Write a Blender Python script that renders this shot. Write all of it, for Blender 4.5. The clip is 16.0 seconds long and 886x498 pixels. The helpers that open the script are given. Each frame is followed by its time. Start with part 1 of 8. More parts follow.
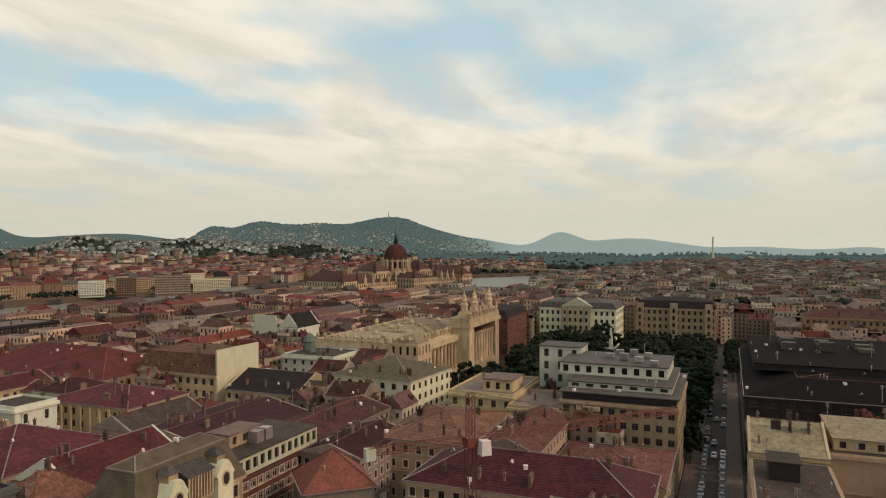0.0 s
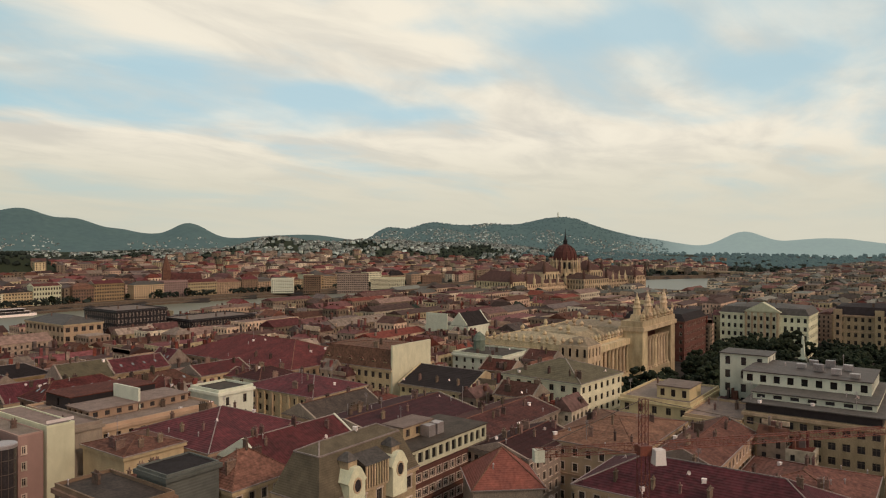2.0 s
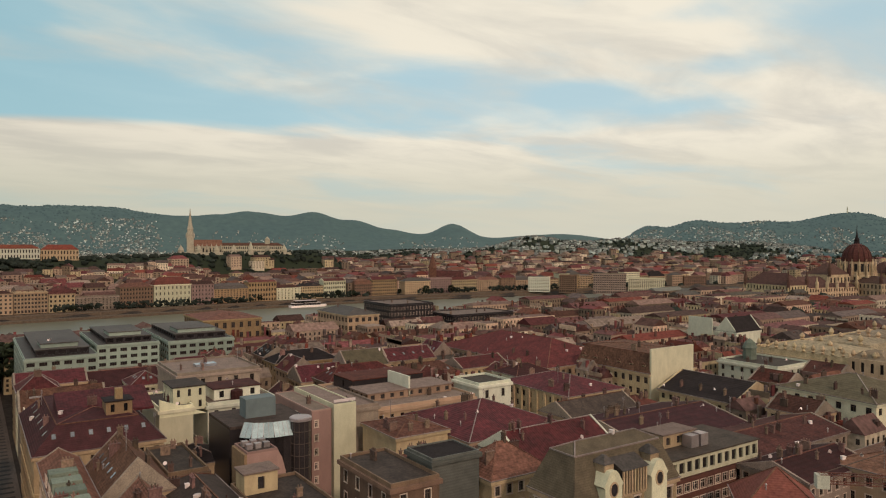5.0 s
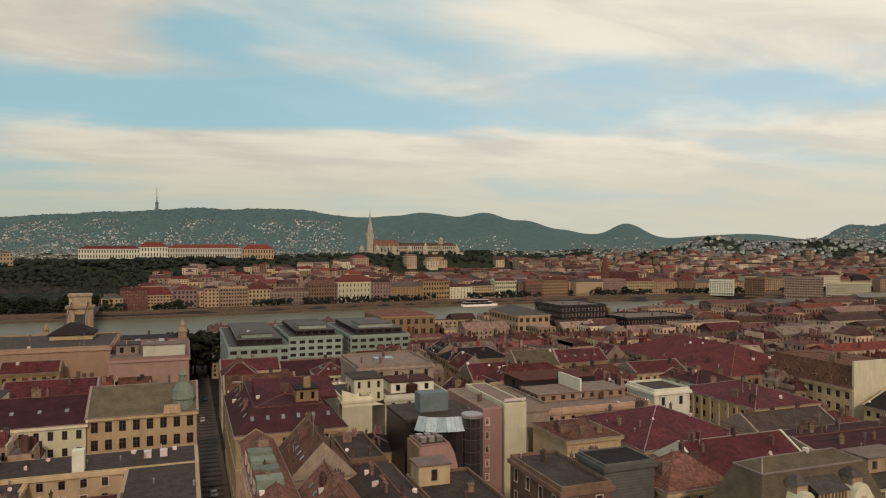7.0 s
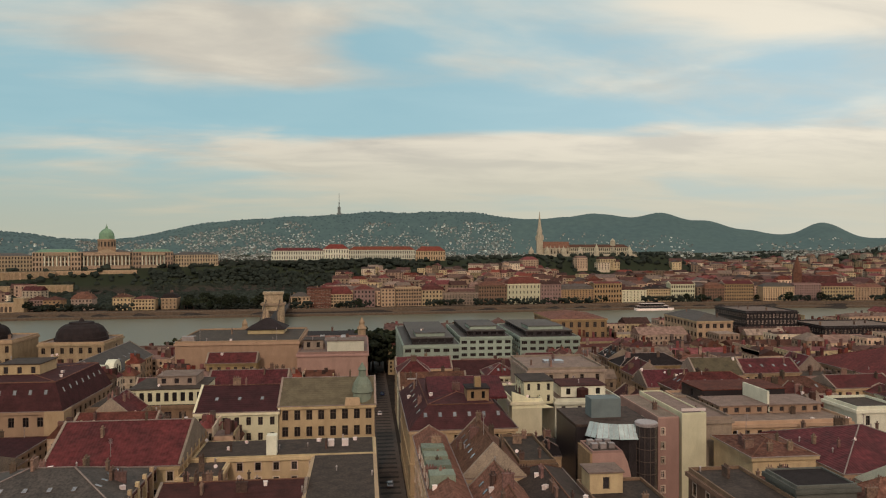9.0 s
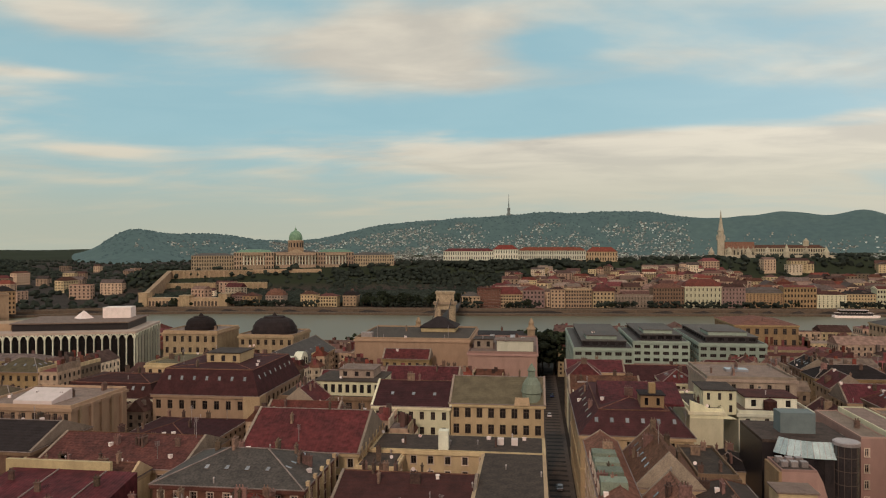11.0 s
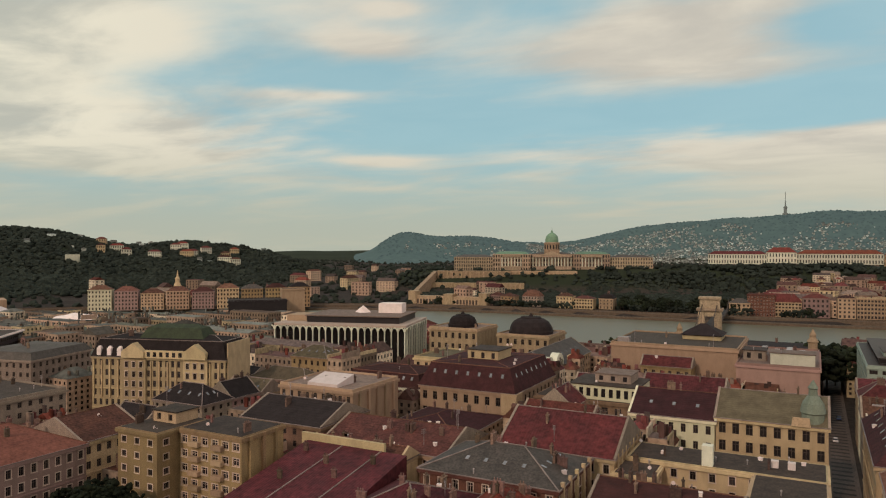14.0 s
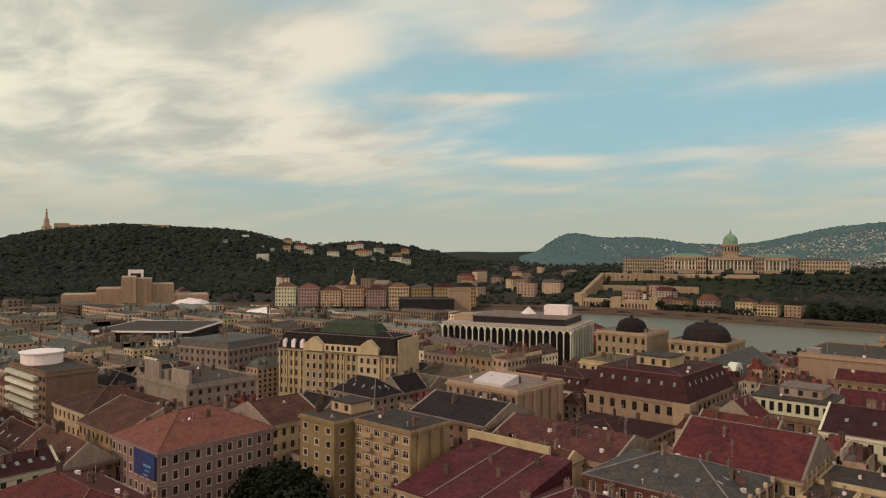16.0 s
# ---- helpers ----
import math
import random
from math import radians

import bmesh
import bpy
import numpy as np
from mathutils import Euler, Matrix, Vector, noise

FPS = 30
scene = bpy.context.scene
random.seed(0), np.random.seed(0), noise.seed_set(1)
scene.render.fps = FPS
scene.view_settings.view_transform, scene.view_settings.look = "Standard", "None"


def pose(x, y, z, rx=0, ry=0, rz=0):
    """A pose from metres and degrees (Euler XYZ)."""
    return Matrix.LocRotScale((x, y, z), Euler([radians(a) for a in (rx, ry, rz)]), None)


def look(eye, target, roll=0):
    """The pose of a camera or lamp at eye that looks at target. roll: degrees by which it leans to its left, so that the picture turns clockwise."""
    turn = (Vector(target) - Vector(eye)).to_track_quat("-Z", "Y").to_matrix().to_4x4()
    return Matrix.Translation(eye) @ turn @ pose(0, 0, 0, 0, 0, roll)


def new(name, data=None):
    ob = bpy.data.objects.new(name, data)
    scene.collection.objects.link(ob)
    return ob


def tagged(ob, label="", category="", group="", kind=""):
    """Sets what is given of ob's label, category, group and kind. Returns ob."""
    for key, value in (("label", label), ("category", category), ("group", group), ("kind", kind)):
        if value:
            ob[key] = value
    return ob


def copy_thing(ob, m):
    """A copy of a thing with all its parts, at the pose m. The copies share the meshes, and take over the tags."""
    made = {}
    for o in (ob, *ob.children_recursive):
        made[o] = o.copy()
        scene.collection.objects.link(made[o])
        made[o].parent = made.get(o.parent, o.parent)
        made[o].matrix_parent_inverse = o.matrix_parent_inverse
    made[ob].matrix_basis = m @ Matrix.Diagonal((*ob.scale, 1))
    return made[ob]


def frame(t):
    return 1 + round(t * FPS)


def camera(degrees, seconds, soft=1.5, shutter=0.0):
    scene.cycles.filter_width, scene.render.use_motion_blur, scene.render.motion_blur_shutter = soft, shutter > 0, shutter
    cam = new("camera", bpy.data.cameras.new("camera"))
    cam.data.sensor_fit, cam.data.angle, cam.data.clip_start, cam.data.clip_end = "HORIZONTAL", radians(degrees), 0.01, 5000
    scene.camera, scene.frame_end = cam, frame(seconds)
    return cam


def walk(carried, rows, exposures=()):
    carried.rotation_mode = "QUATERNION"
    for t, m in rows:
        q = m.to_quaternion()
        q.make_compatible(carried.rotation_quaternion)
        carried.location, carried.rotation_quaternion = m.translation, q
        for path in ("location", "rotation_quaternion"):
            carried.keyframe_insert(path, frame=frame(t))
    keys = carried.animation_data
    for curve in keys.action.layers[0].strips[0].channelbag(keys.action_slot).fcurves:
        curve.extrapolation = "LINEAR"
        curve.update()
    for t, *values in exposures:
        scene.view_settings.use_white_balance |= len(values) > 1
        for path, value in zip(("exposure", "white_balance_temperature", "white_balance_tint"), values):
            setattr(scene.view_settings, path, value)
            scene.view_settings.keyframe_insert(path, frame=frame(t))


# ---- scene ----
cam = camera(64.13, 16.0, soft=1.15)
EYE, TURN = 70.0, -68.0   # the eye's height in metres; the street to the river runs along +y
# seconds, yaw, pitch, roll: the camera hovers in one place and turns
ROWS = [
    (0.0, 0.00, -0.42, -0.08),
    (0.5, 3.43, -0.41, -0.12),
    (1.0, 6.82, -0.42, -0.05),
    (1.5, 10.21, -0.43, -0.15),
    (2.0, 13.63, -0.42, -0.11),
    (2.5, 17.07, -0.44, -0.16),
    (3.0, 20.50, -0.45, -0.15),
    (3.5, 23.91, -0.45, -0.18),
    (4.0, 27.32, -0.47, -0.16),
    (6.5, 44.47, -0.49, -0.02),
    (7.0, 47.93, -0.49, -0.09),
    (7.5, 51.36, -0.46, -0.07),
    (8.0, 54.77, -0.43, -0.06),
    (8.5, 58.20, -0.39, -0.03),
    (9.0, 61.60, -0.35, 0.07),
    (11.5, 78.69, -0.23, 0.00),
    (12.0, 82.12, -0.18, -0.11),
    (12.5, 85.55, -0.18, -0.08),
    (13.0, 89.00, -0.16, -0.13),
    (13.5, 92.41, -0.11, -0.11),
    (14.0, 95.78, -0.10, -0.04),
    (14.5, 99.17, -0.05, -0.19),
    (15.0, 102.53, -0.03, -0.20),
    (15.5, 105.82, -0.03, -0.25),
    (16.0, 109.14, -0.04, -0.31),
]
walk(cam, [(t, pose(0, 0, EYE, 90 + pitch, roll, TURN + yaw)) for t, yaw, pitch, roll in ROWS], ((0.0, 0.0), (4.0, -0.02), (8.0, -0.06), (12.5, -0.07), (16.0, -0.07)))
# ---- sky, sun ----
SUN_AZ, SUN_EL = 170.0, 32.0      # degrees to the left of +y, degrees up


def node(tree, kind, x=None, **inputs):
    n = tree.nodes.new(kind)
    for k, v in inputs.items():
        n.inputs[k.replace("_", " ")].default_value = v
    return n


def build_world():
    w = bpy.data.worlds.new("sky")
    scene.world = w
    w.use_nodes = True
    t = w.node_tree
    t.nodes.clear()
    L = t.links.new
    out = t.nodes.new("ShaderNodeOutputWorld")
    bg = t.nodes.new("ShaderNodeBackground")
    sky = t.nodes.new("ShaderNodeTexSky")
    sky.sky_type, sky.sun_disc = "NISHITA", False
    sky.sun_elevation, sky.sun_rotation = radians(SUN_EL), radians(-SUN_AZ)
    sky.air_density, sky.dust_density, sky.ozone_density = 1.0, 2.0, 1.5
    co = t.nodes.new("ShaderNodeTexCoord")
    sep = t.nodes.new("ShaderNodeSeparateXYZ")
    L(co.outputs["Generated"], sep.inputs[0])

    def m(op, a, b=None, c=None, clamp=False):
        n = t.nodes.new("ShaderNodeMath")
        n.operation, n.use_clamp = op, clamp
        for i, v in enumerate((a, b, c)):
            if v is None:
                continue
            if isinstance(v, (int, float)):
                n.inputs[i].default_value = v
            else:
                L(v, n.inputs[i])
        return n.outputs[0]

    def smooth(v, a, b):
        n = t.nodes.new("ShaderNodeMapRange")
        n.interpolation_type = "SMOOTHSTEP"
        n.inputs["From Min"].default_value, n.inputs["From Max"].default_value = a, b
        L(v, n.inputs["Value"])
        return n.outputs[0]

    def mix(f, a, b):
        n = t.nodes.new("ShaderNodeMix")
        n.data_type = "RGBA"
        for i, v in ((0, f), (6, a), (7, b)):
            if isinstance(v, (int, float, tuple)):
                n.inputs[i].default_value = v
            else:
                L(v, n.inputs[i])
        return n.outputs[2]

    z = m("MAXIMUM", sep.outputs[2], 0.0)
    az = m("MULTIPLY", m("ARCTAN2", m("MULTIPLY", sep.outputs[0], -1.0), sep.outputs[1]), 57.2958)
    el = m("MULTIPLY", m("ARCSINE", z), 57.2958)
    # the clouds lie in a layer overhead: they crowd together and flatten towards the horizon
    lift = m("ADD", z, 0.11)
    flat = t.nodes.new("ShaderNodeCombineXYZ")
    L(m("DIVIDE", sep.outputs[0], lift), flat.inputs[0])
    L(m("DIVIDE", sep.outputs[1], lift), flat.inputs[1])
    mp = t.nodes.new("ShaderNodeMapping")
    mp.inputs["Rotation"].default_value = (0, 0, radians(-24))
    mp.inputs["Scale"].default_value = (0.7, 1.15, 1)
    mp.inputs["Location"].default_value = (3.1, 1.7, 0.4)
    L(flat.outputs[0], mp.inputs[0])

    def noise_at(scale, detail, rough=0.55, twist=0.2):
        n = t.nodes.new("ShaderNodeTexNoise")
        n.inputs["Scale"].default_value, n.inputs["Detail"].default_value = scale, detail
        n.inputs["Roughness"].default_value, n.inputs["Distortion"].default_value = rough, twist
        L(mp.outputs[0], n.inputs["Vector"])
        return n.outputs[0]

    n1, n2, n3 = noise_at(0.95, 8, 0.53, 0.35), noise_at(1.9, 8, 0.56, 0.4), noise_at(0.5, 3)
    # the main openings and banks of the cloud cover: bearing, height, half width, half height, thickness
    cover = m("ADD", m("MULTIPLY", m("SUBTRACT", n1, 0.5), 1.7), m("MULTIPLY_ADD", smooth(az, 0, -40), 0.22, 0.47))
    for a, e, wa, we, k in (
            (28, 11, 10, 3.0, -0.38), (12, 9.8, 10, 1.8, -0.38), (33, 3.2, 16, 2.2, -0.32), (-3, 10.6, 11, 1.4, -0.42), (-1, 15.5, 4, 1.2, -0.26),
            (-17, 10, 7, 1.2, -0.26), (-33, 13.4, 5, 1.2, -0.30), (-45, 11.7, 4, 0.9, -0.30), (-51.8, 10.3, 3, 0.7, -0.22), (-56, 13.2, 4, 0.9, -0.30),
            (-68.5, 16.3, 5, 1.4, -0.34), (-80, 13, 4, 1.0, -0.24), (-52.3, 17, 4, 0.8, -0.26), (-9, 11, 4, 1.2, -0.26), (20, 18.5, 4, 1.0, -0.2),
            (11, 15.2, 9, 1.9, 0.40), (4, 12.8, 5, 0.9, 0.20), (34, 16, 4.2, 1.0, 0.40), (32, 18.6, 2.4, 0.6, 0.3), (51, 15.5, 5, 2.0, 0.36),
            (60, 12, 9, 5.5, 0.34), (74, 12, 14, 9, 0.3), (53, 6.8, 8, 0.8, 0.40), (33, 6.9, 3.4, 0.35, 0.34), (33, 4.7, 4, 0.3, 0.22), (39, 12, 7, 0.45, 0.22),
            (2, 6.4, 15, 1.5, 0.46), (-25, 6.2, 14, 1.6, 0.26), (8, 17.6, 10, 1.5, 0.26), (-23, 9, 3, 0.5, 0.24), (-12, 8.0, 6, 0.7, 0.26), (-36, 17.5, 12, 1.6, 0.2)):
        q = m("ADD", m("POWER", m("ABSOLUTE", m("DIVIDE", m("SUBTRACT", az, a), wa)), 2.0), m("POWER", m("ABSOLUTE", m("DIVIDE", m("SUBTRACT", el, e), we)), 2.0))
        cover = m("MULTIPLY_ADD", m("POWER", 2.718, m("MULTIPLY", q, -1.0)), k, cover)
    mask = m("MULTIPLY_ADD", smooth(cover, 0.22, 0.74), 0.88, 0.12)
    low = smooth(el, 9.0, 0.5)
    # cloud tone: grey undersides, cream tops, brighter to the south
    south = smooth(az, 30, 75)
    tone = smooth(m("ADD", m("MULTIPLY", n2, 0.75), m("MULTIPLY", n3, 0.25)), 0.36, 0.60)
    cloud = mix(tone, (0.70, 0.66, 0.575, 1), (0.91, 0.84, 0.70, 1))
    dim = t.nodes.new("ShaderNodeVectorMath")
    dim.operation = "SCALE"
    L(cloud, dim.inputs[0])
    L(m("SUBTRACT", 1.0, m("MULTIPLY", smooth(az, -40, 10), 0.16)), dim.inputs["Scale"])
    cloud = dim.outputs[0]
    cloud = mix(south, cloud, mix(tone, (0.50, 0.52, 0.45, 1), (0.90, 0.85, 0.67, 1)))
    hs = t.nodes.new("ShaderNodeVectorMath")
    hs.operation = "MULTIPLY"
    L(sky.outputs[0], hs.inputs[0])
    hs.inputs[1].default_value = (0.075, 0.095, 0.095)
    blue = mix(0.75, hs.outputs[0], mix(smooth(az, 5, -45), (0.325, 0.585, 0.65, 1), (0.53, 0.735, 0.80, 1)))
    cloud = mix(m("MULTIPLY", smooth(el, 9.0, 3.0), 0.6), cloud, (0.70, 0.655, 0.52, 1))
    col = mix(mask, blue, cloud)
    horizon = mix(smooth(az, -60, 35), (0.66, 0.635, 0.52, 1), (0.49, 0.50, 0.40, 1))
    col = mix(m("MULTIPLY", low, 0.9), col, horizon)
    L(col, bg.inputs["Color"])
    bg.inputs["Strength"].default_value = 1.0
    L(bg.outputs[0], out.inputs[0])


build_world()
sun = new("sun", bpy.data.lights.new("sun", "SUN"))
sun.data.energy, sun.data.angle, sun.data.color = 1.5, radians(5), (1.0, 0.82, 0.62)
_a, _e = radians(SUN_AZ), radians(SUN_EL)
sun.matrix_world = look((-math.sin(_a) * math.cos(_e) * 900, math.cos(_a) * math.cos(_e) * 900, math.sin(_e) * 900), (0, 0, 0))
# ---- materials ----
def material(name, c1, c2, scale=0.4, rough=0.85, metal=0.0, fine=6.0, bump=0.15, rows=0.0, row_axis=2, vary=0.12, island=False, streak=0.0, dirt=0.45, spec=0.3, glow=None, palette=None, warm_cast=True):
    """A surface of two tones: large stains, fine grain, rows of courses, and a tint of its own for every object or island."""
    if warm_cast:      # reddish cast of the whole view, multiplied into the base colours
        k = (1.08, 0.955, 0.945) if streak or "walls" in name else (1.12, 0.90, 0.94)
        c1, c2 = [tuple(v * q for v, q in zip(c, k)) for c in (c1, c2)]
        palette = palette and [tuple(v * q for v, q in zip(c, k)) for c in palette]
    mt = bpy.data.materials.new(name)
    mt.use_nodes = True
    t = mt.node_tree
    L = t.links.new
    b = t.nodes["Principled BSDF"]
    b.inputs["Roughness"].default_value, b.inputs["Metallic"].default_value = rough, metal
    b.inputs["Specular IOR Level"].default_value = spec
    geo = t.nodes.new("ShaderNodeNewGeometry")
    big = node(t, "ShaderNodeTexNoise", Scale=scale, Detail=4.0, Roughness=0.6)
    small = node(t, "ShaderNodeTexNoise", Scale=fine, Detail=3.0)
    mp = t.nodes.new("ShaderNodeMapping")
    mp.inputs["Scale"].default_value = (1, 1, 0.45 if streak else 1)
    L(geo.outputs["Position"], mp.inputs[0])
    L(mp.outputs[0], big.inputs["Vector"])
    L(geo.outputs["Position"], small.inputs["Vector"])
    mr = t.nodes.new("ShaderNodeMapRange")
    mr.inputs["From Min"].default_value, mr.inputs["From Max"].default_value = 0.35, 0.68
    L(big.outputs[0], mr.inputs["Value"])
    mx = t.nodes.new("ShaderNodeMix")
    mx.data_type = "RGBA"
    mx.inputs[6].default_value, mx.inputs[7].default_value = (*c1, 1), (*c2, 1)
    L(mr.outputs[0], mx.inputs[0])
    # grain
    g = t.nodes.new("ShaderNodeMapRange")
    g.inputs["From Min"].default_value, g.inputs["From Max"].default_value = 0.25, 0.75
    g.inputs["To Min"].default_value, g.inputs["To Max"].default_value = 1 - dirt, 1 + dirt * 0.6
    L(small.outputs[0], g.inputs["Value"])
    mul = t.nodes.new("ShaderNodeVectorMath")
    mul.operation = "SCALE"
    L(mx.outputs[2], mul.inputs[0])
    L(g.outputs[0], mul.inputs["Scale"])
    # own tint
    hsv = t.nodes.new("ShaderNodeHueSaturation")
    rnd = t.nodes.new("ShaderNodeMapRange")
    rnd.inputs["To Min"].default_value, rnd.inputs["To Max"].default_value = 1 - vary * 2, 1 + vary * 1.6
    hue = t.nodes.new("ShaderNodeMapRange")
    hue.inputs["To Min"].default_value, hue.inputs["To Max"].default_value = 0.5 - vary * 0.08, 0.5 + vary * 0.08
    if island:
        src = geo.outputs["Random Per Island"]
    else:
        src = t.nodes.new("ShaderNodeObjectInfo").outputs["Random"]
    L(src, rnd.inputs["Value"])
    wn = t.nodes.new("ShaderNodeTexWhiteNoise")
    wn.noise_dimensions = "1D"
    L(src, wn.inputs["W"])
    L(wn.outputs["Value"], hue.inputs["Value"])
    if palette:
        ramp = t.nodes.new("ShaderNodeValToRGB")
        ramp.color_ramp.interpolation = "CONSTANT"
        while len(ramp.color_ramp.elements) < len(palette):
            ramp.color_ramp.elements.new(0.5)
        for i, c in enumerate(palette):
            ramp.color_ramp.elements[i].position, ramp.color_ramp.elements[i].color = i / len(palette), (*c, 1)
        L(wn.outputs["Value"], ramp.inputs[0])
        L(ramp.outputs[0], mul.inputs[0])
    L(mul.outputs[0], hsv.inputs["Color"])
    L(rnd.outputs[0], hsv.inputs["Value"])
    L(hue.outputs[0], hsv.inputs["Hue"])
    L(hsv.outputs[0], b.inputs["Base Color"])
    height = small.outputs[0]
    if rows:
        sp = t.nodes.new("ShaderNodeSeparateXYZ")
        L(geo.outputs["Position"], sp.inputs[0])
        fr = t.nodes.new("ShaderNodeMath")
        fr.operation = "PINGPONG"
        L(sp.outputs[row_axis], fr.inputs[0])
        fr.inputs[1].default_value = rows
        ad = t.nodes.new("ShaderNodeMath")
        ad.operation = "MULTIPLY_ADD"
        L(fr.outputs[0], ad.inputs[0])
        ad.inputs[1].default_value = 2.0 / rows
        L(small.outputs[0], ad.inputs[2])
        height = ad.outputs[0]
    bp = t.nodes.new("ShaderNodeBump")
    bp.inputs["Strength"].default_value, bp.inputs["Distance"].default_value = bump, 0.15
    L(height, bp.inputs["Height"])
    L(bp.outputs[0], b.inputs["Normal"])
    # emission that stands in for haze on distant foliage
    if glow:
        b.inputs["Emission Color"].default_value = (*glow, 1)
        b.inputs["Emission Strength"].default_value = 1.0
    return mt


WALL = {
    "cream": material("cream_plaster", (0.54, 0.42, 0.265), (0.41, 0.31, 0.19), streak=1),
    "white": material("white_plaster", (0.70, 0.645, 0.53), (0.58, 0.53, 0.43), streak=1, dirt=0.25, warm_cast=False),
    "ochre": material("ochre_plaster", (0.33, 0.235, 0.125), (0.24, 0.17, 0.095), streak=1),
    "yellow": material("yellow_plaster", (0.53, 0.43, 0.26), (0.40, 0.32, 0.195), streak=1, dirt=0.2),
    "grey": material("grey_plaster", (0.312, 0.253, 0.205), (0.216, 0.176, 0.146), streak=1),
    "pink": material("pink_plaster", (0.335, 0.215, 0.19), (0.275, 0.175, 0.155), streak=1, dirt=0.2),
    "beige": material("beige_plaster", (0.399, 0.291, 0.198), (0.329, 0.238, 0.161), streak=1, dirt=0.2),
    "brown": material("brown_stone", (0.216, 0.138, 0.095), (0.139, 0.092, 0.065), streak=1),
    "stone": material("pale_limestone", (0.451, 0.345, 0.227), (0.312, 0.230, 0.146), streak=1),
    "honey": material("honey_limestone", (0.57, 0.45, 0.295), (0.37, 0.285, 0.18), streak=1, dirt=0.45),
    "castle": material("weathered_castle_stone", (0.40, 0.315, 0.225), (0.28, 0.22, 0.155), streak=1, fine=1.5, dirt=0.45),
    "ivory": material("ivory_render", (0.69, 0.60, 0.435), (0.57, 0.495, 0.355), streak=1, dirt=0.25, warm_cast=False),
    "church": material("weathered_church_stone", (0.47, 0.385, 0.295), (0.36, 0.295, 0.225), streak=1, dirt=0.35, warm_cast=False),
    "board": material("grey_boarding", (0.13, 0.12, 0.108), (0.095, 0.088, 0.08), rows=0.3, warm_cast=False, dirt=0.3),
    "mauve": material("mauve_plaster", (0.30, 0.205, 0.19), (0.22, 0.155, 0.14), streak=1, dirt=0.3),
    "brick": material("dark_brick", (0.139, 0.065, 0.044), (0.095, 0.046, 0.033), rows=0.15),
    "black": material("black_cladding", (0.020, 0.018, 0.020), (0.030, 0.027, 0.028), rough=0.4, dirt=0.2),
    "green": material("pale_green_panels", (0.32, 0.35, 0.30), (0.26, 0.29, 0.25), dirt=0.2, warm_cast=False),
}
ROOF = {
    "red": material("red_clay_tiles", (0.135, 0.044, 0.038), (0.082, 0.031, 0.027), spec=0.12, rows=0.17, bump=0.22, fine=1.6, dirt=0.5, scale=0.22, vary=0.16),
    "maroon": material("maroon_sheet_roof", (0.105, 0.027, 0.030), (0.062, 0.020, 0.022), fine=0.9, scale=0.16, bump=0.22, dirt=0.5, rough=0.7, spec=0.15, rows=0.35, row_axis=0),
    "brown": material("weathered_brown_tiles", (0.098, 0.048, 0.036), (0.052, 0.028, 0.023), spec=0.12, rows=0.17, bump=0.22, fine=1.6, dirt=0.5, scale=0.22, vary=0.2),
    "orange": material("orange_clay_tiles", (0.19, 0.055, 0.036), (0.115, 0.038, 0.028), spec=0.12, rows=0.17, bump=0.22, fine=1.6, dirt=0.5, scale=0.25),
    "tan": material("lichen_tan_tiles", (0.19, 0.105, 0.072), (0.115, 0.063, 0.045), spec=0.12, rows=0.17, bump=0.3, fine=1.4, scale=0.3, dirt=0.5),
    "olive": material("olive_grey_slates", (0.140, 0.105, 0.070), (0.092, 0.068, 0.047), warm_cast=False, spec=0.12, rows=0.2, bump=0.2, dirt=0.45),
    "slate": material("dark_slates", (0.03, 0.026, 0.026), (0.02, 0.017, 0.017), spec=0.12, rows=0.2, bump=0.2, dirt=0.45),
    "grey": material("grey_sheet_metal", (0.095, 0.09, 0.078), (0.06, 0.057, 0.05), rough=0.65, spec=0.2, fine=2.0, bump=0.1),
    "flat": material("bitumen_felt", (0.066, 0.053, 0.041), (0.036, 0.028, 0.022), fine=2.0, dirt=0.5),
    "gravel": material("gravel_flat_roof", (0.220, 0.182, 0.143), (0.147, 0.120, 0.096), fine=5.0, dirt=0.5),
    "copper_dark": material("dark_green_copper", (0.045, 0.052, 0.028), (0.028, 0.032, 0.02), dirt=0.4, warm_cast=False),
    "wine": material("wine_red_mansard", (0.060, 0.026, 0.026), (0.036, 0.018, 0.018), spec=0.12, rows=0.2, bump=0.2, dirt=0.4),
    "copper": material("green_copper", (0.20, 0.30, 0.20), (0.12, 0.20, 0.14), rough=0.6, streak=1, warm_cast=False),
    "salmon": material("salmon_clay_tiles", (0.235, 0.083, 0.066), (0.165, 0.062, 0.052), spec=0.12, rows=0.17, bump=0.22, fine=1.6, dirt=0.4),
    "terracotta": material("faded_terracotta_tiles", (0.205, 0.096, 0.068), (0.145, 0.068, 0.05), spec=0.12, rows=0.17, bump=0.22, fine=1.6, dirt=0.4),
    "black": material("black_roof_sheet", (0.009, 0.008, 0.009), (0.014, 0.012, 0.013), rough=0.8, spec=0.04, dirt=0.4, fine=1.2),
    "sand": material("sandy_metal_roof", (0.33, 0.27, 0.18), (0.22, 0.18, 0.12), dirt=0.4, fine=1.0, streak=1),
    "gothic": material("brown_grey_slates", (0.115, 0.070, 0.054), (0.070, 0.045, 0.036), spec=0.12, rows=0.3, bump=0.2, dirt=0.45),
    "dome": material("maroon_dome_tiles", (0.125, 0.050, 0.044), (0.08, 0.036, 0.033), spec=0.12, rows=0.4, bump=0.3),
}
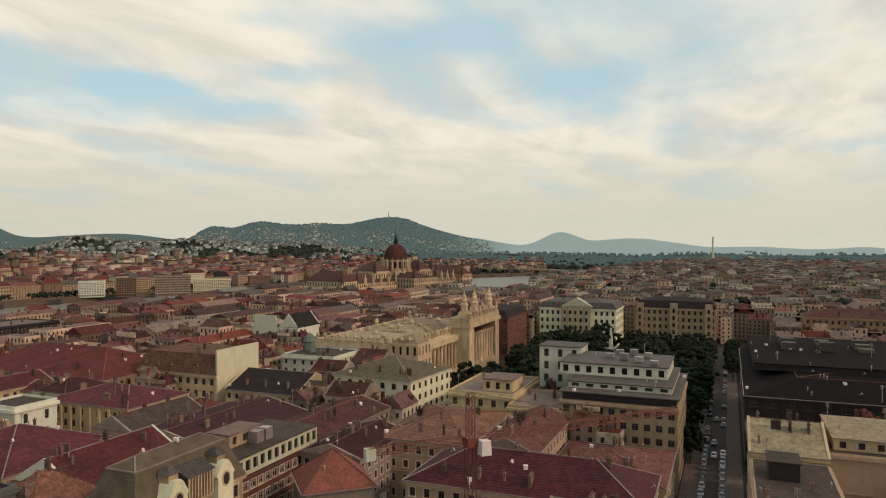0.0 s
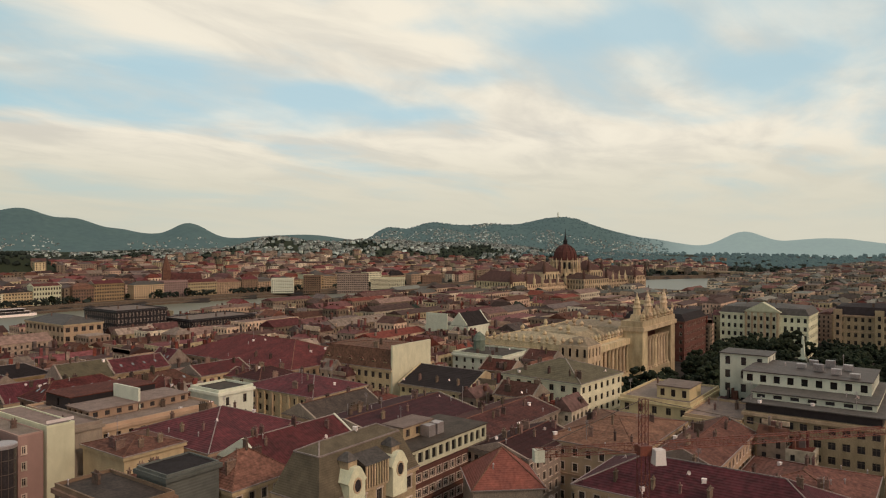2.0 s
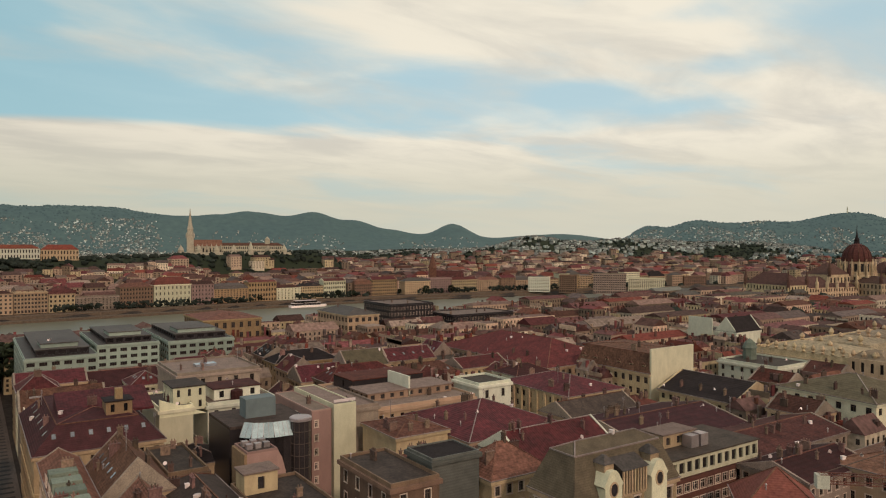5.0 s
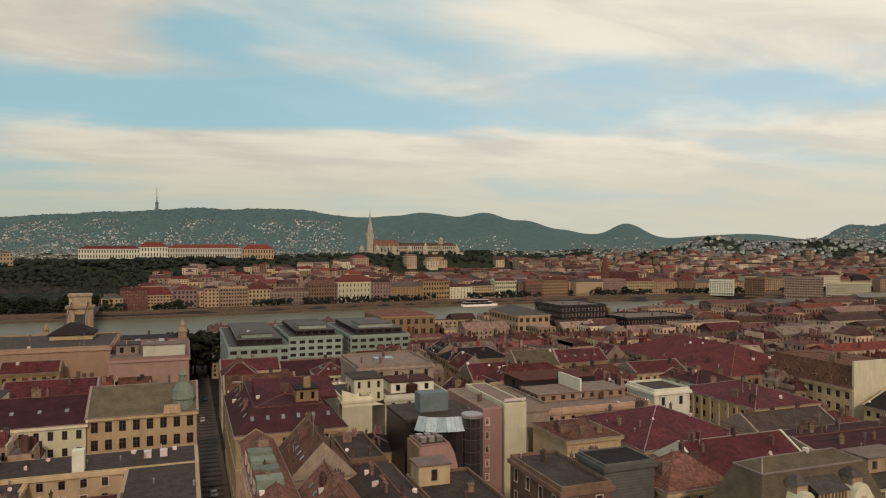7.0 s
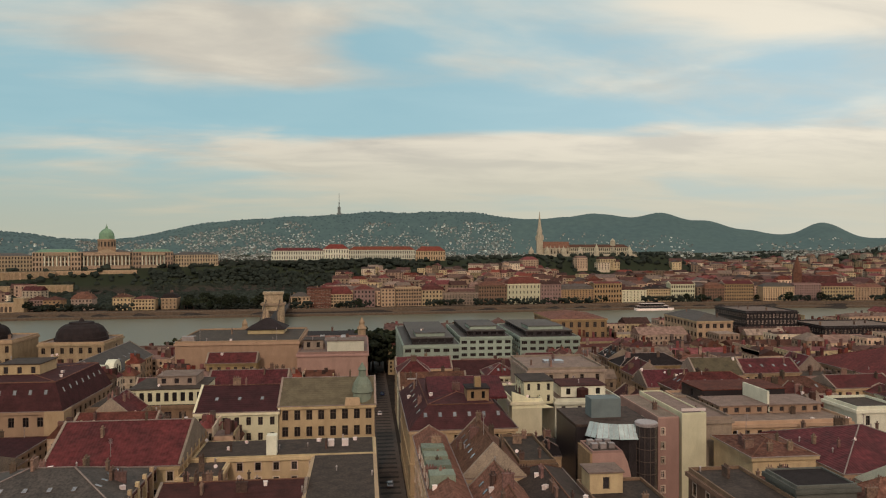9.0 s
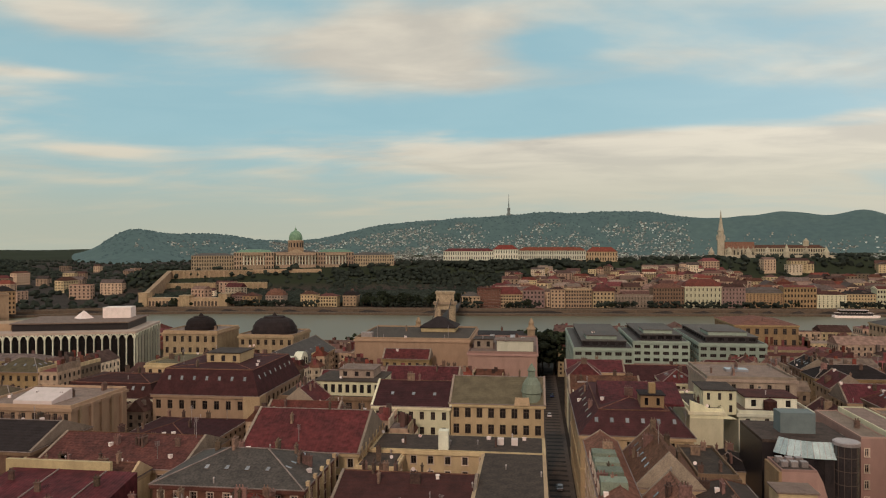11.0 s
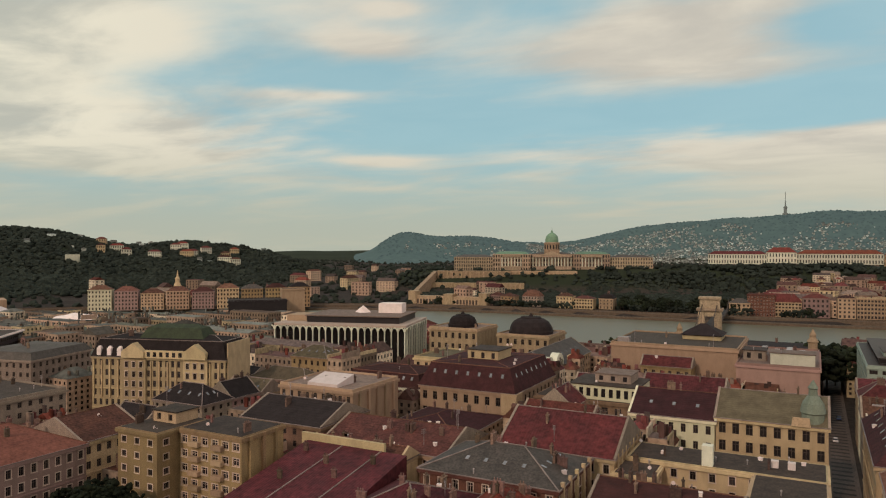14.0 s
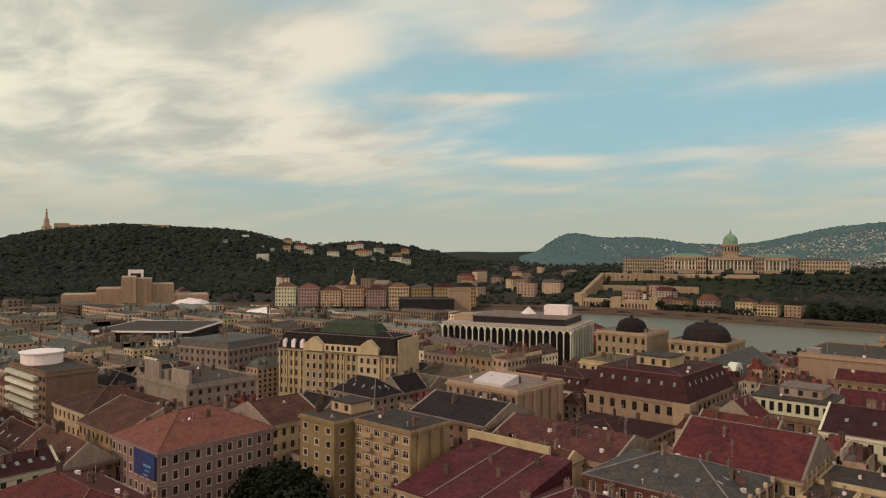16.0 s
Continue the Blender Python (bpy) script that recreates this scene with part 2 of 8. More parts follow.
GLASS = material("dark_window_glass", (0.022, 0.022, 0.024), (0.035, 0.034, 0.034), rough=0.12, bump=0.02, vary=0.3, spec=0.5)
SKYGLASS = material("skylight_glass", (0.17, 0.20, 0.215), (0.24, 0.275, 0.29), rough=0.08, bump=0.02, spec=0.8)
FRAME = material("pale_window_frame", (0.55, 0.50, 0.40), (0.45, 0.41, 0.33), dirt=0.15)
FRAME_DARK = material("dark_window_frame", (0.10, 0.08, 0.06), (0.07, 0.06, 0.05), dirt=0.15)
CHIM = material("chimney_brick", (0.19, 0.135, 0.10), (0.10, 0.072, 0.058), fine=2.5, rows=0.12, vary=0.3)
DULL_GREEN = material("grey_green_sheet", (0.21, 0.225, 0.18), (0.15, 0.165, 0.13), warm_cast=False)
METAL = material("galvanised_metal", (0.42, 0.42, 0.40), (0.32, 0.32, 0.30), rough=0.45, metal=0.6)
WHITE = material("white_paint", (0.78, 0.77, 0.72), (0.68, 0.67, 0.61), dirt=0.15, rough=0.6)
RIDGE = material("zinc_flashing", (0.27, 0.24, 0.21), (0.17, 0.15, 0.13), rough=0.5, dirt=0.4)
ASPHALT = material("asphalt", (0.042, 0.038, 0.035), (0.03, 0.027, 0.025), fine=3)
PAVING = material("stone_paving", (0.115, 0.097, 0.082), (0.085, 0.072, 0.06), fine=2, rows=0.5, row_axis=1)
LEAF = material("dark_foliage", (0.024, 0.028, 0.015), (0.015, 0.017, 0.010), fine=0.7, vary=0.25, spec=0.1, warm_cast=False)
# greens lifted and low in contrast, with slight haze painted into the colour
WOODS = material("wooded_slope", (0.034, 0.038, 0.031), (0.027, 0.031, 0.026), fine=0.06, scale=0.012, vary=0.14, island=True, spec=0.05, warm_cast=False)
BARK = material("bark", (0.08, 0.06, 0.045), (0.05, 0.04, 0.03), fine=8)
CRANE = material("crane_red_paint", (0.17, 0.05, 0.035), (0.12, 0.042, 0.033), rough=0.5)
CAR = [material("car_paint_" + n, c, tuple(v * 0.8 for v in c), rough=0.25, dirt=0.1, spec=0.6) for n, c in
       (("black", (0.02, 0.02, 0.022)), ("silver", (0.32, 0.33, 0.34)), ("white", (0.65, 0.65, 0.63)), ("blue", (0.04, 0.06, 0.13)), ("maroon", (0.14, 0.02, 0.02)))]
TYRE = material("tyre_rubber", (0.02, 0.02, 0.02), (0.03, 0.03, 0.03))
FAR_WALL = material("far_walls", (0.3, 0.25, 0.18), (0.25, 0.2, 0.15), scale=0.05, fine=0.6, vary=0.2, island=True, palette=[(0.52, 0.42, 0.29), (0.36, 0.275, 0.195), (0.27, 0.21, 0.16), (0.40, 0.285, 0.215), (0.62, 0.535, 0.42), (0.20, 0.145, 0.11), (0.44, 0.34, 0.225)])
FAR_ROOF = material("far_roofs", (0.1, 0.05, 0.04), (0.1, 0.05, 0.04), scale=0.05, fine=0.5, vary=0.24, island=True, spec=0.1, dirt=0.5, palette=[(0.125, 0.075, 0.06), (0.15, 0.066, 0.054), (0.10, 0.068, 0.056), (0.105, 0.066, 0.052), (0.19, 0.14, 0.11), (0.115, 0.098, 0.088), (0.07, 0.048, 0.042), (0.23, 0.19, 0.155), (0.145, 0.036, 0.034), (0.12, 0.05, 0.042)])
# palette desaturated to imitate haze over the distant town
DIM_ROOF = material("haze_dulled_roofs", (0.1, 0.05, 0.04), (0.1, 0.05, 0.04), scale=0.05, fine=0.5, vary=0.24, island=True, spec=0.1, dirt=0.5, warm_cast=False, palette=[(0.13, 0.095, 0.08), (0.14, 0.082, 0.07), (0.11, 0.092, 0.082), (0.19, 0.16, 0.135), (0.13, 0.055, 0.048), (0.085, 0.068, 0.06), (0.15, 0.135, 0.12), (0.10, 0.075, 0.063)])
GREY_ROOF = material("grey_hall_roofs", (0.1, 0.1, 0.09), (0.1, 0.1, 0.09), scale=0.05, fine=0.5, vary=0.2, island=True, spec=0.1, dirt=0.4, warm_cast=False, palette=[(0.16, 0.15, 0.135), (0.10, 0.09, 0.08), (0.22, 0.21, 0.19), (0.12, 0.075, 0.06), (0.085, 0.07, 0.062), (0.13, 0.12, 0.10)])
FAR_VILLA = material("hill_house_walls", (0.66, 0.66, 0.62), (0.55, 0.55, 0.51), warm_cast=False, scale=0.05, fine=0.5, vary=0.2, island=True, palette=[(0.62, 0.64, 0.62), (0.36, 0.38, 0.36), (0.24, 0.26, 0.25), (0.46, 0.45, 0.41), (0.28, 0.27, 0.25)])

# roof tones greyed in the base colour to stand for distance haze
VILLA_ROOF = material("haze_greyed_villa_roofs", warm_cast=False, c1=(0.22, 0.20, 0.185), c2=(0.13, 0.125, 0.12), scale=0.05, fine=0.5, vary=0.3, island=True, spec=0.1)
# ---- building blocks ----
class Shape:
    """A mesh under construction: faces with a material slot each."""
    def __init__(self):
        self.v, self.f, self.m = [], [], []

    def add(self, pts, faces, slot=0):
        n = len(self.v)
        self.v += [tuple(p) for p in pts]
        self.f += [tuple(n + i for i in q) for q in faces]
        self.m += [slot] * len(faces)

    def quad(self, a, b, c, d, slot=0):
        self.add((a, b, c, d), ((0, 1, 2, 3),), slot)

    def box(self, x0, y0, z0, x1, y1, z1, slot=0, taper=0.0):
        k = taper
        self.add(((x0, y0, z0), (x1, y0, z0), (x1, y1, z0), (x0, y1, z0), (x0 + k, y0 + k, z1), (x1 - k, y0 + k, z1), (x1 - k, y1 - k, z1), (x0 + k, y1 - k, z1)),
                 ((3, 2, 1, 0), (4, 5, 6, 7), (0, 1, 5, 4), (1, 2, 6, 5), (2, 3, 7, 6), (3, 0, 4, 7)), slot)

    def beam(self, a, b, r, slot=0):
        a, b = Vector(a), Vector(b)
        d = (b - a).normalized()
        s = d.cross(Vector((0, 0, 1)) if abs(d.z) < 0.95 else Vector((1, 0, 0))).normalized() * r
        u = d.cross(s).normalized() * r
        self.add([p + o for p in (a, b) for o in (s + u, u - s, -s - u, s - u)],
                 ((0, 1, 2, 3), (7, 6, 5, 4), (0, 4, 5, 1), (1, 5, 6, 2), (2, 6, 7, 3), (3, 7, 4, 0)), slot)

    def lathe(self, profile, n=16, cx=0.0, cy=0.0, slot=0, squash=1.0):
        """A body of revolution from (radius, z) pairs, bottom to top."""
        pts = [(cx + r * math.cos(6.2832 * i / n), cy + r * math.sin(6.2832 * i / n) * squash, z) for r, z in profile for i in range(n)]
        fs = [(k * n + i, k * n + (i + 1) % n, (k + 1) * n + (i + 1) % n, (k + 1) * n + i) for k in range(len(profile) - 1) for i in range(n)]
        fs += [tuple(range(n - 1, -1, -1)), tuple((len(profile) - 1) * n + i for i in range(n))]
        self.add(pts, fs, slot)

    def prism(self, ring, z0, z1, slot=0, inset=0.0):
        """An upright prism over a counter-clockwise ring of (x, y)."""
        n = len(ring)
        cx, cy = sum(p[0] for p in ring) / n, sum(p[1] for p in ring) / n
        top = [(cx + (x - cx) * (1 - inset), cy + (y - cy) * (1 - inset)) for x, y in ring]
        self.add([(x, y, z0) for x, y in ring] + [(x, y, z1) for x, y in top],
                 [tuple(range(n - 1, -1, -1)), tuple(range(n, 2 * n))] + [(i, (i + 1) % n, n + (i + 1) % n, n + i) for i in range(n)], slot)

    def mesh(self, name, mats):
        me = bpy.data.meshes.new(name)
        me.from_pydata(self.v, [], self.f)
        for mt in mats:
            me.materials.append(mt)
        if len(mats) > 1:
            me.polygons.foreach_set("material_index", self.m)
        me.update()
        return me


def part(name, shape, mats, parent=None, label="", at=None):
    """Links a shape (or a mesh to share) as one mesh object, under a thing where one is given."""
    if isinstance(shape, Shape):
        shape = shape.mesh(name, mats if isinstance(mats, (list, tuple)) else [mats])
    ob = new(name, shape)
    ob.parent = parent
    if at is not None:
        ob.matrix_basis = at
    return tagged(ob, label)


def thing(name, label, category, at, group="", kind=""):
    ob = new(name)
    ob.empty_display_size = 0.5
    ob.matrix_basis = at
    return tagged(ob, label, category, group, kind)


def single(name, shape, mats, label, category, at=None, group="", kind=""):
    return tagged(part(name, shape, mats, None, "", at), label, category, group, kind)


_shared = {}


def window_mesh(w, h, frame, style="casement"):
    """A window whose frame, mullion and transom stand proud of its panes. It lies in the plane x-z and faces -y."""
    key = (round(w, 1), round(h, 1), frame.name, style)
    if key in _shared:
        return _shared[key]
    w, h = key[0], key[1]
    s, f, d = Shape(), 0.10, 0.06
    us, zs = [-w / 2, -w / 2 + f, w / 2 - f, w / 2], [0, f, h - f, h]
    if w < 2.6:
        us[2:2] = [-f / 2, f / 2]
    else:
        us[2:2] = [-w / 6 - f / 2, -w / 6 + f / 2, w / 6 - f / 2, w / 6 + f / 2]
    if h > 1.5:
        zs[2:2] = [h * 0.66, h * 0.66 + f]
    idx = {}

    def P(i, j, y):
        if (i, j, y) not in idx:
            idx[i, j, y] = len(s.v)
            s.v.append((us[i], y, zs[j]))
        return idx[i, j, y]
    for i in range(len(us) - 1):
        for j in range(len(zs) - 1):
            y = 0.0 if i % 2 and j % 2 else -d
            c = ((i, j), (i + 1, j), (i + 1, j + 1), (i, j + 1))
            s.f.append(tuple(P(p, q, y) for p, q in c))
            s.m.append(1 if y == 0 else 0)
            if y == 0:
                for (p, q), (u, v) in zip(c, c[1:] + c[:1]):
                    s.f.append((P(p, q, -d), P(u, v, -d), P(u, v, 0.0), P(p, q, 0.0)))
                    s.m.append(0)
    if style != "plain":      # plastered surround and sill, proud of the wall outside
        for x0, z0, x1, z1, y in ((-w / 2 - 0.2, -0.05, -w / 2, h + 0.02, -0.32), (w / 2, -0.05, w / 2 + 0.2, h + 0.02, -0.32), (-w / 2 - 0.2, h + 0.02, w / 2 + 0.2, h + 0.22, -0.34), (-w / 2 - 0.28, -0.2, w / 2 + 0.28, -0.05, -0.42)):
            s.box(x0, y, z0, x1, -0.24, z1, 2)
    if style == "hood":
        s.box(-w / 2 - 0.25, -0.55, h + 0.12, w / 2 + 0.25, -0.22, h + 0.4, 2)
    _shared[key] = s.mesh("window", [frame, GLASS, FRAME])
    return _shared[key]


def facade(s, p0, p1, z0, z1, cols, w, rows, depth=0.25, slot=0, margin=0.0):
    """A wall from p0 to p1 (outside on the right) with openings cut through its face and reveals; returns the openings."""
    p0, p1 = Vector(p0), Vector(p1)
    ln = (p1 - p0).length
    d = (p1 - p0) / ln
    n = Vector((d.y, -d.x))
    us, zs = [0.0], [z0]
    pitch = (ln - 2 * margin) / max(cols, 1)
    w = min(w, pitch * 0.72)
    for i in range(cols):
        c = margin + (i + 0.5) * pitch
        us += [c - w / 2, c + w / 2]
    us.append(ln)
    for b, h in rows:
        zs += [b, b + h]
    zs.append(z1)
    P = lambda u, z, k=0.0: (p0.x + d.x * u - n.x * k, p0.y + d.y * u - n.y * k, z)
    holes = []
    for j in range(len(zs) - 1):
        if j % 2 == 0 or cols == 0:
            s.quad(P(0, zs[j]), P(ln, zs[j]), P(ln, zs[j + 1]), P(0, zs[j + 1]), slot)
            continue
        for i in range(len(us) - 1):
            a, b, lo, hi = us[i], us[i + 1], zs[j], zs[j + 1]
            if i % 2 == 0:
                s.quad(P(a, lo), P(b, lo), P(b, hi), P(a, hi), slot)
            else:
                s.quad(P(a, lo), P(a, lo, depth), P(a, hi, depth), P(a, hi), slot)
                s.quad(P(b, lo, depth), P(b, lo), P(b, hi), P(b, hi, depth), slot)
                s.quad(P(a, hi), P(a, hi, depth), P(b, hi, depth), P(b, hi), slot)
                s.quad(P(a, lo, depth), P(a, lo), P(b, lo), P(b, lo, depth), slot)
                holes.append((Matrix.Translation(P((a + b) / 2, lo, depth)) @ Matrix.Rotation(math.atan2(d.y, d.x), 4, "Z"), b - a, hi - lo))
    return holes


def ring_band(s, x0, y0, x1, y1, z0, z1, out, slot=0):
    """A moulding that runs round a rectangle as one closed band."""
    rings = []
    for o, z in ((0, z0), (out, z0), (out, z1), (0, z1)):
        rings += [(x0 - o, y0 - o, z), (x1 + o, y0 - o, z), (x1 + o, y1 + o, z), (x0 - o, y1 + o, z)]
    s.add(rings, [(k * 4 + i, k * 4 + (i + 1) % 4, (k + 1) % 4 * 4 + (i + 1) % 4, (k + 1) % 4 * 4 + i) for k in range(4) for i in range(4)], slot)


def roof_rings(kind, w, d, z, rise, o=0.5, axis=None, inset=2.6, steep=4.0):
    """The eaves ring, the upper ring (mansard) and the two ridge ends of a roof over a rectangle centred on the origin."""
    a, b = w / 2 + o, d / 2 + o
    along_x = (w >= d) if axis is None else axis == "x"
    low = [(-a, -b, z), (a, -b, z), (a, b, z), (-a, b, z)]
    up = low
    if kind == "mansard":
        a, b, z = a - inset, b - inset, z + steep
        up = [(-a, -b, z), (a, -b, z), (a, b, z), (-a, b, z)]
    k = 0.0 if kind == "gable" else min(a, b) * 0.98
    r = ((-a + k, 0), (a - k, 0)) if along_x else ((0, -b + k), (0, b - k))
    return low, up, [(*r[0], z + rise), (*r[1], z + rise)], along_x


def roof_shape(kind, w, d, z, rise, o=0.5, axis=None, inset=2.6, steep=4.0):
    """A solid roof over a rectangle centred on the origin."""
    low, up, ridge, along_x = roof_rings(kind, w, d, z, rise, o, axis, inset, steep)
    s = Shape()
    pts, fs, n = list(low), [(3, 2, 1, 0)], 0
    if kind == "mansard":
        pts += up
        fs += [(i, (i + 1) % 4, 4 + (i + 1) % 4, 4 + i) for i in range(4)]
        n = 4
    e = len(pts)
    pts += ridge
    top = ((0, 1, "B", "A"), (1, 2, "B"), (2, 3, "A", "B"), (3, 0, "A")) if along_x else ((0, 1, "A"), (1, 2, "B", "A"), (2, 3, "B"), (3, 0, "A", "B"))
    fs += [tuple(e if q == "A" else e + 1 if q == "B" else q + n for q in f) for f in top]
    s.add(pts, fs)
    return s


def ridge_shapes(kind, w, d, z, rise, axis=None, inset=2.6, steep=4.0):
    """Ridge and hip cappings that lie on the edges of a roof."""
    low, up, ridge, along_x = roof_rings(kind, w, d, z, rise, 0.5, axis, inset, steep)
    caps = []
    edges = [(ridge[0], ridge[1])]
    if kind != "gable":
        near = ((0, 0), (1, 1), (2, 1), (3, 0)) if along_x else ((0, 0), (1, 0), (2, 1), (3, 1))
        edges += [(up[i], ridge[j]) for i, j in near]
        if kind == "mansard":
            edges += [(up[i], up[(i + 1) % 4]) for i in range(4)]
    for p, q in edges:
        if (Vector(p) - Vector(q)).length > 0.8:
            caps.append(Shape())
            caps[-1].beam(p, q, 0.13)
    return caps


def chimney_mesh(kind):
    if kind not in _shared:
        s = Shape()
        w, d, h = ((0.5, 0.5, 1.5), (1.2, 0.5, 1.7), (2.2, 0.55, 1.9))[kind]
        s.box(-w / 2, -d / 2, -1.5, w / 2, d / 2, h)
        s.box(-w / 2 - 0.12, -d / 2 - 0.12, h, w / 2 + 0.12, d / 2 + 0.12, h + 0.18)
        for i in range(max(1, int(w / 0.6))):
            x = -w / 2 + 0.3 + i * 0.6
            s.lathe([(0.16, h + 0.18), (0.13, h + 0.75)], 6, x, 0)
        _shared[kind] = s.mesh("chimney", [CHIM])
    return _shared[kind]


def simple_mesh(key, maker, mats):
    if key not in _shared:
        s = Shape()
        maker(s)
        _shared[key] = s.mesh(key, mats)
    return _shared[key]


def skylight_mesh():
    def f(s):
        s.box(-0.5, -0.75, -0.1, 0.5, 0.75, 0.12, 0)
        s.quad((-0.4, -0.65, 0.13), (0.4, -0.65, 0.13), (0.4, 0.65, 0.13), (-0.4, 0.65, 0.13), 1)
    return simple_mesh("skylight", f, [FRAME_DARK, SKYGLASS])


RECTS = []
_rng = random.Random(5)


def building(label, x0, y0, x1, y1, h, roof="hip", rise=5.0, wall="cream", top="red", storeys=5, pitch=3.4, win=1.3, sides=None, rot=0.0,
             chimneys=4, skylights=0, axis=None, style="casement", frame=None, cornice=0.5, inset=2.6, steep=4.0, name="apartment_building", category="building",
             belts=True, winh=0.52, parapet=0.9, base=0.0, ground=True, dormers=0, margin=0.0, joined=False, deck=None):
    cx, cy, w, d = (x0 + x1) / 2, (y0 + y1) / 2, abs(x1 - x0), abs(y1 - y0)
    joined = joined or math.hypot(cx, cy) > 205     # far windows are too small to tell apart one by one
    RECTS.append((cx - w / 2, cy - d / 2, cx + w / 2, cy + d / 2))
    root = thing(name, label, category, pose(cx, cy, base, 0, 0, rot))
    if sides is None:
        sides = "s" + ("w" if cx > 0 else "e")
    a, b = w / 2, d / 2
    corners = {"s": ((-a, -b), (a, -b)), "e": ((a, -b), (a, b)), "n": ((a, b), (-a, b)), "w": ((-a, b), (-a, -b))}
    s = Shape()
    g = 4.6 if ground else 0.8
    sh = (h - g - 0.6) / max(1, storeys - (1 if ground else 0))
    rows = [(1.0, 2.6)] if ground else []
    rows += [(g + i * sh + sh * 0.26, sh * winh) for i in range(max(1, storeys - (1 if ground else 0)))]
    holes = []
    for k, (p, q) in corners.items():
        ln = (Vector(q) - Vector(p)).length
        n = max(1, round(ln / pitch)) if k in sides else 0
        holes += facade(s, p, q, 0, h, n, win, rows if n else [], margin=margin)
    s.quad((-a, -b, h), (a, -b, h), (a, b, h), (-a, b, h))
    part("wall", s, WALL[wall], root)
    if cornice:
        c = Shape()
        ring_band(c, -a, -b, a, b, h - 0.9, h - 0.02, cornice)
        part("cornice", c, WALL[wall], root)
        if belts:
            for z in (g,) + ((g + 2 * sh,) if storeys > 4 else ()):
                c = Shape()
                ring_band(c, -a, -b, a, b, z - 0.18, z + 0.18, 0.22)
                part("belt_course", c, WALL[wall], root)
    fr = frame or (FRAME if wall == "brick" else FRAME_DARK)
    if joined:
        js = Shape()
        for m, ww, hh in holes:
            me = window_mesh(ww, hh, fr, "plain")
            n0 = len(js.v)
            js.v += [tuple(m @ v.co) for v in me.vertices]
            js.f += [tuple(n0 + i for i in p.vertices) for p in me.polygons]
            js.m += [p.material_index for p in me.polygons]
        if holes:
            tagged(part("glazing", js, [fr, GLASS, FRAME], root), kind="stuff")
    else:
        for m, ww, hh in holes:
            part("window", window_mesh(ww, hh, fr, style), None, root, at=m)
    ztop = h
    if roof == "flat":
        p = Shape()
        t = 0.35
        ring_band(p, -a + t, -b + t, a - t, b - t, h, h + parapet, t)
        part("parapet", p, WALL[wall], root)
        p = Shape()
        p.box(-a + t, -b + t, h + 0.02, a - t, b - t, h + 0.25)
        part("roof", p, ROOF[deck or top], root)
        ztop = h + 0.25
    else:
        part("roof", roof_shape(roof, w, d, h, rise, axis=axis, inset=inset, steep=steep), ROOF[top], root)
        if math.hypot(cx, cy) < 330:
            for cap in ridge_shapes(roof, w, d, h, rise, axis, inset, steep):
                part("ridge_capping", cap, RIDGE if top in ("maroon", "slate", "grey", "olive") else ROOF["tan"], root)
            gt = Shape()
            ring_band(gt, -a - 0.45, -b - 0.45, a + 0.45, b + 0.45, h - 0.12, h + 0.1, 0.2)
            part("gutter", gt, RIDGE, root)
        if roof == "gable":
            ax = axis or ("x" if w >= d else "y")
            t = 0.3
            for sg in (-1, 1):
                gs = Shape()
                if ax == "x":
                    x = sg * (a + 0.25)
                    ring = ((x - t, -b - 0.3, h + 0.2), (x - t, b + 0.3, h + 0.2), (x - t, 0, h + rise + 0.3))
                    gs.add([*ring, *[(q[0] + 2 * t, q[1], q[2]) for q in ring]], ((0, 2, 1), (3, 4, 5), (0, 1, 4, 3), (1, 2, 5, 4), (2, 0, 3, 5)))
                else:
                    y = sg * (b + 0.25)
                    ring = ((-a - 0.3, y - t, h + 0.2), (a + 0.3, y - t, h + 0.2), (0, y - t, h + rise + 0.3))
                    gs.add([*ring, *[(q[0], q[1] + 2 * t, q[2]) for q in ring]], ((0, 1, 2), (3, 5, 4), (0, 3, 4, 1), (1, 4, 5, 2), (2, 5, 3, 0)))
                part("gable_wall", gs, WALL[wall if wall in ("white", "ivory", "yellow") else "grey"], root)
    along_x = (w >= d) if axis is None else axis == "x"

    def roof_z(x, y):
        if roof == "flat":
            return ztop
        bx, by = a + 0.5, b + 0.5
        if roof == "mansard":
            e = min(bx - abs(x), by - abs(y))
            return h + steep * min(1, e / inset) + (0.2 + rise * max(0, e - inset) / (min(bx, by) - inset) if e > inset else 0)
        if roof == "gable":
            e = (by - abs(y)) / by if along_x else (bx - abs(x)) / bx
        else:
            e = min(bx - abs(x), by - abs(y)) / min(bx, by)
        return h + rise * min(1, e)
    for i in range(chimneys + (3 if roof in ("gable", "hip") and chimneys and math.hypot(cx, cy) < 215 else 0)):
        x, y = (_rng.uniform(-0.85, 0.85) * a, _rng.choice((-0.35, 0, 0.3, 0.75)) * b) if along_x else (_rng.choice((-0.75, -0.3, 0, 0.35)) * a, _rng.uniform(-0.85, 0.85) * b)
        part("chimney", chimney_mesh(_rng.choice((0, 1, 1, 2))), None, root, at=pose(x, y, roof_z(x, y), 0, 0, _rng.choice((0, 90))))
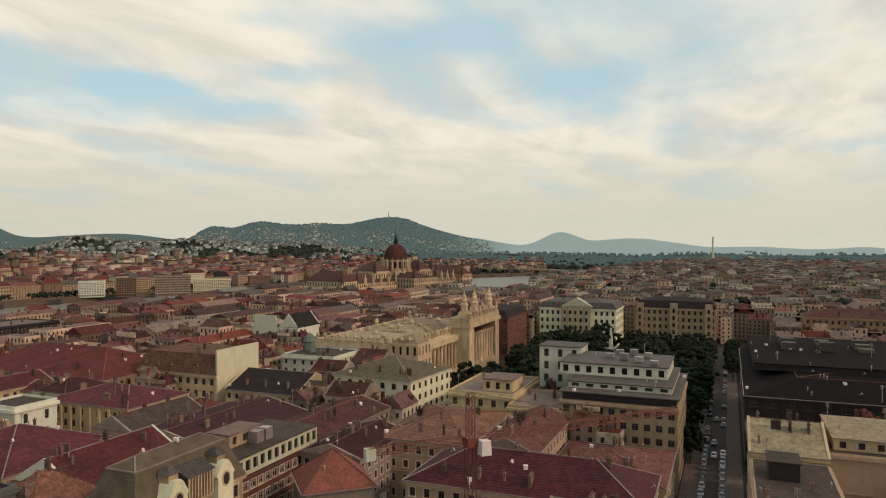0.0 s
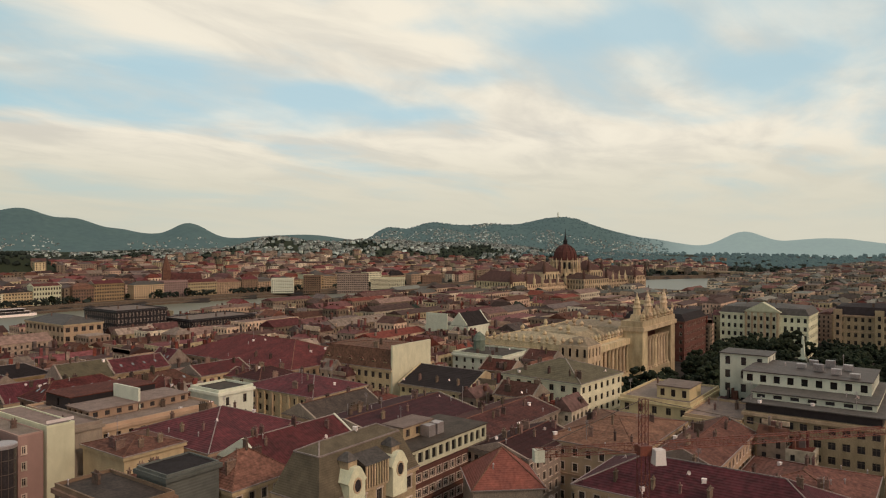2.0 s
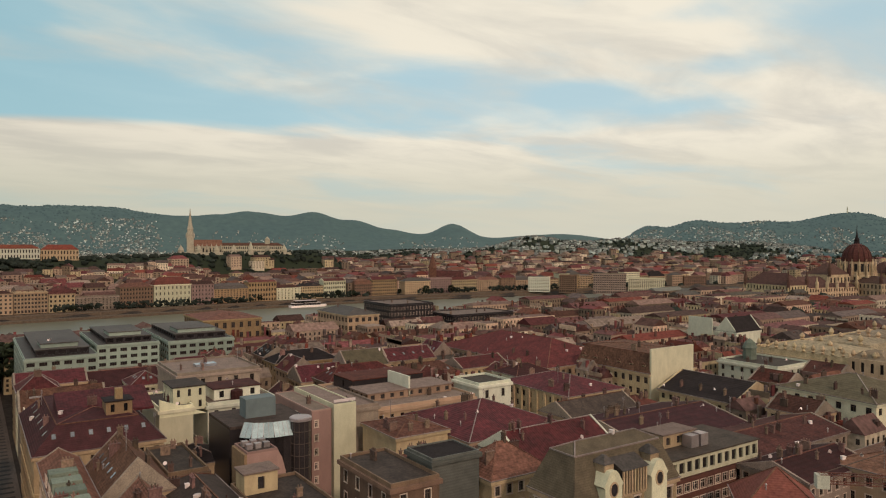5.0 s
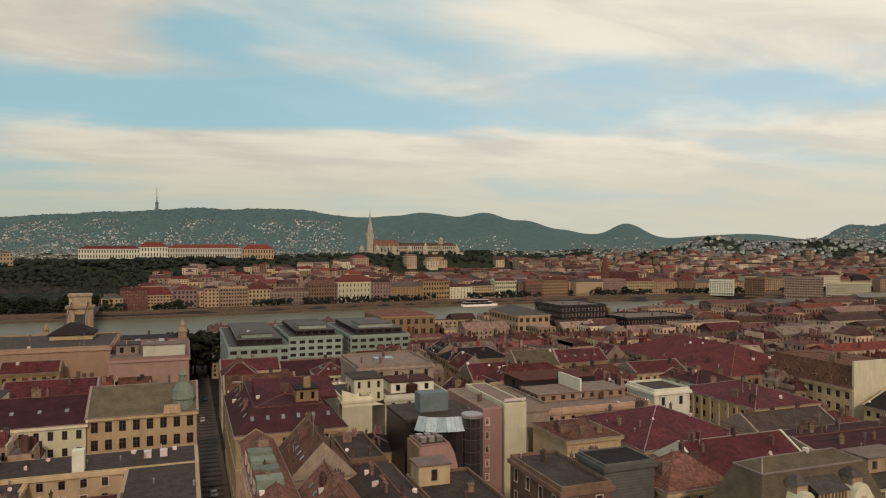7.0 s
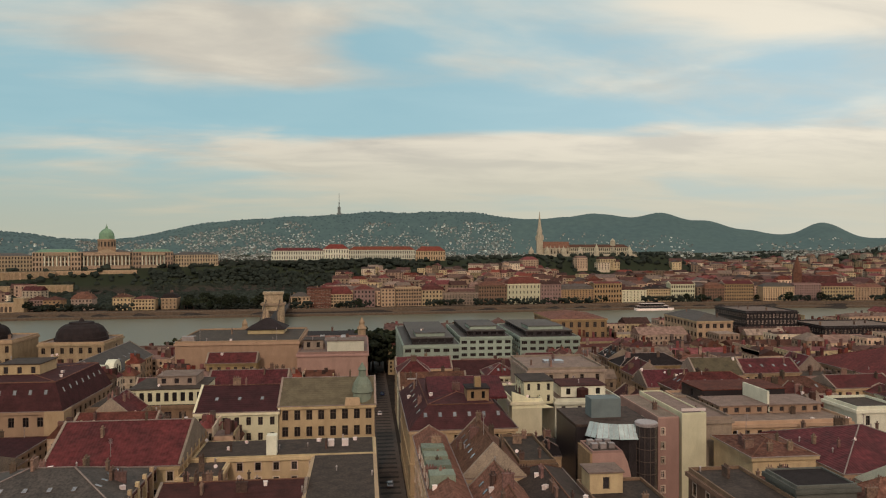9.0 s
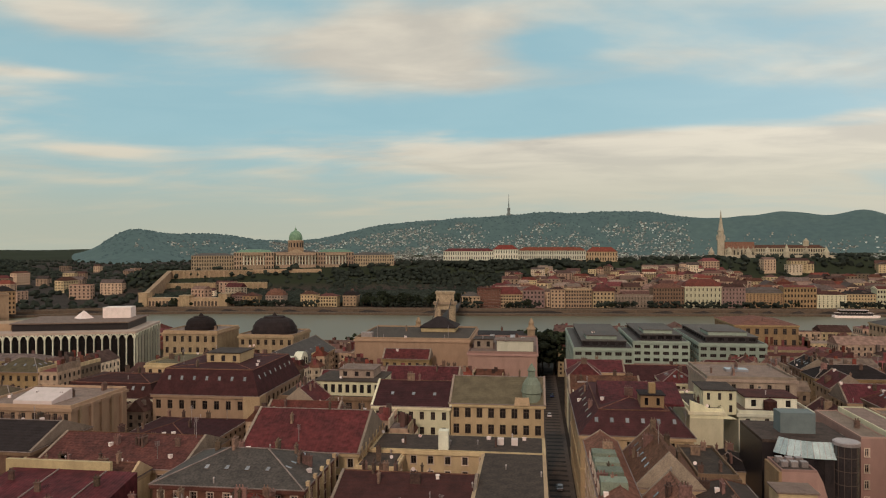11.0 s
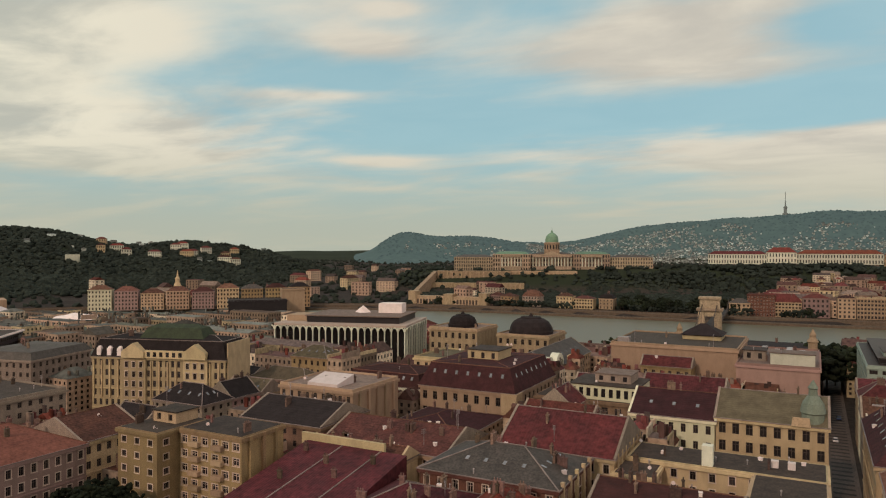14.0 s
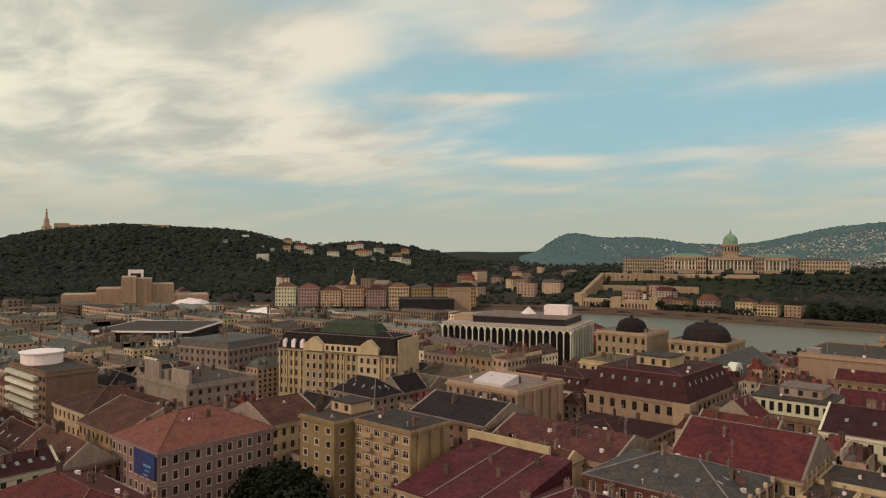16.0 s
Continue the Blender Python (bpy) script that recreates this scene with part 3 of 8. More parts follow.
    if skylights and roof != "flat":
        for i in range(skylights):
            for k in sides:
                p, q = (Vector(v) for v in corners[k])
                u = (i + 0.5) / skylights
                pt = p + (q - p) * (0.08 + 0.84 * u)
                dr = (q - p).normalized()
                inn = Vector((-dr.y, dr.x))
                e = inset * 0.5 if roof == "mansard" else min(a, b) * 0.45
                pt = pt + inn * e
                zz = roof_z(pt.x, pt.y)
                z2 = roof_z(pt.x + inn.x * 0.4, pt.y + inn.y * 0.4)
                ang = math.degrees(math.atan2(z2 - zz, 0.4))
                if ang < 5:
                    continue
                part("skylight", skylight_mesh(), None, root, at=Matrix.Translation((pt.x, pt.y, zz)) @ Matrix.Rotation(math.atan2(dr.y, dr.x), 4, "Z") @ Matrix.Rotation(radians(ang), 4, "X"))
    if dormers:
        for k in sides:
            p, q = (Vector(v) for v in corners[k])
            dr = (q - p).normalized()
            for i in range(dormers):
                pt = p + (q - p) * ((i + 0.5) / dormers)
                part("dormer", dormer_mesh(wall, top), None, root, at=Matrix.Translation((pt.x, pt.y, h + 0.4)) @ Matrix.Rotation(math.atan2(dr.y, dr.x), 4, "Z"))
    return root


def dormer_mesh(wall, top):
    def f(s):
        s.box(-0.9, 0.3, 0, 0.9, 3.0, 2.3, 0)
        s.quad((-0.55, 0.28, 0.5), (0.55, 0.28, 0.5), (0.55, 0.28, 2.0), (-0.55, 0.28, 2.0), 1)
        s.add(((-1.1, 0.1, 2.3), (1.1, 0.1, 2.3), (1.1, 3.2, 2.3), (-1.1, 3.2, 2.3), (0, 0.1, 3.1), (0, 3.6, 3.1)), ((3, 2, 1, 0), (0, 1, 4), (1, 2, 5, 4), (2, 3, 5), (3, 0, 4, 5)), 2)
    return simple_mesh("dormer_" + wall + top, f, [WALL[wall], GLASS, ROOF[top]])


def box_block(root, name, x0, y0, z0, x1, y1, z1, wall, cols=0, rows=0, face="s", win=None, label=""):
    """A block with a windowed front (face s looks to -y); its panes are parts of their own kind."""
    s, holes = Shape(), []
    ring = {"s": ((x0, y0), (x1, y0)), "e": ((x1, y0), (x1, y1)), "n": ((x1, y1), (x0, y1)), "w": ((x0, y1), (x0, y0))}
    sh = (z1 - z0) / max(rows, 1)
    for k, (p, q) in ring.items():
        n = cols if k == face[0] else (max(1, round(cols * (Vector(q) - Vector(p)).length / max(1, (Vector(ring[face[0]][1]) - Vector(ring[face[0]][0])).length))) if k in face else 0)
        holes += facade(s, p, q, z0, z1, n, win or 1.8, [(z0 + i * sh + sh * 0.2, sh * 0.6) for i in range(rows)] if n else [], depth=0.4)
    s.quad((x0, y0, z1), (x1, y0, z1), (x1, y1, z1), (x0, y1, z1))
    ob = part(name, s, wall, root, label)
    if holes:
        js = Shape()
        for m, ww, hh in holes:
            js.add([m @ Vector(v) for v in ((-ww / 2, 0, 0), (ww / 2, 0, 0), (ww / 2, 0, hh), (-ww / 2, 0, hh))], ((0, 1, 2, 3),))
        tagged(part("panes", js, GLASS, ob), kind="stuff")
    return ob


# ---- ground, river, hills ----
def pest_bank(x):
    return 500 - 175 * ease(900, 990, x) - 0.09 * max(0, x - 1000) - 0.0012 * max(0, -300 - x) ** 2


def buda_bank(x):
    return 752 + 40 * math.exp(-((x - 400) / 350) ** 2) - 0.0003 * max(0, x - 600) ** 2 - 0.0012 * max(0, -300 - x) ** 2


def ease(a, b, v):
    v = min(1, max(0, (v - a) / (b - a)))
    return v * v * (3 - 2 * v)


def seg_dist(x, y, ax, ay, bx, by):
    k = max(0, min(1, ((x - ax) * (bx - ax) + (y - ay) * (by - ay)) / ((bx - ax) ** 2 + (by - ay) ** 2)))
    return math.hypot(x - ax - k * (bx - ax), y - ay - k * (by - ay)), k


def castle_ridge(x, y):
    """Distance from the castle hill's back, and how far along it."""
    a, k = seg_dist(x, y, -540, 1040, -120, 1195)
    b, q = seg_dist(x, y, -120, 1195, 580, 1440)
    return (a, 0.4 * k) if a < b else (b, 0.4 + 0.6 * q)


def polar(az, d):
    return -math.sin(radians(az)) * d, math.cos(radians(az)) * d


# hills as swellings: bearing to the left of +y, distance, height, half width across, half depth
HILLS = [
    (72, 1700, 70, 6, 330), (64, 1700, 98, 6.5, 330), (56, 1750, 74, 5, 330), (48, 1850, 66, 4.5, 350), (42, 1900, 42, 4, 350),
    (-41, 2500, 70, 3.6, 420), (-48, 2800, 70, 4.6, 450), (-34, 2700, 30, 6, 400), (-57, 3000, 56, 6, 450),
]
FAR_WEST = [(31.2, 3500, 115, 2.5), (27.5, 3600, 71, 3.2), (23.5, 3700, 82, 4.3), (18.0, 4300, 30, 5.1), (12.0, 4300, 126, 5.1), (7.0, 4300, 92, 4.6), (2.5, 4300, 146, 4.6), (-2.5, 4300, 138, 4.6), (-8.0, 4300, 176, 4.9), (-14.0, 4400, 124, 4.9), (-19.5, 4500, 179, 4.3), (-21.6, 4550, 14, 1.5), (-23.6, 4600, 117, 1.8), (-27.0, 4600, 160, 2.9), (-30.5, 4600, 66, 1.5), (-32.0, 4600, 30, 1.1)]
FAR_NORTH = [(-34.4, 4500, 153, 2.0), (-38.5, 4600, 48, 3.4), (-44.0, 4600, 92, 4.3), (-49.8, 4300, 78, 1.5), (-53.0, 4300, 124, 2.7), (-57.5, 4300, 116, 3.8), (-62.0, 4400, 105, 3.2), (-65.3, 4400, 138, 3.2), (-69.6, 4500, 60, 3.0), (-73.0, 4600, 56, 3.2), (-77.4, 4700, 112, 2.0), (-81.5, 4700, 92, 3.5), (-86.0, 4800, 44, 4.3), (-92.0, 4800, 36, 5.8), (-100.0, 4800, 38, 6.0)]
FAR_HILLS = [(*q, 400) for q in FAR_WEST + FAR_NORTH]


def swell(x, y, hills):
    az, r, z = math.degrees(math.atan2(-x, y)), math.hypot(x, y), 0.0
    for a, dist, h, wa, wd in hills:
        u, v = (az - a) / wa, (r - dist) / wd
        if v > 0:
            v *= 0.4
        q = u * u + v * v
        if q < 9:
            z += h * math.exp(-q)
    return z


def ground_height(x, y):
    r = math.hypot(x, y)
    pb, bb = pest_bank(x), buda_bank(x)
    z = 0.0
    if pb - 2 < y < bb + 2 and -1100 < x < 3500:
        z = -7 * min(ease(pb - 2, pb + 2, y), ease(bb + 2, bb - 2, y))
    if y > bb or x < -1000 or r > 2500:
        inland = ease(bb + 60, bb + 400, y) if x > -1000 else 1.0
        d1, k1 = castle_ridge(x, y)
        z += (33 + 15 * k1) * ease(118 if x < -200 else 118 + 32 * ease(-200, 0, x), 50, d1)
        z += swell(x, y, HILLS) * inland
        z += inland * 14 * (noise.noise((x / 300, y / 300, 0.3))) * ease(1200, 2200, r)
    z += 46 * ease(2600, 4800, r) * (0.25 + 0.75 * ease(-75, -67, math.degrees(math.atan2(-x, y))))
    return z


def build_ground():
    azs = [i * 0.5 for i in range(-220, 200)] + [100 + i * 5 for i in range(31)]
    radii = [0, 40, 80, 120, 180, 250, 320, 400] + [430 + 12 * i for i in range(40)] + [930 + 40 * i for i in range(30)] + [2150 + 90 * i for i in range(31)]
    s = Shape()
    n = len(azs)
    pts = [(0, 0, 0)]
    for r in radii[1:]:
        for a in azs:
            x, y = polar(a, r)
            pts.append((x, y, ground_height(x, y)))
    fs = []
    for k in range(len(radii) - 2):
        for i in range(n):
            j = (i + 1) % n
            fs.append((1 + k * n + j, 1 + k * n + i, 1 + (k + 1) * n + i, 1 + (k + 1) * n + j))
    fs += [(0, 1 + i, 1 + (i + 1) % n) for i in range(n)]
    s.add(pts, fs)
    me = s.mesh("ground", [GROUND])
    me.polygons.foreach_set("use_smooth", [True] * len(me.polygons))
    ob = single("ground", me, None, "city ground rising to wooded hills beyond the river", "ground", kind="structure")
    return ob


def ground_material():
    mt = material("city_ground_and_slopes", (0.050, 0.046, 0.040), (0.036, 0.034, 0.03), scale=0.02, fine=0.3, spec=0.03)
    t = mt.node_tree
    L = t.links.new
    b = t.nodes["Principled BSDF"]
    old = b.inputs["Base Color"].links[0].from_socket
    geo = t.nodes.new("ShaderNodeNewGeometry")
    sp = t.nodes.new("ShaderNodeSeparateXYZ")
    L(geo.outputs["Position"], sp.inputs[0])
    mr = t.nodes.new("ShaderNodeMapRange")
    mr.inputs["From Min"].default_value, mr.inputs["From Max"].default_value = 6, 16
    L(sp.outputs[2], mr.inputs["Value"])
    nz = node(t, "ShaderNodeTexNoise", Scale=0.02, Detail=6.0)
    L(geo.outputs["Position"], nz.inputs["Vector"])
    g = t.nodes.new("ShaderNodeMix")
    g.data_type = "RGBA"
    g.inputs[6].default_value, g.inputs[7].default_value = (0.026, 0.029, 0.018, 1), (0.036, 0.040, 0.025, 1)
    L(nz.outputs[0], g.inputs[0])
    m = t.nodes.new("ShaderNodeMix")
    m.data_type = "RGBA"
    L(mr.outputs[0], m.inputs[0])
    L(old, m.inputs[6])
    L(g.outputs[2], m.inputs[7])
    L(m.outputs[2], b.inputs["Base Color"])
    return mt


GROUND = ground_material()
build_ground()

# far foliage with haze painted in as a faint blue-green emission
HAZE_GLOW_WOODS = material("haze_glow_treetops", (0.032, 0.045, 0.032), (0.024, 0.036, 0.028), scale=0.01, fine=0.05, bump=0.05, spec=0.03, vary=0.2, island=True, glow=(0.052, 0.073, 0.076), warm_cast=False)


def far_height(x, y):
    return ground_height(x, y) - 12 + swell(x, y, FAR_HILLS) * (1 + 0.05 * noise.noise((x / 160, y / 160, 0.7)))


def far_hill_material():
    """Wooded hills; their haze is put in as emission, stronger towards the far north."""
    mt = material("haze_glow_forest", (0.035, 0.050, 0.036), (0.026, 0.040, 0.032), scale=0.004, fine=0.03, bump=0.05, spec=0.03, glow=(0.056, 0.078, 0.082), warm_cast=False)
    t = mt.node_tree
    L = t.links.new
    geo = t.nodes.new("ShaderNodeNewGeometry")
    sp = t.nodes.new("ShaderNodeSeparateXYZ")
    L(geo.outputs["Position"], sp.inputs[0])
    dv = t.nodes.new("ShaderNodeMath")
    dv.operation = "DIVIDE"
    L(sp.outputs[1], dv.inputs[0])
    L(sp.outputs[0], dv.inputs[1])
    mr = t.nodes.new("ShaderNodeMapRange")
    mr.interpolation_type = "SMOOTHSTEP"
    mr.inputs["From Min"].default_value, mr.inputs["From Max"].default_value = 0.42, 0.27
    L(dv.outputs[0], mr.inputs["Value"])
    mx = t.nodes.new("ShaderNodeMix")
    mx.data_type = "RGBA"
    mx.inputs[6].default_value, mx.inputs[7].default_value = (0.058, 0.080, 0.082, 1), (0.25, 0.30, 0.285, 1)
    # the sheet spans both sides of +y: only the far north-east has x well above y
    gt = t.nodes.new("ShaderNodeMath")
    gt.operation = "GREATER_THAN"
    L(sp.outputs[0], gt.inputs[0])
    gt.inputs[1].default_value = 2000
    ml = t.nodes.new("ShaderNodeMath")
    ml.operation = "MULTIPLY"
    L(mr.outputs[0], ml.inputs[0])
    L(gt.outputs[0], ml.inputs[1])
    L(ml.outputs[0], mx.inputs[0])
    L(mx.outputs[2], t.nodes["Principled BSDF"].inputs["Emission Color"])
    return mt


def build_far_hills():
    radii = [2900 + 60 * i for i in range(33)]
    s = Shape()
    azs = [i * 0.25 for i in range(-400, 200)]
    n = len(azs)
    pts = [(*polar(a, r), far_height(*polar(a, r))) for r in radii for a in azs]
    s.add(pts, [(k * n + i + 1, k * n + i, (k + 1) * n + i, (k + 1) * n + i + 1) for k in range(len(radii) - 1) for i in range(n - 1)])
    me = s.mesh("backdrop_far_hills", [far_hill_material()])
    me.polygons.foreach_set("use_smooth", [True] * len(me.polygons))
    single("backdrop_far_hills", me, None, "blue-green wooded hills on the horizon with a haze glow added", "hills", kind="structure")


build_far_hills()


def build_river():
    mt = bpy.data.materials.new("river_water")
    mt.use_nodes = True
    t = mt.node_tree
    b = t.nodes["Principled BSDF"]
    b.inputs["Base Color"].default_value = (0.135, 0.118, 0.082, 1)
    b.inputs["Roughness"].default_value = 0.38
    b.inputs["Specular IOR Level"].default_value = 0.22
    geo = t.nodes.new("ShaderNodeNewGeometry")
    nz = node(t, "ShaderNodeTexNoise", Scale=0.25, Detail=4.0)
    t.links.new(geo.outputs["Position"], nz.inputs["Vector"])
    bp = t.nodes.new("ShaderNodeBump")
    bp.inputs["Strength"].default_value, bp.inputs["Distance"].default_value = 0.12, 0.5
    t.links.new(nz.outputs[0], bp.inputs["Height"])
    t.links.new(bp.outputs[0], b.inputs["Normal"])
    s = Shape()
    xs = list(range(-1080, 2600, 40))
    for a, c in zip(xs, xs[1:]):
        s.quad((a, pest_bank(a) - 1, -5), (c, pest_bank(c) - 1, -5), (c, buda_bank(c) + 1, -5), (a, buda_bank(a) + 1, -5))
    single("river", s, mt, "wide grey-green river between stone embankments", "river", kind="structure")
    # embankments: a lower quay step and a parapet wall on both sides
    for nm, f, sg in (("embankment_east", pest_bank, -1), ("embankment_west", buda_bank, 1)):
        s = Shape()
        xs = list(range(-1060, 2560, 20))
        for a, c in zip(xs, xs[1:]):
            p = [(a, f(a)), (c, f(c))]
            for o0, o1, z0, z1 in ((-7, 5, -6.5, -2.6), (2.5, 9, -6.5, 1.0), (8.2, 9, 1.0, 2.0)):
                q = [(a, f(a) + sg * o0), (c, f(c) + sg * o0), (c, f(c) + sg * o1), (a, f(a) + sg * o1)]
                s.prism(q if sg > 0 else q[::-1], z0, z1)
        single(nm, s, QUAY, "stepped stone river embankment with a parapet wall", "embankment", kind="structure")


QUAY = material("embankment_stone", (0.16, 0.125, 0.09), (0.10, 0.08, 0.06), fine=0.8, rows=0.5)
build_river()
# ---- the streets and houses round the square ----
B = building


def local(root, x, y, z=0.0):
    return x - root.location.x, y - root.location.y, z - root.location.z


def attic(root, x0, y0, z0, x1, y1, z1, wall, cols=0, rows=1, face="s", top="flat", name="attic_storey", win=1.4, lip=0.35):
    """A setback storey or roof box on a house, given in world metres."""
    a, b = local(root, x0, y0), local(root, x1, y1)
    ob = box_block(root, name, a[0], a[1], z0, b[0], b[1], z1, WALL[wall], cols, rows, face, win)
    s = Shape()
    s.box(a[0] - lip, a[1] - lip, z1 + 0.01, b[0] + lip, b[1] + lip, z1 + 0.3)
    part("flat_roof", s, ROOF[top], ob)
    return ob


def ribs(root, side, x, y0, y1, z, n, wall, w=0.9, d=0.7):
    """Chimney-breast ribs up a party wall that faces +x or -x."""
    s0 = Shape()
    s0.box(0, -w / 2, 0, d * side, w / 2, z)
    me = s0.mesh("wall_rib", [WALL[wall]])
    for i in range(n):
        y = y0 + (i + 0.5) * (y1 - y0) / n
        a = local(root, x, y)
        part("wall_rib", me, None, root, at=pose(a[0], a[1], 0))


def lathe_part(root, name, x, y, profile, mat, n=14, label=""):
    s = Shape()
    a = local(root, x, y)
    s.lathe(profile, n, a[0], a[1])
    return part(name, s, mat, root, label)


def box_part(root, name, x0, y0, z0, x1, y1, z1, mat, label="", taper=0.0):
    s = Shape()
    a, b = local(root, x0, y0), local(root, x1, y1)
    s.box(a[0], a[1], z0, b[0], b[1], z1, taper=taper)
    return part(name, s, mat, root, label)


# -- along the street to the river, south side
r = B("cream stucco palace with a tan tiled roof and corner cupola", -24, 205, 3, 228, 24, "gable", 6.0, "cream", "olive", 5, 3.3, 1.7, style="hood", winh=0.6, chimneys=2, sides="se", axis="x")
lathe_part(r, "cupola", -0.5, 208, [(2.7, 23), (2.7, 26.8), (3.1, 27.2), (2.6, 29.6), (1.6, 31.2), (1.1, 31.6), (1.0, 33.2), (1.3, 33.5), (0.1, 35.6)], DULL_GREEN, 12, "grey-green metal corner cupola")
box_part(r, "corner_gable", -5.5, 204.0, 23.9, -1.0, 204.9, 26.2, WALL["cream"], taper=0.3)
B("white stucco tenement with a dark wine-red roof", -47, 204, -24.2, 226, 23.0, "gable", 5.5, "ivory", "wine", 5, 3.1, 1.3, chimneys=3, axis="x", sides="s", skylights=3)
r = B("flat grey-roofed office wing round a yellow courtyard", -40, 172, 2.5, 186, 19.5, "flat", 0, "yellow", "flat", 5, 4.4, 1.3, chimneys=2, parapet=0.25, sides="s")
box_part(r, "lift_shaft", -23.2, 172.2, 18, -20.8, 174.6, 24.4, WALL["white"], "white plastered lift shaft")
box_part(r, "air_handler", -9, 178, 19.7, -7.4, 179.6, 21.3, WHITE)
box_part(r, "air_handler", -5.5, 178, 19.7, -3.9, 179.6, 21.3, WHITE)
B("flat grey-roofed office wing beside the street", -12, 132, 2.5, 171.8, 19.3, "flat", 0, "beige", "flat", 5, 4.4, 1.4, chimneys=0, parapet=0.25, sides="se")
B("flat grey-roofed courtyard wing of the office", -41, 161, -32, 171.8, 18.5, "flat", 0, "cream", "flat", 5, 4.4, 1.4, chimneys=2, parapet=0.2, sides="e")
B("brown courtyard range under a low wine-red roof", -41, 140.5, -12.3, 160.6, 17.5, "gable", 3.5, "brown", "wine", 5, chimneys=6, sides="s", axis="x")
B("felt-roofed courtyard range with a bare rear wall", -41, 118, -12.3, 140, 15.5, "gable", 3, "brown", "brown", 5, chimneys=4, sides="", axis="x")
r = B("maroon sheet-roofed tenement with a bare ribbed party wall", -70, 163, -41.2, 190, 21, "gable", 7, "cream", "maroon", 5, chimneys=3, sides="s", axis="x")
ribs(r, 1, -41.2, 163, 190, 22, 7, "cream")
r = B("grey sheet-roofed tenement with brick courtyard walls", -78, 137, -46, 161, 21, "hip", 4.5, "brick", "grey", 5, chimneys=4, axis="x", skylights=6)
ribs(r, 1, -46, 137, 161, 22, 5, "cream")
r = B("dark mansarded corner house with cream lower floors", -124, 218, -88, 258, 21.5, "mansard", 0.6, "beige", "wine", 4, 3.9, 1.7, skylights=7, inset=3.4, steep=8, style="hood", sides="se", chimneys=2)
box_part(r, "corner_bay", -92.5, 217, 0, -87, 222.5, 21.5, WALL["cream"], "cream stuccoed corner bay")
attic(r, -112, 232, 29.5, -100, 244, 33, "cream", 3, 1)
r = B("sooty stone house with a white attic storey", -85, 229, -50, 250, 19.5, "flat", 0, "brown", "flat", 4, 4.6, 2.1, chimneys=3, sides="se", parapet=0.3)
attic(r, -73, 230.5, 19.8, -50.6, 249, 24.5, "ivory", 9, 1)
attic(r, -66, 236, 24.8, -54, 247, 27.5, "grey", 3, 1, top="gravel")
r = B("large beige block with a blank party wall", -77, 300, -27, 345, 29.5, "flat", 0, "beige", "flat", 6, sides="", chimneys=3)
attic(r, -52, 326, 29.8, -36, 340, 31.6, "yellow", 0, 1, top="slate")
s = Shape()
s = roof_shape("hip", 17, 15, 31.9, 4.5)
part("pitched_roof", s, ROOF["slate"], r, at=pose(8, 10.5, 0))
box_part(r, "roof_frame", -75, 303, 29.8, -70, 306, 32, METAL)
r = B("pink block with a blank party wall and roof plant", -26.5, 288, 1.5, 340, 26, "flat", 0, "pink", "gravel", 6, sides="e", chimneys=3)
attic(r, -15, 293, 26.3, 0, 302, 30.5, "white", 0, 1, top="gravel", name="plant_room")
attic(r, -25, 300, 26.3, -17, 310, 30, "grey", 2, 1, name="plant_room")
for i in range(5):
    box_part(r, "duct", -24 + i * 4.6, 312, 26.2, -22 + i * 4.6, 322, 28.5 + i % 2, METAL)
B("ochre courtyard house with a maroon roof", -62, 289, -43, 299, 23, "gable", 3.5, "ochre", "maroon", 5, sides="s", chimneys=0, axis="x")
r = B("ornate stone palace with slate roofs at the river", -60, 346, 2, 420, 17, "mansard", 1, "stone", "slate", 4, 4, 1.7, sides="e", inset=4, steep=3, chimneys=4)
for x, y in ((-57, 349), (-1, 349)):
    lathe_part(r, "corner_turret", x, y, [(1.9, 17), (1.9, 28.5), (2.4, 29), (1.2, 31), (1.4, 32), (0.2, 34.5)], WALL["stone"], 10)
# -- between the palace and the river, south
for x, y, rad, zb in ((-168, 342, 7.5, 30), (-131, 347, 11, 28)):
    r = B("pale house crowned by a dark slate dome", x - 14, y - 12, x + 14, y + 14, zb - 2.6, "flat", 0, "stone", "gravel", 5, 4, 1.6, chimneys=4, sides="s")
    lathe_part(r, "dome", x, y, [(rad + 0.5, zb - 2.6), (rad + 0.5, zb - 0.8), (rad, zb - 0.7), (rad * 0.96, zb + rad * 0.14), (rad * 0.84, zb + rad * 0.34), (rad * 0.66, zb + rad * 0.46), (rad * 0.5, zb + rad * 0.5), (rad * 0.48, zb + rad * 0.56), (1.4, zb + rad * 0.58), (0.2, zb + rad * 0.58 + 1.6)], ROOF["slate"], 16, "dark slate dome")
r = B("market hall with a glazed roof and arched white gables", -119, 262, -99, 345, 18.5, "gable", 6.5, "stone", "grey", 5, 4, 1.8, chimneys=3, sides="se", axis="y", skylights=10)
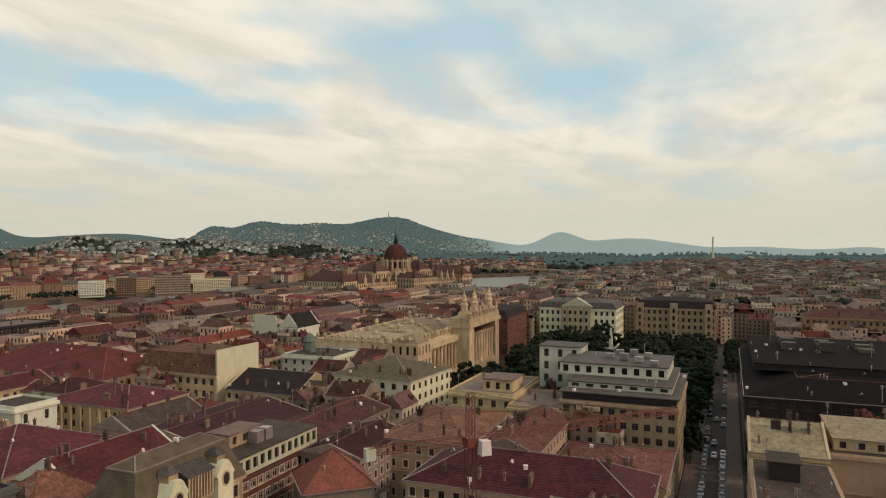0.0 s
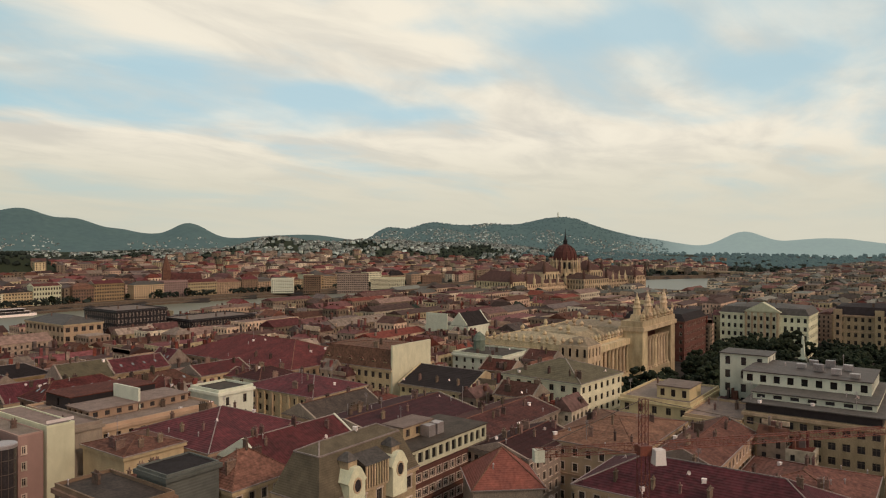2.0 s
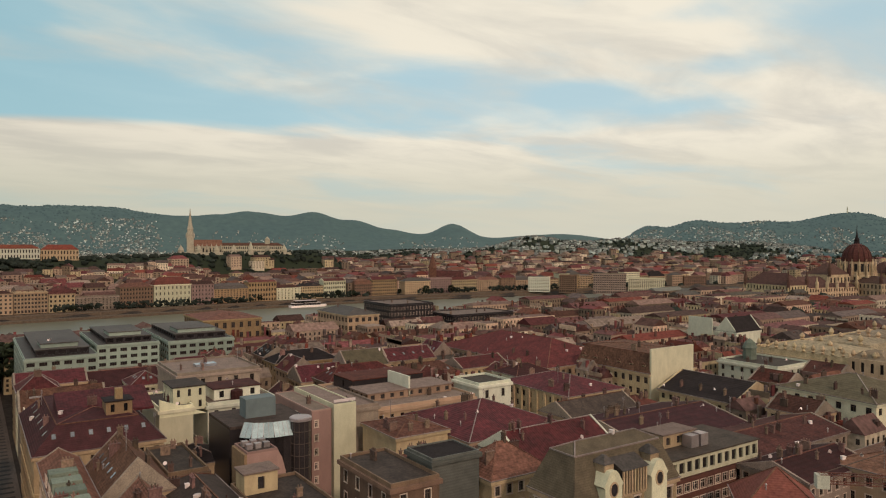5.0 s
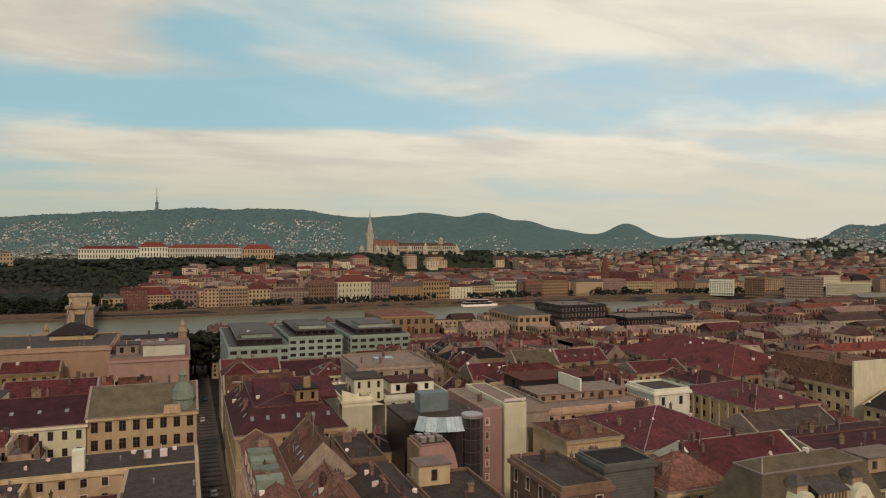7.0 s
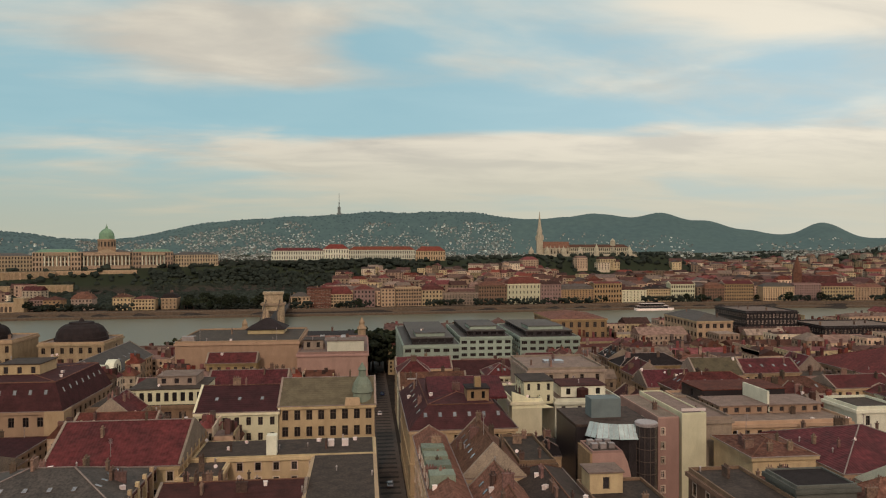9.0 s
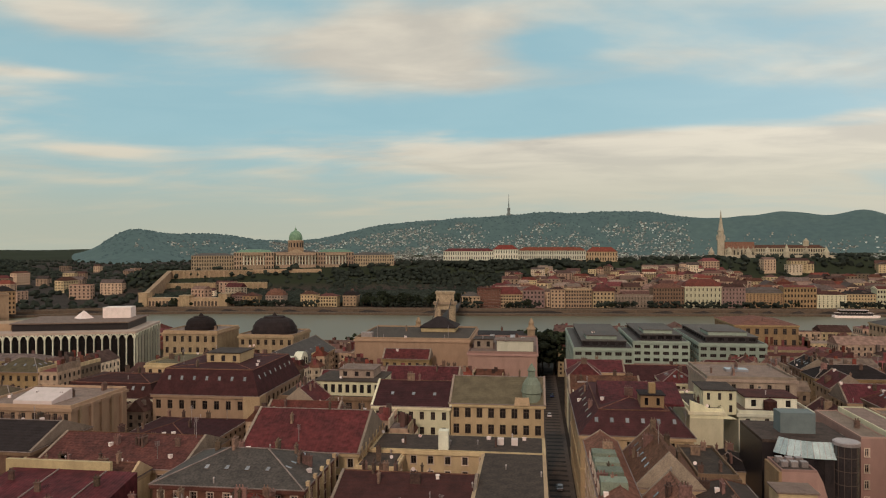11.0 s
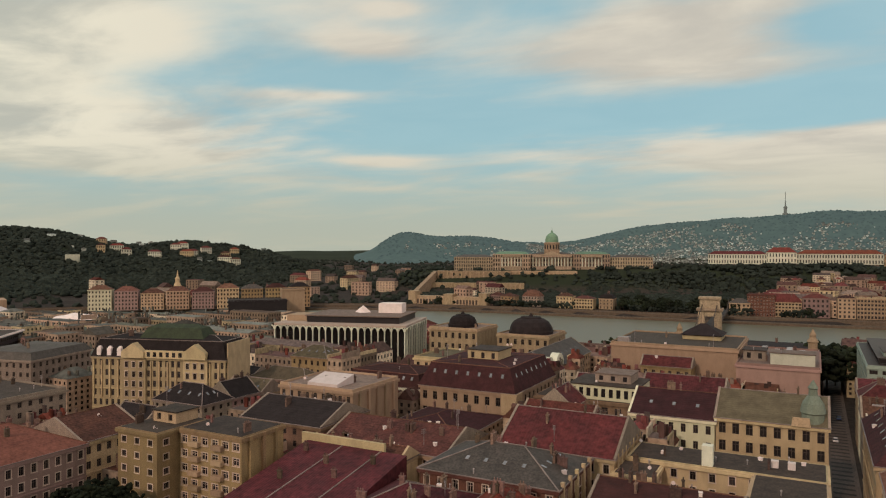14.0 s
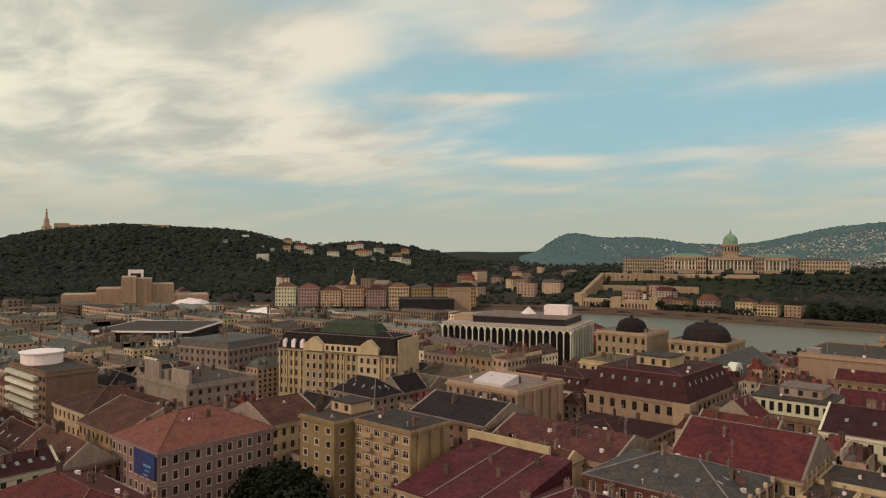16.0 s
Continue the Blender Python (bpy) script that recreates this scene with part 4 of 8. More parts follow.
for y in (271, 284, 297):
    s = Shape()
    ring = [(-5, 15)] + [(5 * math.cos(math.pi * (1 - i / 10)), 19.5 + 4.6 * math.sin(math.pi * i / 10)) for i in range(11)] + [(5, 15)]
    n = len(ring)
    a = local(r, -98.6, y)
    s.add([(a[0], a[1] + u, z) for u, z in ring] + [(a[0] - 3.5, a[1] + u, z) for u, z in ring], [tuple(range(n)), tuple(range(2 * n - 1, n - 1, -1))] + [(i, n + i, n + (i + 1) % n, (i + 1) % n) for i in range(n)])
    g = part("arched_gable", s, WALL["white"], r, "white arched gable")
    for v in (-2.4, 0, 2.4):
        s = Shape()
        s.box(a[0] - 0.02, a[1] + v - 0.7, 16.2, a[0] + 0.06, a[1] + v + 0.7, 21.2 + (1.0 if v == 0 else 0))
        part("gable_window", s, GLASS, g)
B("white house with a dark skylit mansard", -160, 222, -126, 246, 19, "mansard", 1.5, "white", "wine", 4, 3.8, 1.5, inset=3, steep=4.5, skylights=8, chimneys=4, sides="s")
B("cream terraced house with roof gardens", -152, 262, -120, 290, 23, "flat", 0, "yellow", "olive", 5, 4, 1.5, chimneys=5, sides="s")
# -- across the river street, north side
r = B("cream corner house with a dark red skylit roof", 12, 184, 40, 232, 21.5, "mansard", 1.5, "cream", "wine", 5, sides="sw", inset=5.5, steep=5.5, skylights=6, chimneys=3)
s = Shape()
s.add([(-8, -13, 27.4), (14, -13, 27.4), (14, 0, 31), (-8, 0, 31), (-8, 0, 27), (14, 0, 27), (-8, -13, 26.8), (14, -13, 26.8)], ((0, 1, 2, 3), (3, 2, 5, 4), (0, 3, 4, 6), (1, 7, 5, 2), (0, 6, 7, 1)))
part("inner_roof", s, ROOF["maroon"], r, "crimson sheet roof over the court")
attic(r, 28, 191, 24, 34, 197, 30.5, "ochre", 2, 2, top="slate", name="stair_tower", win=0.9)
box_part(r, "stair_chimney", 30.3, 192.2, 30.8, 32, 193.8, 33.5, WALL["ochre"])


def green_office(x0, y0, x1, y1):
    r = B("pale green glazed office block with stepped roof pavilions", x0, y0, x1, y1, 26, "flat", 0, "green", "grey", 8, 4.2, 2.7, sides="sw", name="office_building", chimneys=0, frame=FRAME_DARK, parapet=0.5, joined=False, cornice=0.3, belts=False, winh=0.5)
    attic(r, x0 + 4, y0 + 5, 26.3, x1 - 2.5, y1 - 3, 28.6, "black", 5, 1, "sw", "grey", win=3)
    attic(r, x0 + 6, y0 + 9, 28.9, x1 - 6, y0 + 24, 30.4, "green", 0, 1, "s", "grey", "roof_pavilion")


green_office(17, 306, 42, 380)
green_office(45, 330, 70, 386)
green_office(73, 326, 102, 384)
box_part(r, "ridge_cap", 14, 230, 26, 38, 230.6, 26.4, METAL)
r = B("low bright-glazed link roof between the offices", 42.3, 306, 72, 325, 17, "flat", 0, "green", "gravel", 4, 4.2, 3.0, sides="s", name="office_building", chimneys=0, frame=FRAME_DARK, joined=True)
r = B("cream stepped house with a bare party wall", 43, 203, 52, 226, 24, "flat", 0, "ivory", "flat", 6, 5, 1.0, chimneys=2, sides="")
attic(r, 47.5, 207, 22.3, 56.5, 219, 29, "ivory", 3, 2, "sw", win=0.9)
s = Shape()
s.add([(-4.5, -11.6, 22), (8, -11.6, 22), (-4.5, -11.6, 27), (-4.5, -10.8, 22), (8, -10.8, 22), (-4.5, -10.8, 27)], ((0, 1, 2), (3, 5, 4), (0, 2, 5, 3), (1, 4, 5, 2), (0, 3, 4, 1)))
part("party_wall", s, WALL["ivory"], r)
r = B("white terrace house behind the party wall", 56.8, 206, 77, 226, 23, "flat", 0, "white", "gravel", 6, 5, 1.2, chimneys=3, sides="s")
attic(r, 60, 211, 23.3, 74, 222, 26.5, "white", 3, 1, "s", "brown", "penthouse")
lathe_part(r, "water_tank", 66, 208.5, [(1.8, 23.2), (1.8, 26.2), (0.2, 26.8)], ROOF["brown"], 12)
r = B("broad beige block with a battered parapet", 55, 234, 82, 262, 27.4, "flat", 0, "grey", "gravel", 6, 5, 1.3, chimneys=3, sides="s")
ribs(r, 1, 82, 236, 260, 28, 5, "beige")
box_part(r, "roof_hatch", 64, 246, 27.6, 71, 250, 28.5, SKYGLASS)
r = B("corner house with a tan roof and grey-green dormers", 13, 128, 20.5, 182, 20.5, "gable", 2.6, "cream", "tan", 5, chimneys=3, sides="sw", axis="y")
for i in range(4):
    d = box_part(r, "dormer", 13.0, 141 + i * 6.5, 20.2, 18.5, 145.2 + i * 6.5, 23.6, DULL_GREEN, "dull grey-green sheet-clad dormer", taper=0.15)
    for k in (0, 1):
        a = local(r, 12.98, 142 + i * 6.5 + k * 2.1)
        part("dormer_window", window_mesh(1.2, 1.7, FRAME, "casement"), None, d, at=Matrix.Translation((a[0], a[1] + 0.05, 21.2)) @ Matrix.Rotation(radians(-90), 4, "Z"))
B("steep tan-roofed rear wing with roof windows", 20.8, 151, 35, 174, 19.5, "gable", 7.5, "beige", "tan", 5, chimneys=3, sides="sw", axis="y", skylights=5)
B("tan-roofed front wing with rows of roof windows", 20.8, 118, 33, 145, 18.5, "gable", 6.5, "beige", "tan", 5, chimneys=3, sides="sw", axis="y", skylights=5)
B("dark sheet-roofed courtyard house", 33.4, 124, 44.8, 158, 18.5, "hip", 3.0, "ochre", "flat", 5, chimneys=3, sides="sw")
B("dark felt-roofed courtyard range", 35.4, 159, 44, 182, 19.5, "flat", 0, "brown", "flat", 5, chimneys=4, sides="s")
B("slate-roofed courtyard house with lead flats", 44.2, 186, 56, 201, 13, "hip", 3, "beige", "slate", 5, chimneys=4)
r = B("dark flat-roofed wing with a yellow roof hut", 45.5, 122, 60, 148, 18.5, "flat", 0, "brown", "flat", 5, chimneys=2, sides="")
attic(r, 46, 140.5, 18.8, 53, 146, 23, "yellow", 1, 1, "s", "gravel", "roof_hut")


# pale blue base colour stands in for the sky mirrored in the panes
CANOPY = material("canopy_glass", (0.36, 0.41, 0.43), (0.50, 0.55, 0.56), rough=0.12, bump=0.02, spec=0.8, warm_cast=False)


def glass_office():
    r = B("pink office with a curved gable and roof coolers", 51, 154, 58, 163, 23, "flat", 0, "pink", "flat", 6, sides="", chimneys=0, cornice=0, parapet=0.5)
    s = Shape()
    pts = [(58, 23.4), (58.1, 23.2), (59.2, 21), (60, 18), (60.2, 0), (58, 0)]
    a = [local(r, x, 154) for x, z in pts]
    n = len(pts)
    s.add([(a[i][0], a[i][1], pts[i][1]) for i in range(n)] + [(a[i][0], a[i][1] + 6, pts[i][1]) for i in range(n)],
          [tuple(range(n))[::-1], tuple(range(n, 2 * n))] + [(i, (i + 1) % n, n + (i + 1) % n, n + i) for i in range(n)])
    part("curved_gable", s, WALL["pink"], r)
    box_part(r, "side_wall", 50.4, 153.9, 0, 51, 163, 23, WALL["ochre"])
    for i in range(3):
        for j in range(2):
            box_part(r, "cooler", 51.8 + i * 2.0, 156.5 + j * 3, 23.2, 53.2 + i * 2.0, 157.9 + j * 3, 24.4, METAL, "grey rooftop cooler")
    r = thing("glass_stair_tower", "round dark glass stair tower with a curved glazed canopy", "tower", pose(69, 167, 0))
    s = Shape()
    s.lathe([(2.5, 0), (2.5, 25.6)], 20)
    t = part("glass_drum", s, GLASS, r, "dark glass drum")
    for z in range(2, 26, 3):
        s = Shape()
        s.lathe([(2.52, z), (2.58, z + 0.02), (2.58, z + 0.14), (2.52, z + 0.16)], 20)
        part("band", s, FRAME_DARK, t)
    for i in range(12):
        q = 6.2832 * i / 12
        s = Shape()
        s.box(-0.05, -0.05, 0, 0.05, 0.05, 25.6)
        part("mullion", s, FRAME_DARK, t, at=pose(2.55 * math.cos(q), 2.55 * math.sin(q), 0))
    s = Shape()
    s.lathe([(2.8, 25.6), (2.8, 26.3), (2.5, 26.5)], 20)
    part("crown", s, METAL, r)
    # curved glass front with canopy, from the pink house to the tower
    arc = [(-13.5, 4.6), (-11.6, 2.4), (-9.2, 1.0), (-6.8, 0.3), (-4.4, 0.1), (-2.2, 0.0)]
    for (x0, y0), (x1, y1) in zip(arc, arc[1:]):
        s = Shape()
        s.quad((x0, y0, 0), (x1, y1, 0), (x1, y1, 22.5), (x0, y0, 22.5), 0)
        s.quad((x0, y0 + 0.05, 0), (x1, y1 + 0.05, 0), (x1, y1 + 0.05, 22.5), (x0, y0 + 0.05, 22.5), 0)
        g = part("glass_bay", s, GLASS, r)
        s = Shape()
        nx, ny = (y1 - y0), -(x1 - x0)
        k = 0.9 / math.hypot(nx, ny)
        lo = [(x0 + nx * k, y0 + ny * k, 22.4), (x1 + nx * k, y1 + ny * k, 22.4)]
        hi = [(x1 - nx * k * 1.4, y1 - ny * k * 1.4, 25.6), (x0 - nx * k * 1.4, y0 - ny * k * 1.4, 25.6)]
        s.quad(*lo, *hi)
        s.quad(*[(p[0], p[1], p[2] - 0.08) for p in lo + hi])
        c = part("canopy_pane", s, CANOPY, r, "curved canopy glass with sky reflection painted into its colour")
        for f in (0, 0.5):
            s = Shape()
            s.beam([u + (v - u) * f for u, v in zip(lo[0], lo[1])], [u + (v - u) * f for u, v in zip(hi[1], hi[0])], 0.05)
            part("glazing_bar", s, METAL, c)
    s = Shape()
    s.add([(-16, 6, 24), (4, 4, 24), (4, 24, 24), (-16, 24, 24), (-16, 6, 24.7), (4, 4, 24.7), (4, 24, 24.7), (-16, 24, 24.7)], ((4, 5, 6, 7), (0, 1, 5, 4), (1, 2, 6, 5), (2, 3, 7, 6), (3, 0, 4, 7)))
    part("office_roof", s, ROOF["flat"], r)
    s = Shape()
    s.box(-16, 6.1, 0, 4, 24, 24)
    part("office_body", s, WALL["black"], r)
    s = Shape()
    s.box(-10, 12, 24.7, -2, 17, 29.6)
    part("louvred_plant", s, material("blue_grey_louvres", (0.20, 0.225, 0.235), (0.16, 0.18, 0.19), dirt=0.2, warm_cast=False), r, "grey-blue louvred plant screen")
    RECTS.append((50, 163, 73, 194))


glass_office()
r = B("pink house with a windowed side next to the slab", 74.6, 173, 80.2, 200, 25.5, "flat", 0, "pink", "gravel", 6, sides="", chimneys=1, cornice=0, parapet=0.4)
for i in range(6):
    a = local(r, 75.8, 172.98)
    part("window", window_mesh(0.9, 1.7, FRAME, "casement"), None, r, at=pose(a[0], a[1], 3 + i * 3.7))
r = B("tall cream-white slab with a blank end wall", 80.5, 172, 87, 200, 26.5, "flat", 0, "ivory", "gravel", 6, sides="", chimneys=0, cornice=0, parapet=0.5)
for i in range(6):
    for y in (176, 181):
        z = 3 + i * 3.9
        a = local(r, 73.98, y)
        part("window", window_mesh(1.2, 1.7, FRAME, "casement"), None, r, at=Matrix.Translation((a[0], a[1], z)) @ Matrix.Rotation(radians(-90), 4, "Z"))
        box_part(r, "balcony", 72.9, y - 1.2, z - 0.4, 74, y + 1.2, z - 0.15, METAL)
box_part(r, "roof_rail", 80.6, 172.3, 27.4, 87, 172.5, 28.1, WHITE)
B("grey party-walled slab house", 87.3, 174, 95, 200, 24.5, "flat", 0, "grey", "gravel", 6, sides="", chimneys=1)
r = B("beige flats with long stepped roof terraces", 95.3, 176, 130, 216, 22.5, "flat", 0, "beige", "gravel", 5, chimneys=4, sides="sw")
attic(r, 98, 186, 22.8, 128, 198, 25, "beige", 9, 1, "sw", "gravel")
attic(r, 100, 200, 22.8, 126, 214, 26.5, "black", 0, 1, "sw", "red")
box_part(r, "fire_wall", 112, 186, 22.6, 112.6, 199, 29, WALL["white"])
r = B("low tiled annexe with a yellow wall", 88, 152, 103.5, 170, 21.5, "hip", 2, "yellow", "tan", 5, chimneys=2, sides="")
r = B("brown plastered penthouse block with satellite dishes", 66, 116, 77, 138, 23.5, "flat", 0, "brown", "flat", 5, chimneys=1, sides="sw", pitch=5)
r = B("grey boarded rooftop block with a white rim", 77.3, 119, 89, 129, 26, "flat", 0, "board", "slate", 6, chimneys=0, sides="", parapet=0.5)
B("tiled lower wing of the penthouse block", 78, 129.5, 92, 140, 21, "hip", 2, "brown", "tan", 5, chimneys=3, sides="")
r = B("rubble-tiled old house with a cream stair turret", 90, 116, 106, 130, 20.5, "hip", 5.5, "cream", "tan", 5, chimneys=2, sides="s")
r = B("maroon sheet-roofed tenement between courtyards", 104, 143, 137, 177, 20, "hip", 6, "beige", "maroon", 5, chimneys=5, axis="x")
B("maroon sheet-roofed wing of the tenement", 106.5, 124, 136, 142.6, 19, "gable", 5.5, "white", "maroon", 5, chimneys=4, axis="x")
r = B("white stair house on the maroon roofs", 133, 178, 146, 192, 25, "flat", 0, "white", "flat", 5, chimneys=0, sides="s", pitch=6)
# -- towards the exchange palace


def bayed_office():
    r = B("grey mansarded office with two shaped gable bays", 89, 90.8, 117, 102.5, 23.5, "mansard", 1.6, "stone", "olive", 5, 4.4, 1.6, inset=3, steep=7.5, style="hood", chimneys=1, sides="ws")
    for x in (97, 109.5):
        s = Shape()
        prof = [(-2.2, 20), (2.2, 20), (2.2, 25.6), (2.6, 26), (1.9, 27), (1.3, 28), (0.7, 28.6), (-0.7, 28.6), (-1.3, 28), (-1.9, 27), (-2.6, 26), (-2.2, 25.6)]
        a = local(r, x, 88.9)
        n = len(prof)
        s.add([(a[0] + u, a[1], z) for u, z in prof] + [(a[0] + u, a[1] + 4, z) for u, z in prof], [tuple(range(n)), tuple(range(2 * n - 1, n - 1, -1))] + [(i, n + i, n + (i + 1) % n, (i + 1) % n) for i in range(n)])
        g = part("shaped_gable", s, WALL["ivory"], r, "pale shaped gable")
        for k, (rx, rz, y, mt) in enumerate(((1.15, 1.5, -0.12, WALL["stone"]), (0.8, 1.15, -0.2, GLASS))):
            s = Shape()
            s.add([(a[0] + rx * math.cos(q * 0.3927), a[1] + y, 25.2 + rz * math.sin(q * 0.3927)) for q in range(16)] + [(a[0] + rx * math.cos(q * 0.3927), a[1] + 0.05, 25.2 + rz * math.sin(q * 0.3927)) for q in range(16)],
                  [tuple(range(16))] + [(i, 16 + i, 16 + (i + 1) % 16, (i + 1) % 16) for i in range(16)])
            part(("oval_surround", "oval_window")[k], s, mt, g)
        s = Shape()
        s.box(a[0] - 1.2, a[1] + 1.2, 27.5, a[0] + 1.2, a[1] + 4, 29.6)
        part("gable_tower", s, WALL["stone"], r)
        s = Shape()
        s.box(a[0] - 1.5, a[1] + 0.9, 29.6, a[0] + 1.5, a[1] + 4.3, 31, taper=1.3)
        part("tower_roof", s, ROOF["grey"], r)
    s = Shape()
    a = local(r, 103.2, 89.6)
    s.box(a[0] - 3.2, a[1], 23.5, a[0] + 3.2, a[1] + 4, 28)
    lg = part("loggia", s, GLASS, r)
    for i in range(9):
        s = Shape()
        s.box(a[0] - 3.2 + i * 0.77, a[1] - 0.3, 23.5, a[0] - 2.9 + i * 0.77, a[1] + 0.0, 28)
        part("colonnette", s, WALL["cream"], lg)
    s = Shape()
    s.add([(a[0] - 3.6, a[1] - 0.6, 28), (a[0] + 3.6, a[1] - 0.6, 28), (a[0] + 3.6, a[1] + 5, 30.5), (a[0] - 3.6, a[1] + 5, 30.5), (a[0] - 3.6, a[1] + 5, 28), (a[0] + 3.6, a[1] + 5, 28)], ((0, 1, 2, 3), (0, 3, 4), (1, 5, 2), (0, 4, 5, 1)))
    part("loggia_roof", s, ROOF["grey"], r)


bayed_office()
r = B("brown office with a cream top storey and ribbon windows", 122, 97, 154, 112, 19.5, "flat", 0, "brick", "flat", 5, 2.6, 1.8, chimneys=0, sides="s", winh=0.5)
attic(r, 122.3, 96.6, 19.8, 154, 111.7, 23.8, "ivory", 12, 1, "sw", "flat", win=1.7)
attic(r, 128, 103, 24.1, 139, 109, 27, "cream", 3, 1, "s", "gravel", "plant_room")
for i in range(2):
    box_part(r, "cooling_unit", 134 + i * 3.4, 100, 24.1, 136.6 + i * 3.4, 102.6, 26.8, METAL, "louvred white cooling unit")
B("low house with a bright red pyramid roof", 126.5, 72.5, 141.5, 87.5, 18.5, "hip", 6.8, "grey", "salmon", 4, chimneys=0, sides="", rot=42, cornice=0)
B("dark felt-roofed courtyard range", 112, 44, 122, 68, 18, "flat", 0, "brown", "slate", 5, chimneys=2, sides="")
B("low brown-red courtyard range with chimney rows", 146, 80, 172, 96, 19.5, "gable", 2.6, "grey", "wine", 5, chimneys=7, axis="x")
B("low brown-red courtyard range with chimney rows", 156, 97, 196, 117, 19.5, "gable", 2.8, "grey", "brown", 5, chimneys=6)
B("low brown-red courtyard range with chimney rows", 139, 117.5, 182, 147, 19.5, "gable", 3.2, "grey", "wine", 5, chimneys=8, axis="x")
r = B("red-roofed house with a white parapet", 160, 166, 186, 200, 20.5, "hip", 4, "cream", "maroon", 5, chimneys=5)
ribs(r, -1, 160, 167, 199, 20, 8, "cream")
B("large office palace with red tiled roofs", 190, 209, 232, 285, 20.5, "hip", 8, "beige", "red", 5, 3.6, 1.5, chimneys=4, sides="sw")
r = B("yellow-gabled tenement with an attic mansard", 205, 171, 231, 207, 22.5, "mansard", 0.8, "cream", "tan", 5, 3.6, 1.7, inset=2.6, steep=7, dormers=6, sides="w", chimneys=2)
box_part(r, "party_wall", 205, 170.2, 0, 229, 171, 31.5, WALL["ivory"], "tall pale yellow party wall")
r = B("slate-roofed house with yellow party walls", 203, 136, 229, 165, 18.5, "gable", 5.5, "yellow", "slate", 5, chimneys=4, axis="y", sides="w")
r = B("white stucco villa with roof balconies", 250, 149, 274, 174, 23, "flat", 0, "white", "flat", 6, 4, 1.3, chimneys=4, sides="sw")
lathe_part(r, "roof_turret", 262, 168, [(2.6, 23), (2.6, 27.5), (3.0, 27.8), (2.0, 30), (0.2, 31.5)], DULL_GREEN, 8)
r = B("cream corner palace with a grey hipped roof", 214, 96, 243, 127, 24.5, "hip", 5, "ivory", "olive", 6, 4.2, 1.7, chimneys=6, sides="sw", rot=-5)
r = B("white-walled house with a steep gable towards the street", 334.2, 222, 356, 234, 23, "gable", 7.5, "white", "slate", 5, 4, 1.4, chimneys=2, sides="w", axis="x", joined=True)
r = B("house with a tall blank white party wall", 334.2, 234.5, 352, 252, 22, "flat", 0, "white", "flat", 5, chimneys=2, sides="")
box_part(r, "party_wall", 333.3, 236, 0, 334.1, 251, 29.5, WALL["white"], "tall white party wall")
# -- the office block and the street with parked cars
r = B("beige office block with a grid of square windows", 207, 13, 250, 46, 24, "flat", 0, "stone", "grey", 6, 3.4, 1.8, chimneys=0, sides="ws", name="office_building", winh=0.52, parapet=0.2, belts=False, frame=FRAME_DARK)
attic(r, 207.4, 13.4, 24.3, 249.6, 45.6, 26.4, "black", 0, 1, "ws", "grey", lip=1.0)
attic(r, 213, 15, 26.7, 249, 45, 28.4, "white", 7, 1, "ws", "grey", win=2.2)
attic(r, 224, 17, 28.7, 249, 50, 32.2, "white", 9, 1, "ws", "grey", win=1.7)
attic(r, 241, 46.5, 0, 253, 61, 34.5, "white", 3, 8, "ws", "grey", "stair_block", win=1.6)
for i in range(7):
    box_part(r, "roof_unit", 226 + i * 3.2, 20 + (i * 5) % 17, 32.8, 228 + i * 3.2, 22.5 + (i * 5) % 17, 34.0 + (i % 3) * 0.4, METAL)
r = B("pale terraced house behind the office", 213, 62.3, 245, 84, 22, "flat", 0, "yellow", "gravel", 5, 4.6, 1.5, chimneys=4, sides="w")
attic(r, 218, 64, 22.3, 230, 74, 26, "yellow", 3, 1, "w", "gravel", "penthouse")
B("pale low house with roof terraces", 206, 46.5, 231.5, 62, 20.5, "flat", 0, "cream", "gravel", 5, 4.6, 1.5, chimneys=3, sides="w")
B("tan-tiled tenement with weathered roofs", 163, 13, 194, 40, 15.6, "hip", 3.6, "beige", "tan", 5, chimneys=6, sides="ws", axis="x")
B("tan-tiled courtyard tenement with low wings", 163, 42, 201, 57, 20, "gable", 3.2, "beige", "tan", 5, chimneys=6, sides="ws", axis="x")
B("tan-tiled courtyard tenement with patched roofs", 163, 60, 201, 85, 20.2, "hip", 3.6, "beige", "tan", 5, chimneys=6, sides="ws", axis="y")
B("maroon sheet-roofed courtyard house", 137, 14, 160, 64, 19.5, "hip", 5.5, "cream", "maroon", 5, chimneys=4, sides="ws")
r = B("grey-roofed corner annexe with maroon gable", 122, 13, 136, 30, 18.5, "gable", 4.5, "pink", "grey", 4, chimneys=2, sides="ws", axis="y")
r = B("large black-clad bank building with roof plant", 236, -74, 345, -5, 23.5, "mansard", 0.5, "black", "black", 6, 5, 2.5, chimneys=0, sides="wn", name="office_building", inset=16, steep=4)
attic(r, 262, -60, 27.5, 340, -8, 29.5, "black", 0, 1, "w", "black")
for i in range(9):
    box_part(r, "roof_plant", 300 + (i % 3) * 8, -50 + (i // 3) * 13, 29.8, 304 + (i % 3) * 8, -45 + (i // 3) * 13, 31.2 + (i % 4) * 0.6, ROOF["grey"])
r = B("yellow house with pale roofs and a raised gable", 180, -21, 208, -5, 21.5, "gable", 5, "yellow", "sand", 5, chimneys=4, sides="wn", axis="y")
r = B("dark flat-roofed house with black roof frames", 148, -21, 179, -5, 20, "flat", 0, "beige", "flat", 5, chimneys=2, sides="wn", parapet=0.3)
attic(r, 164, -14, 20.3, 172, -8, 24, "black", 0, 1, "w", "flat", "plant_room")
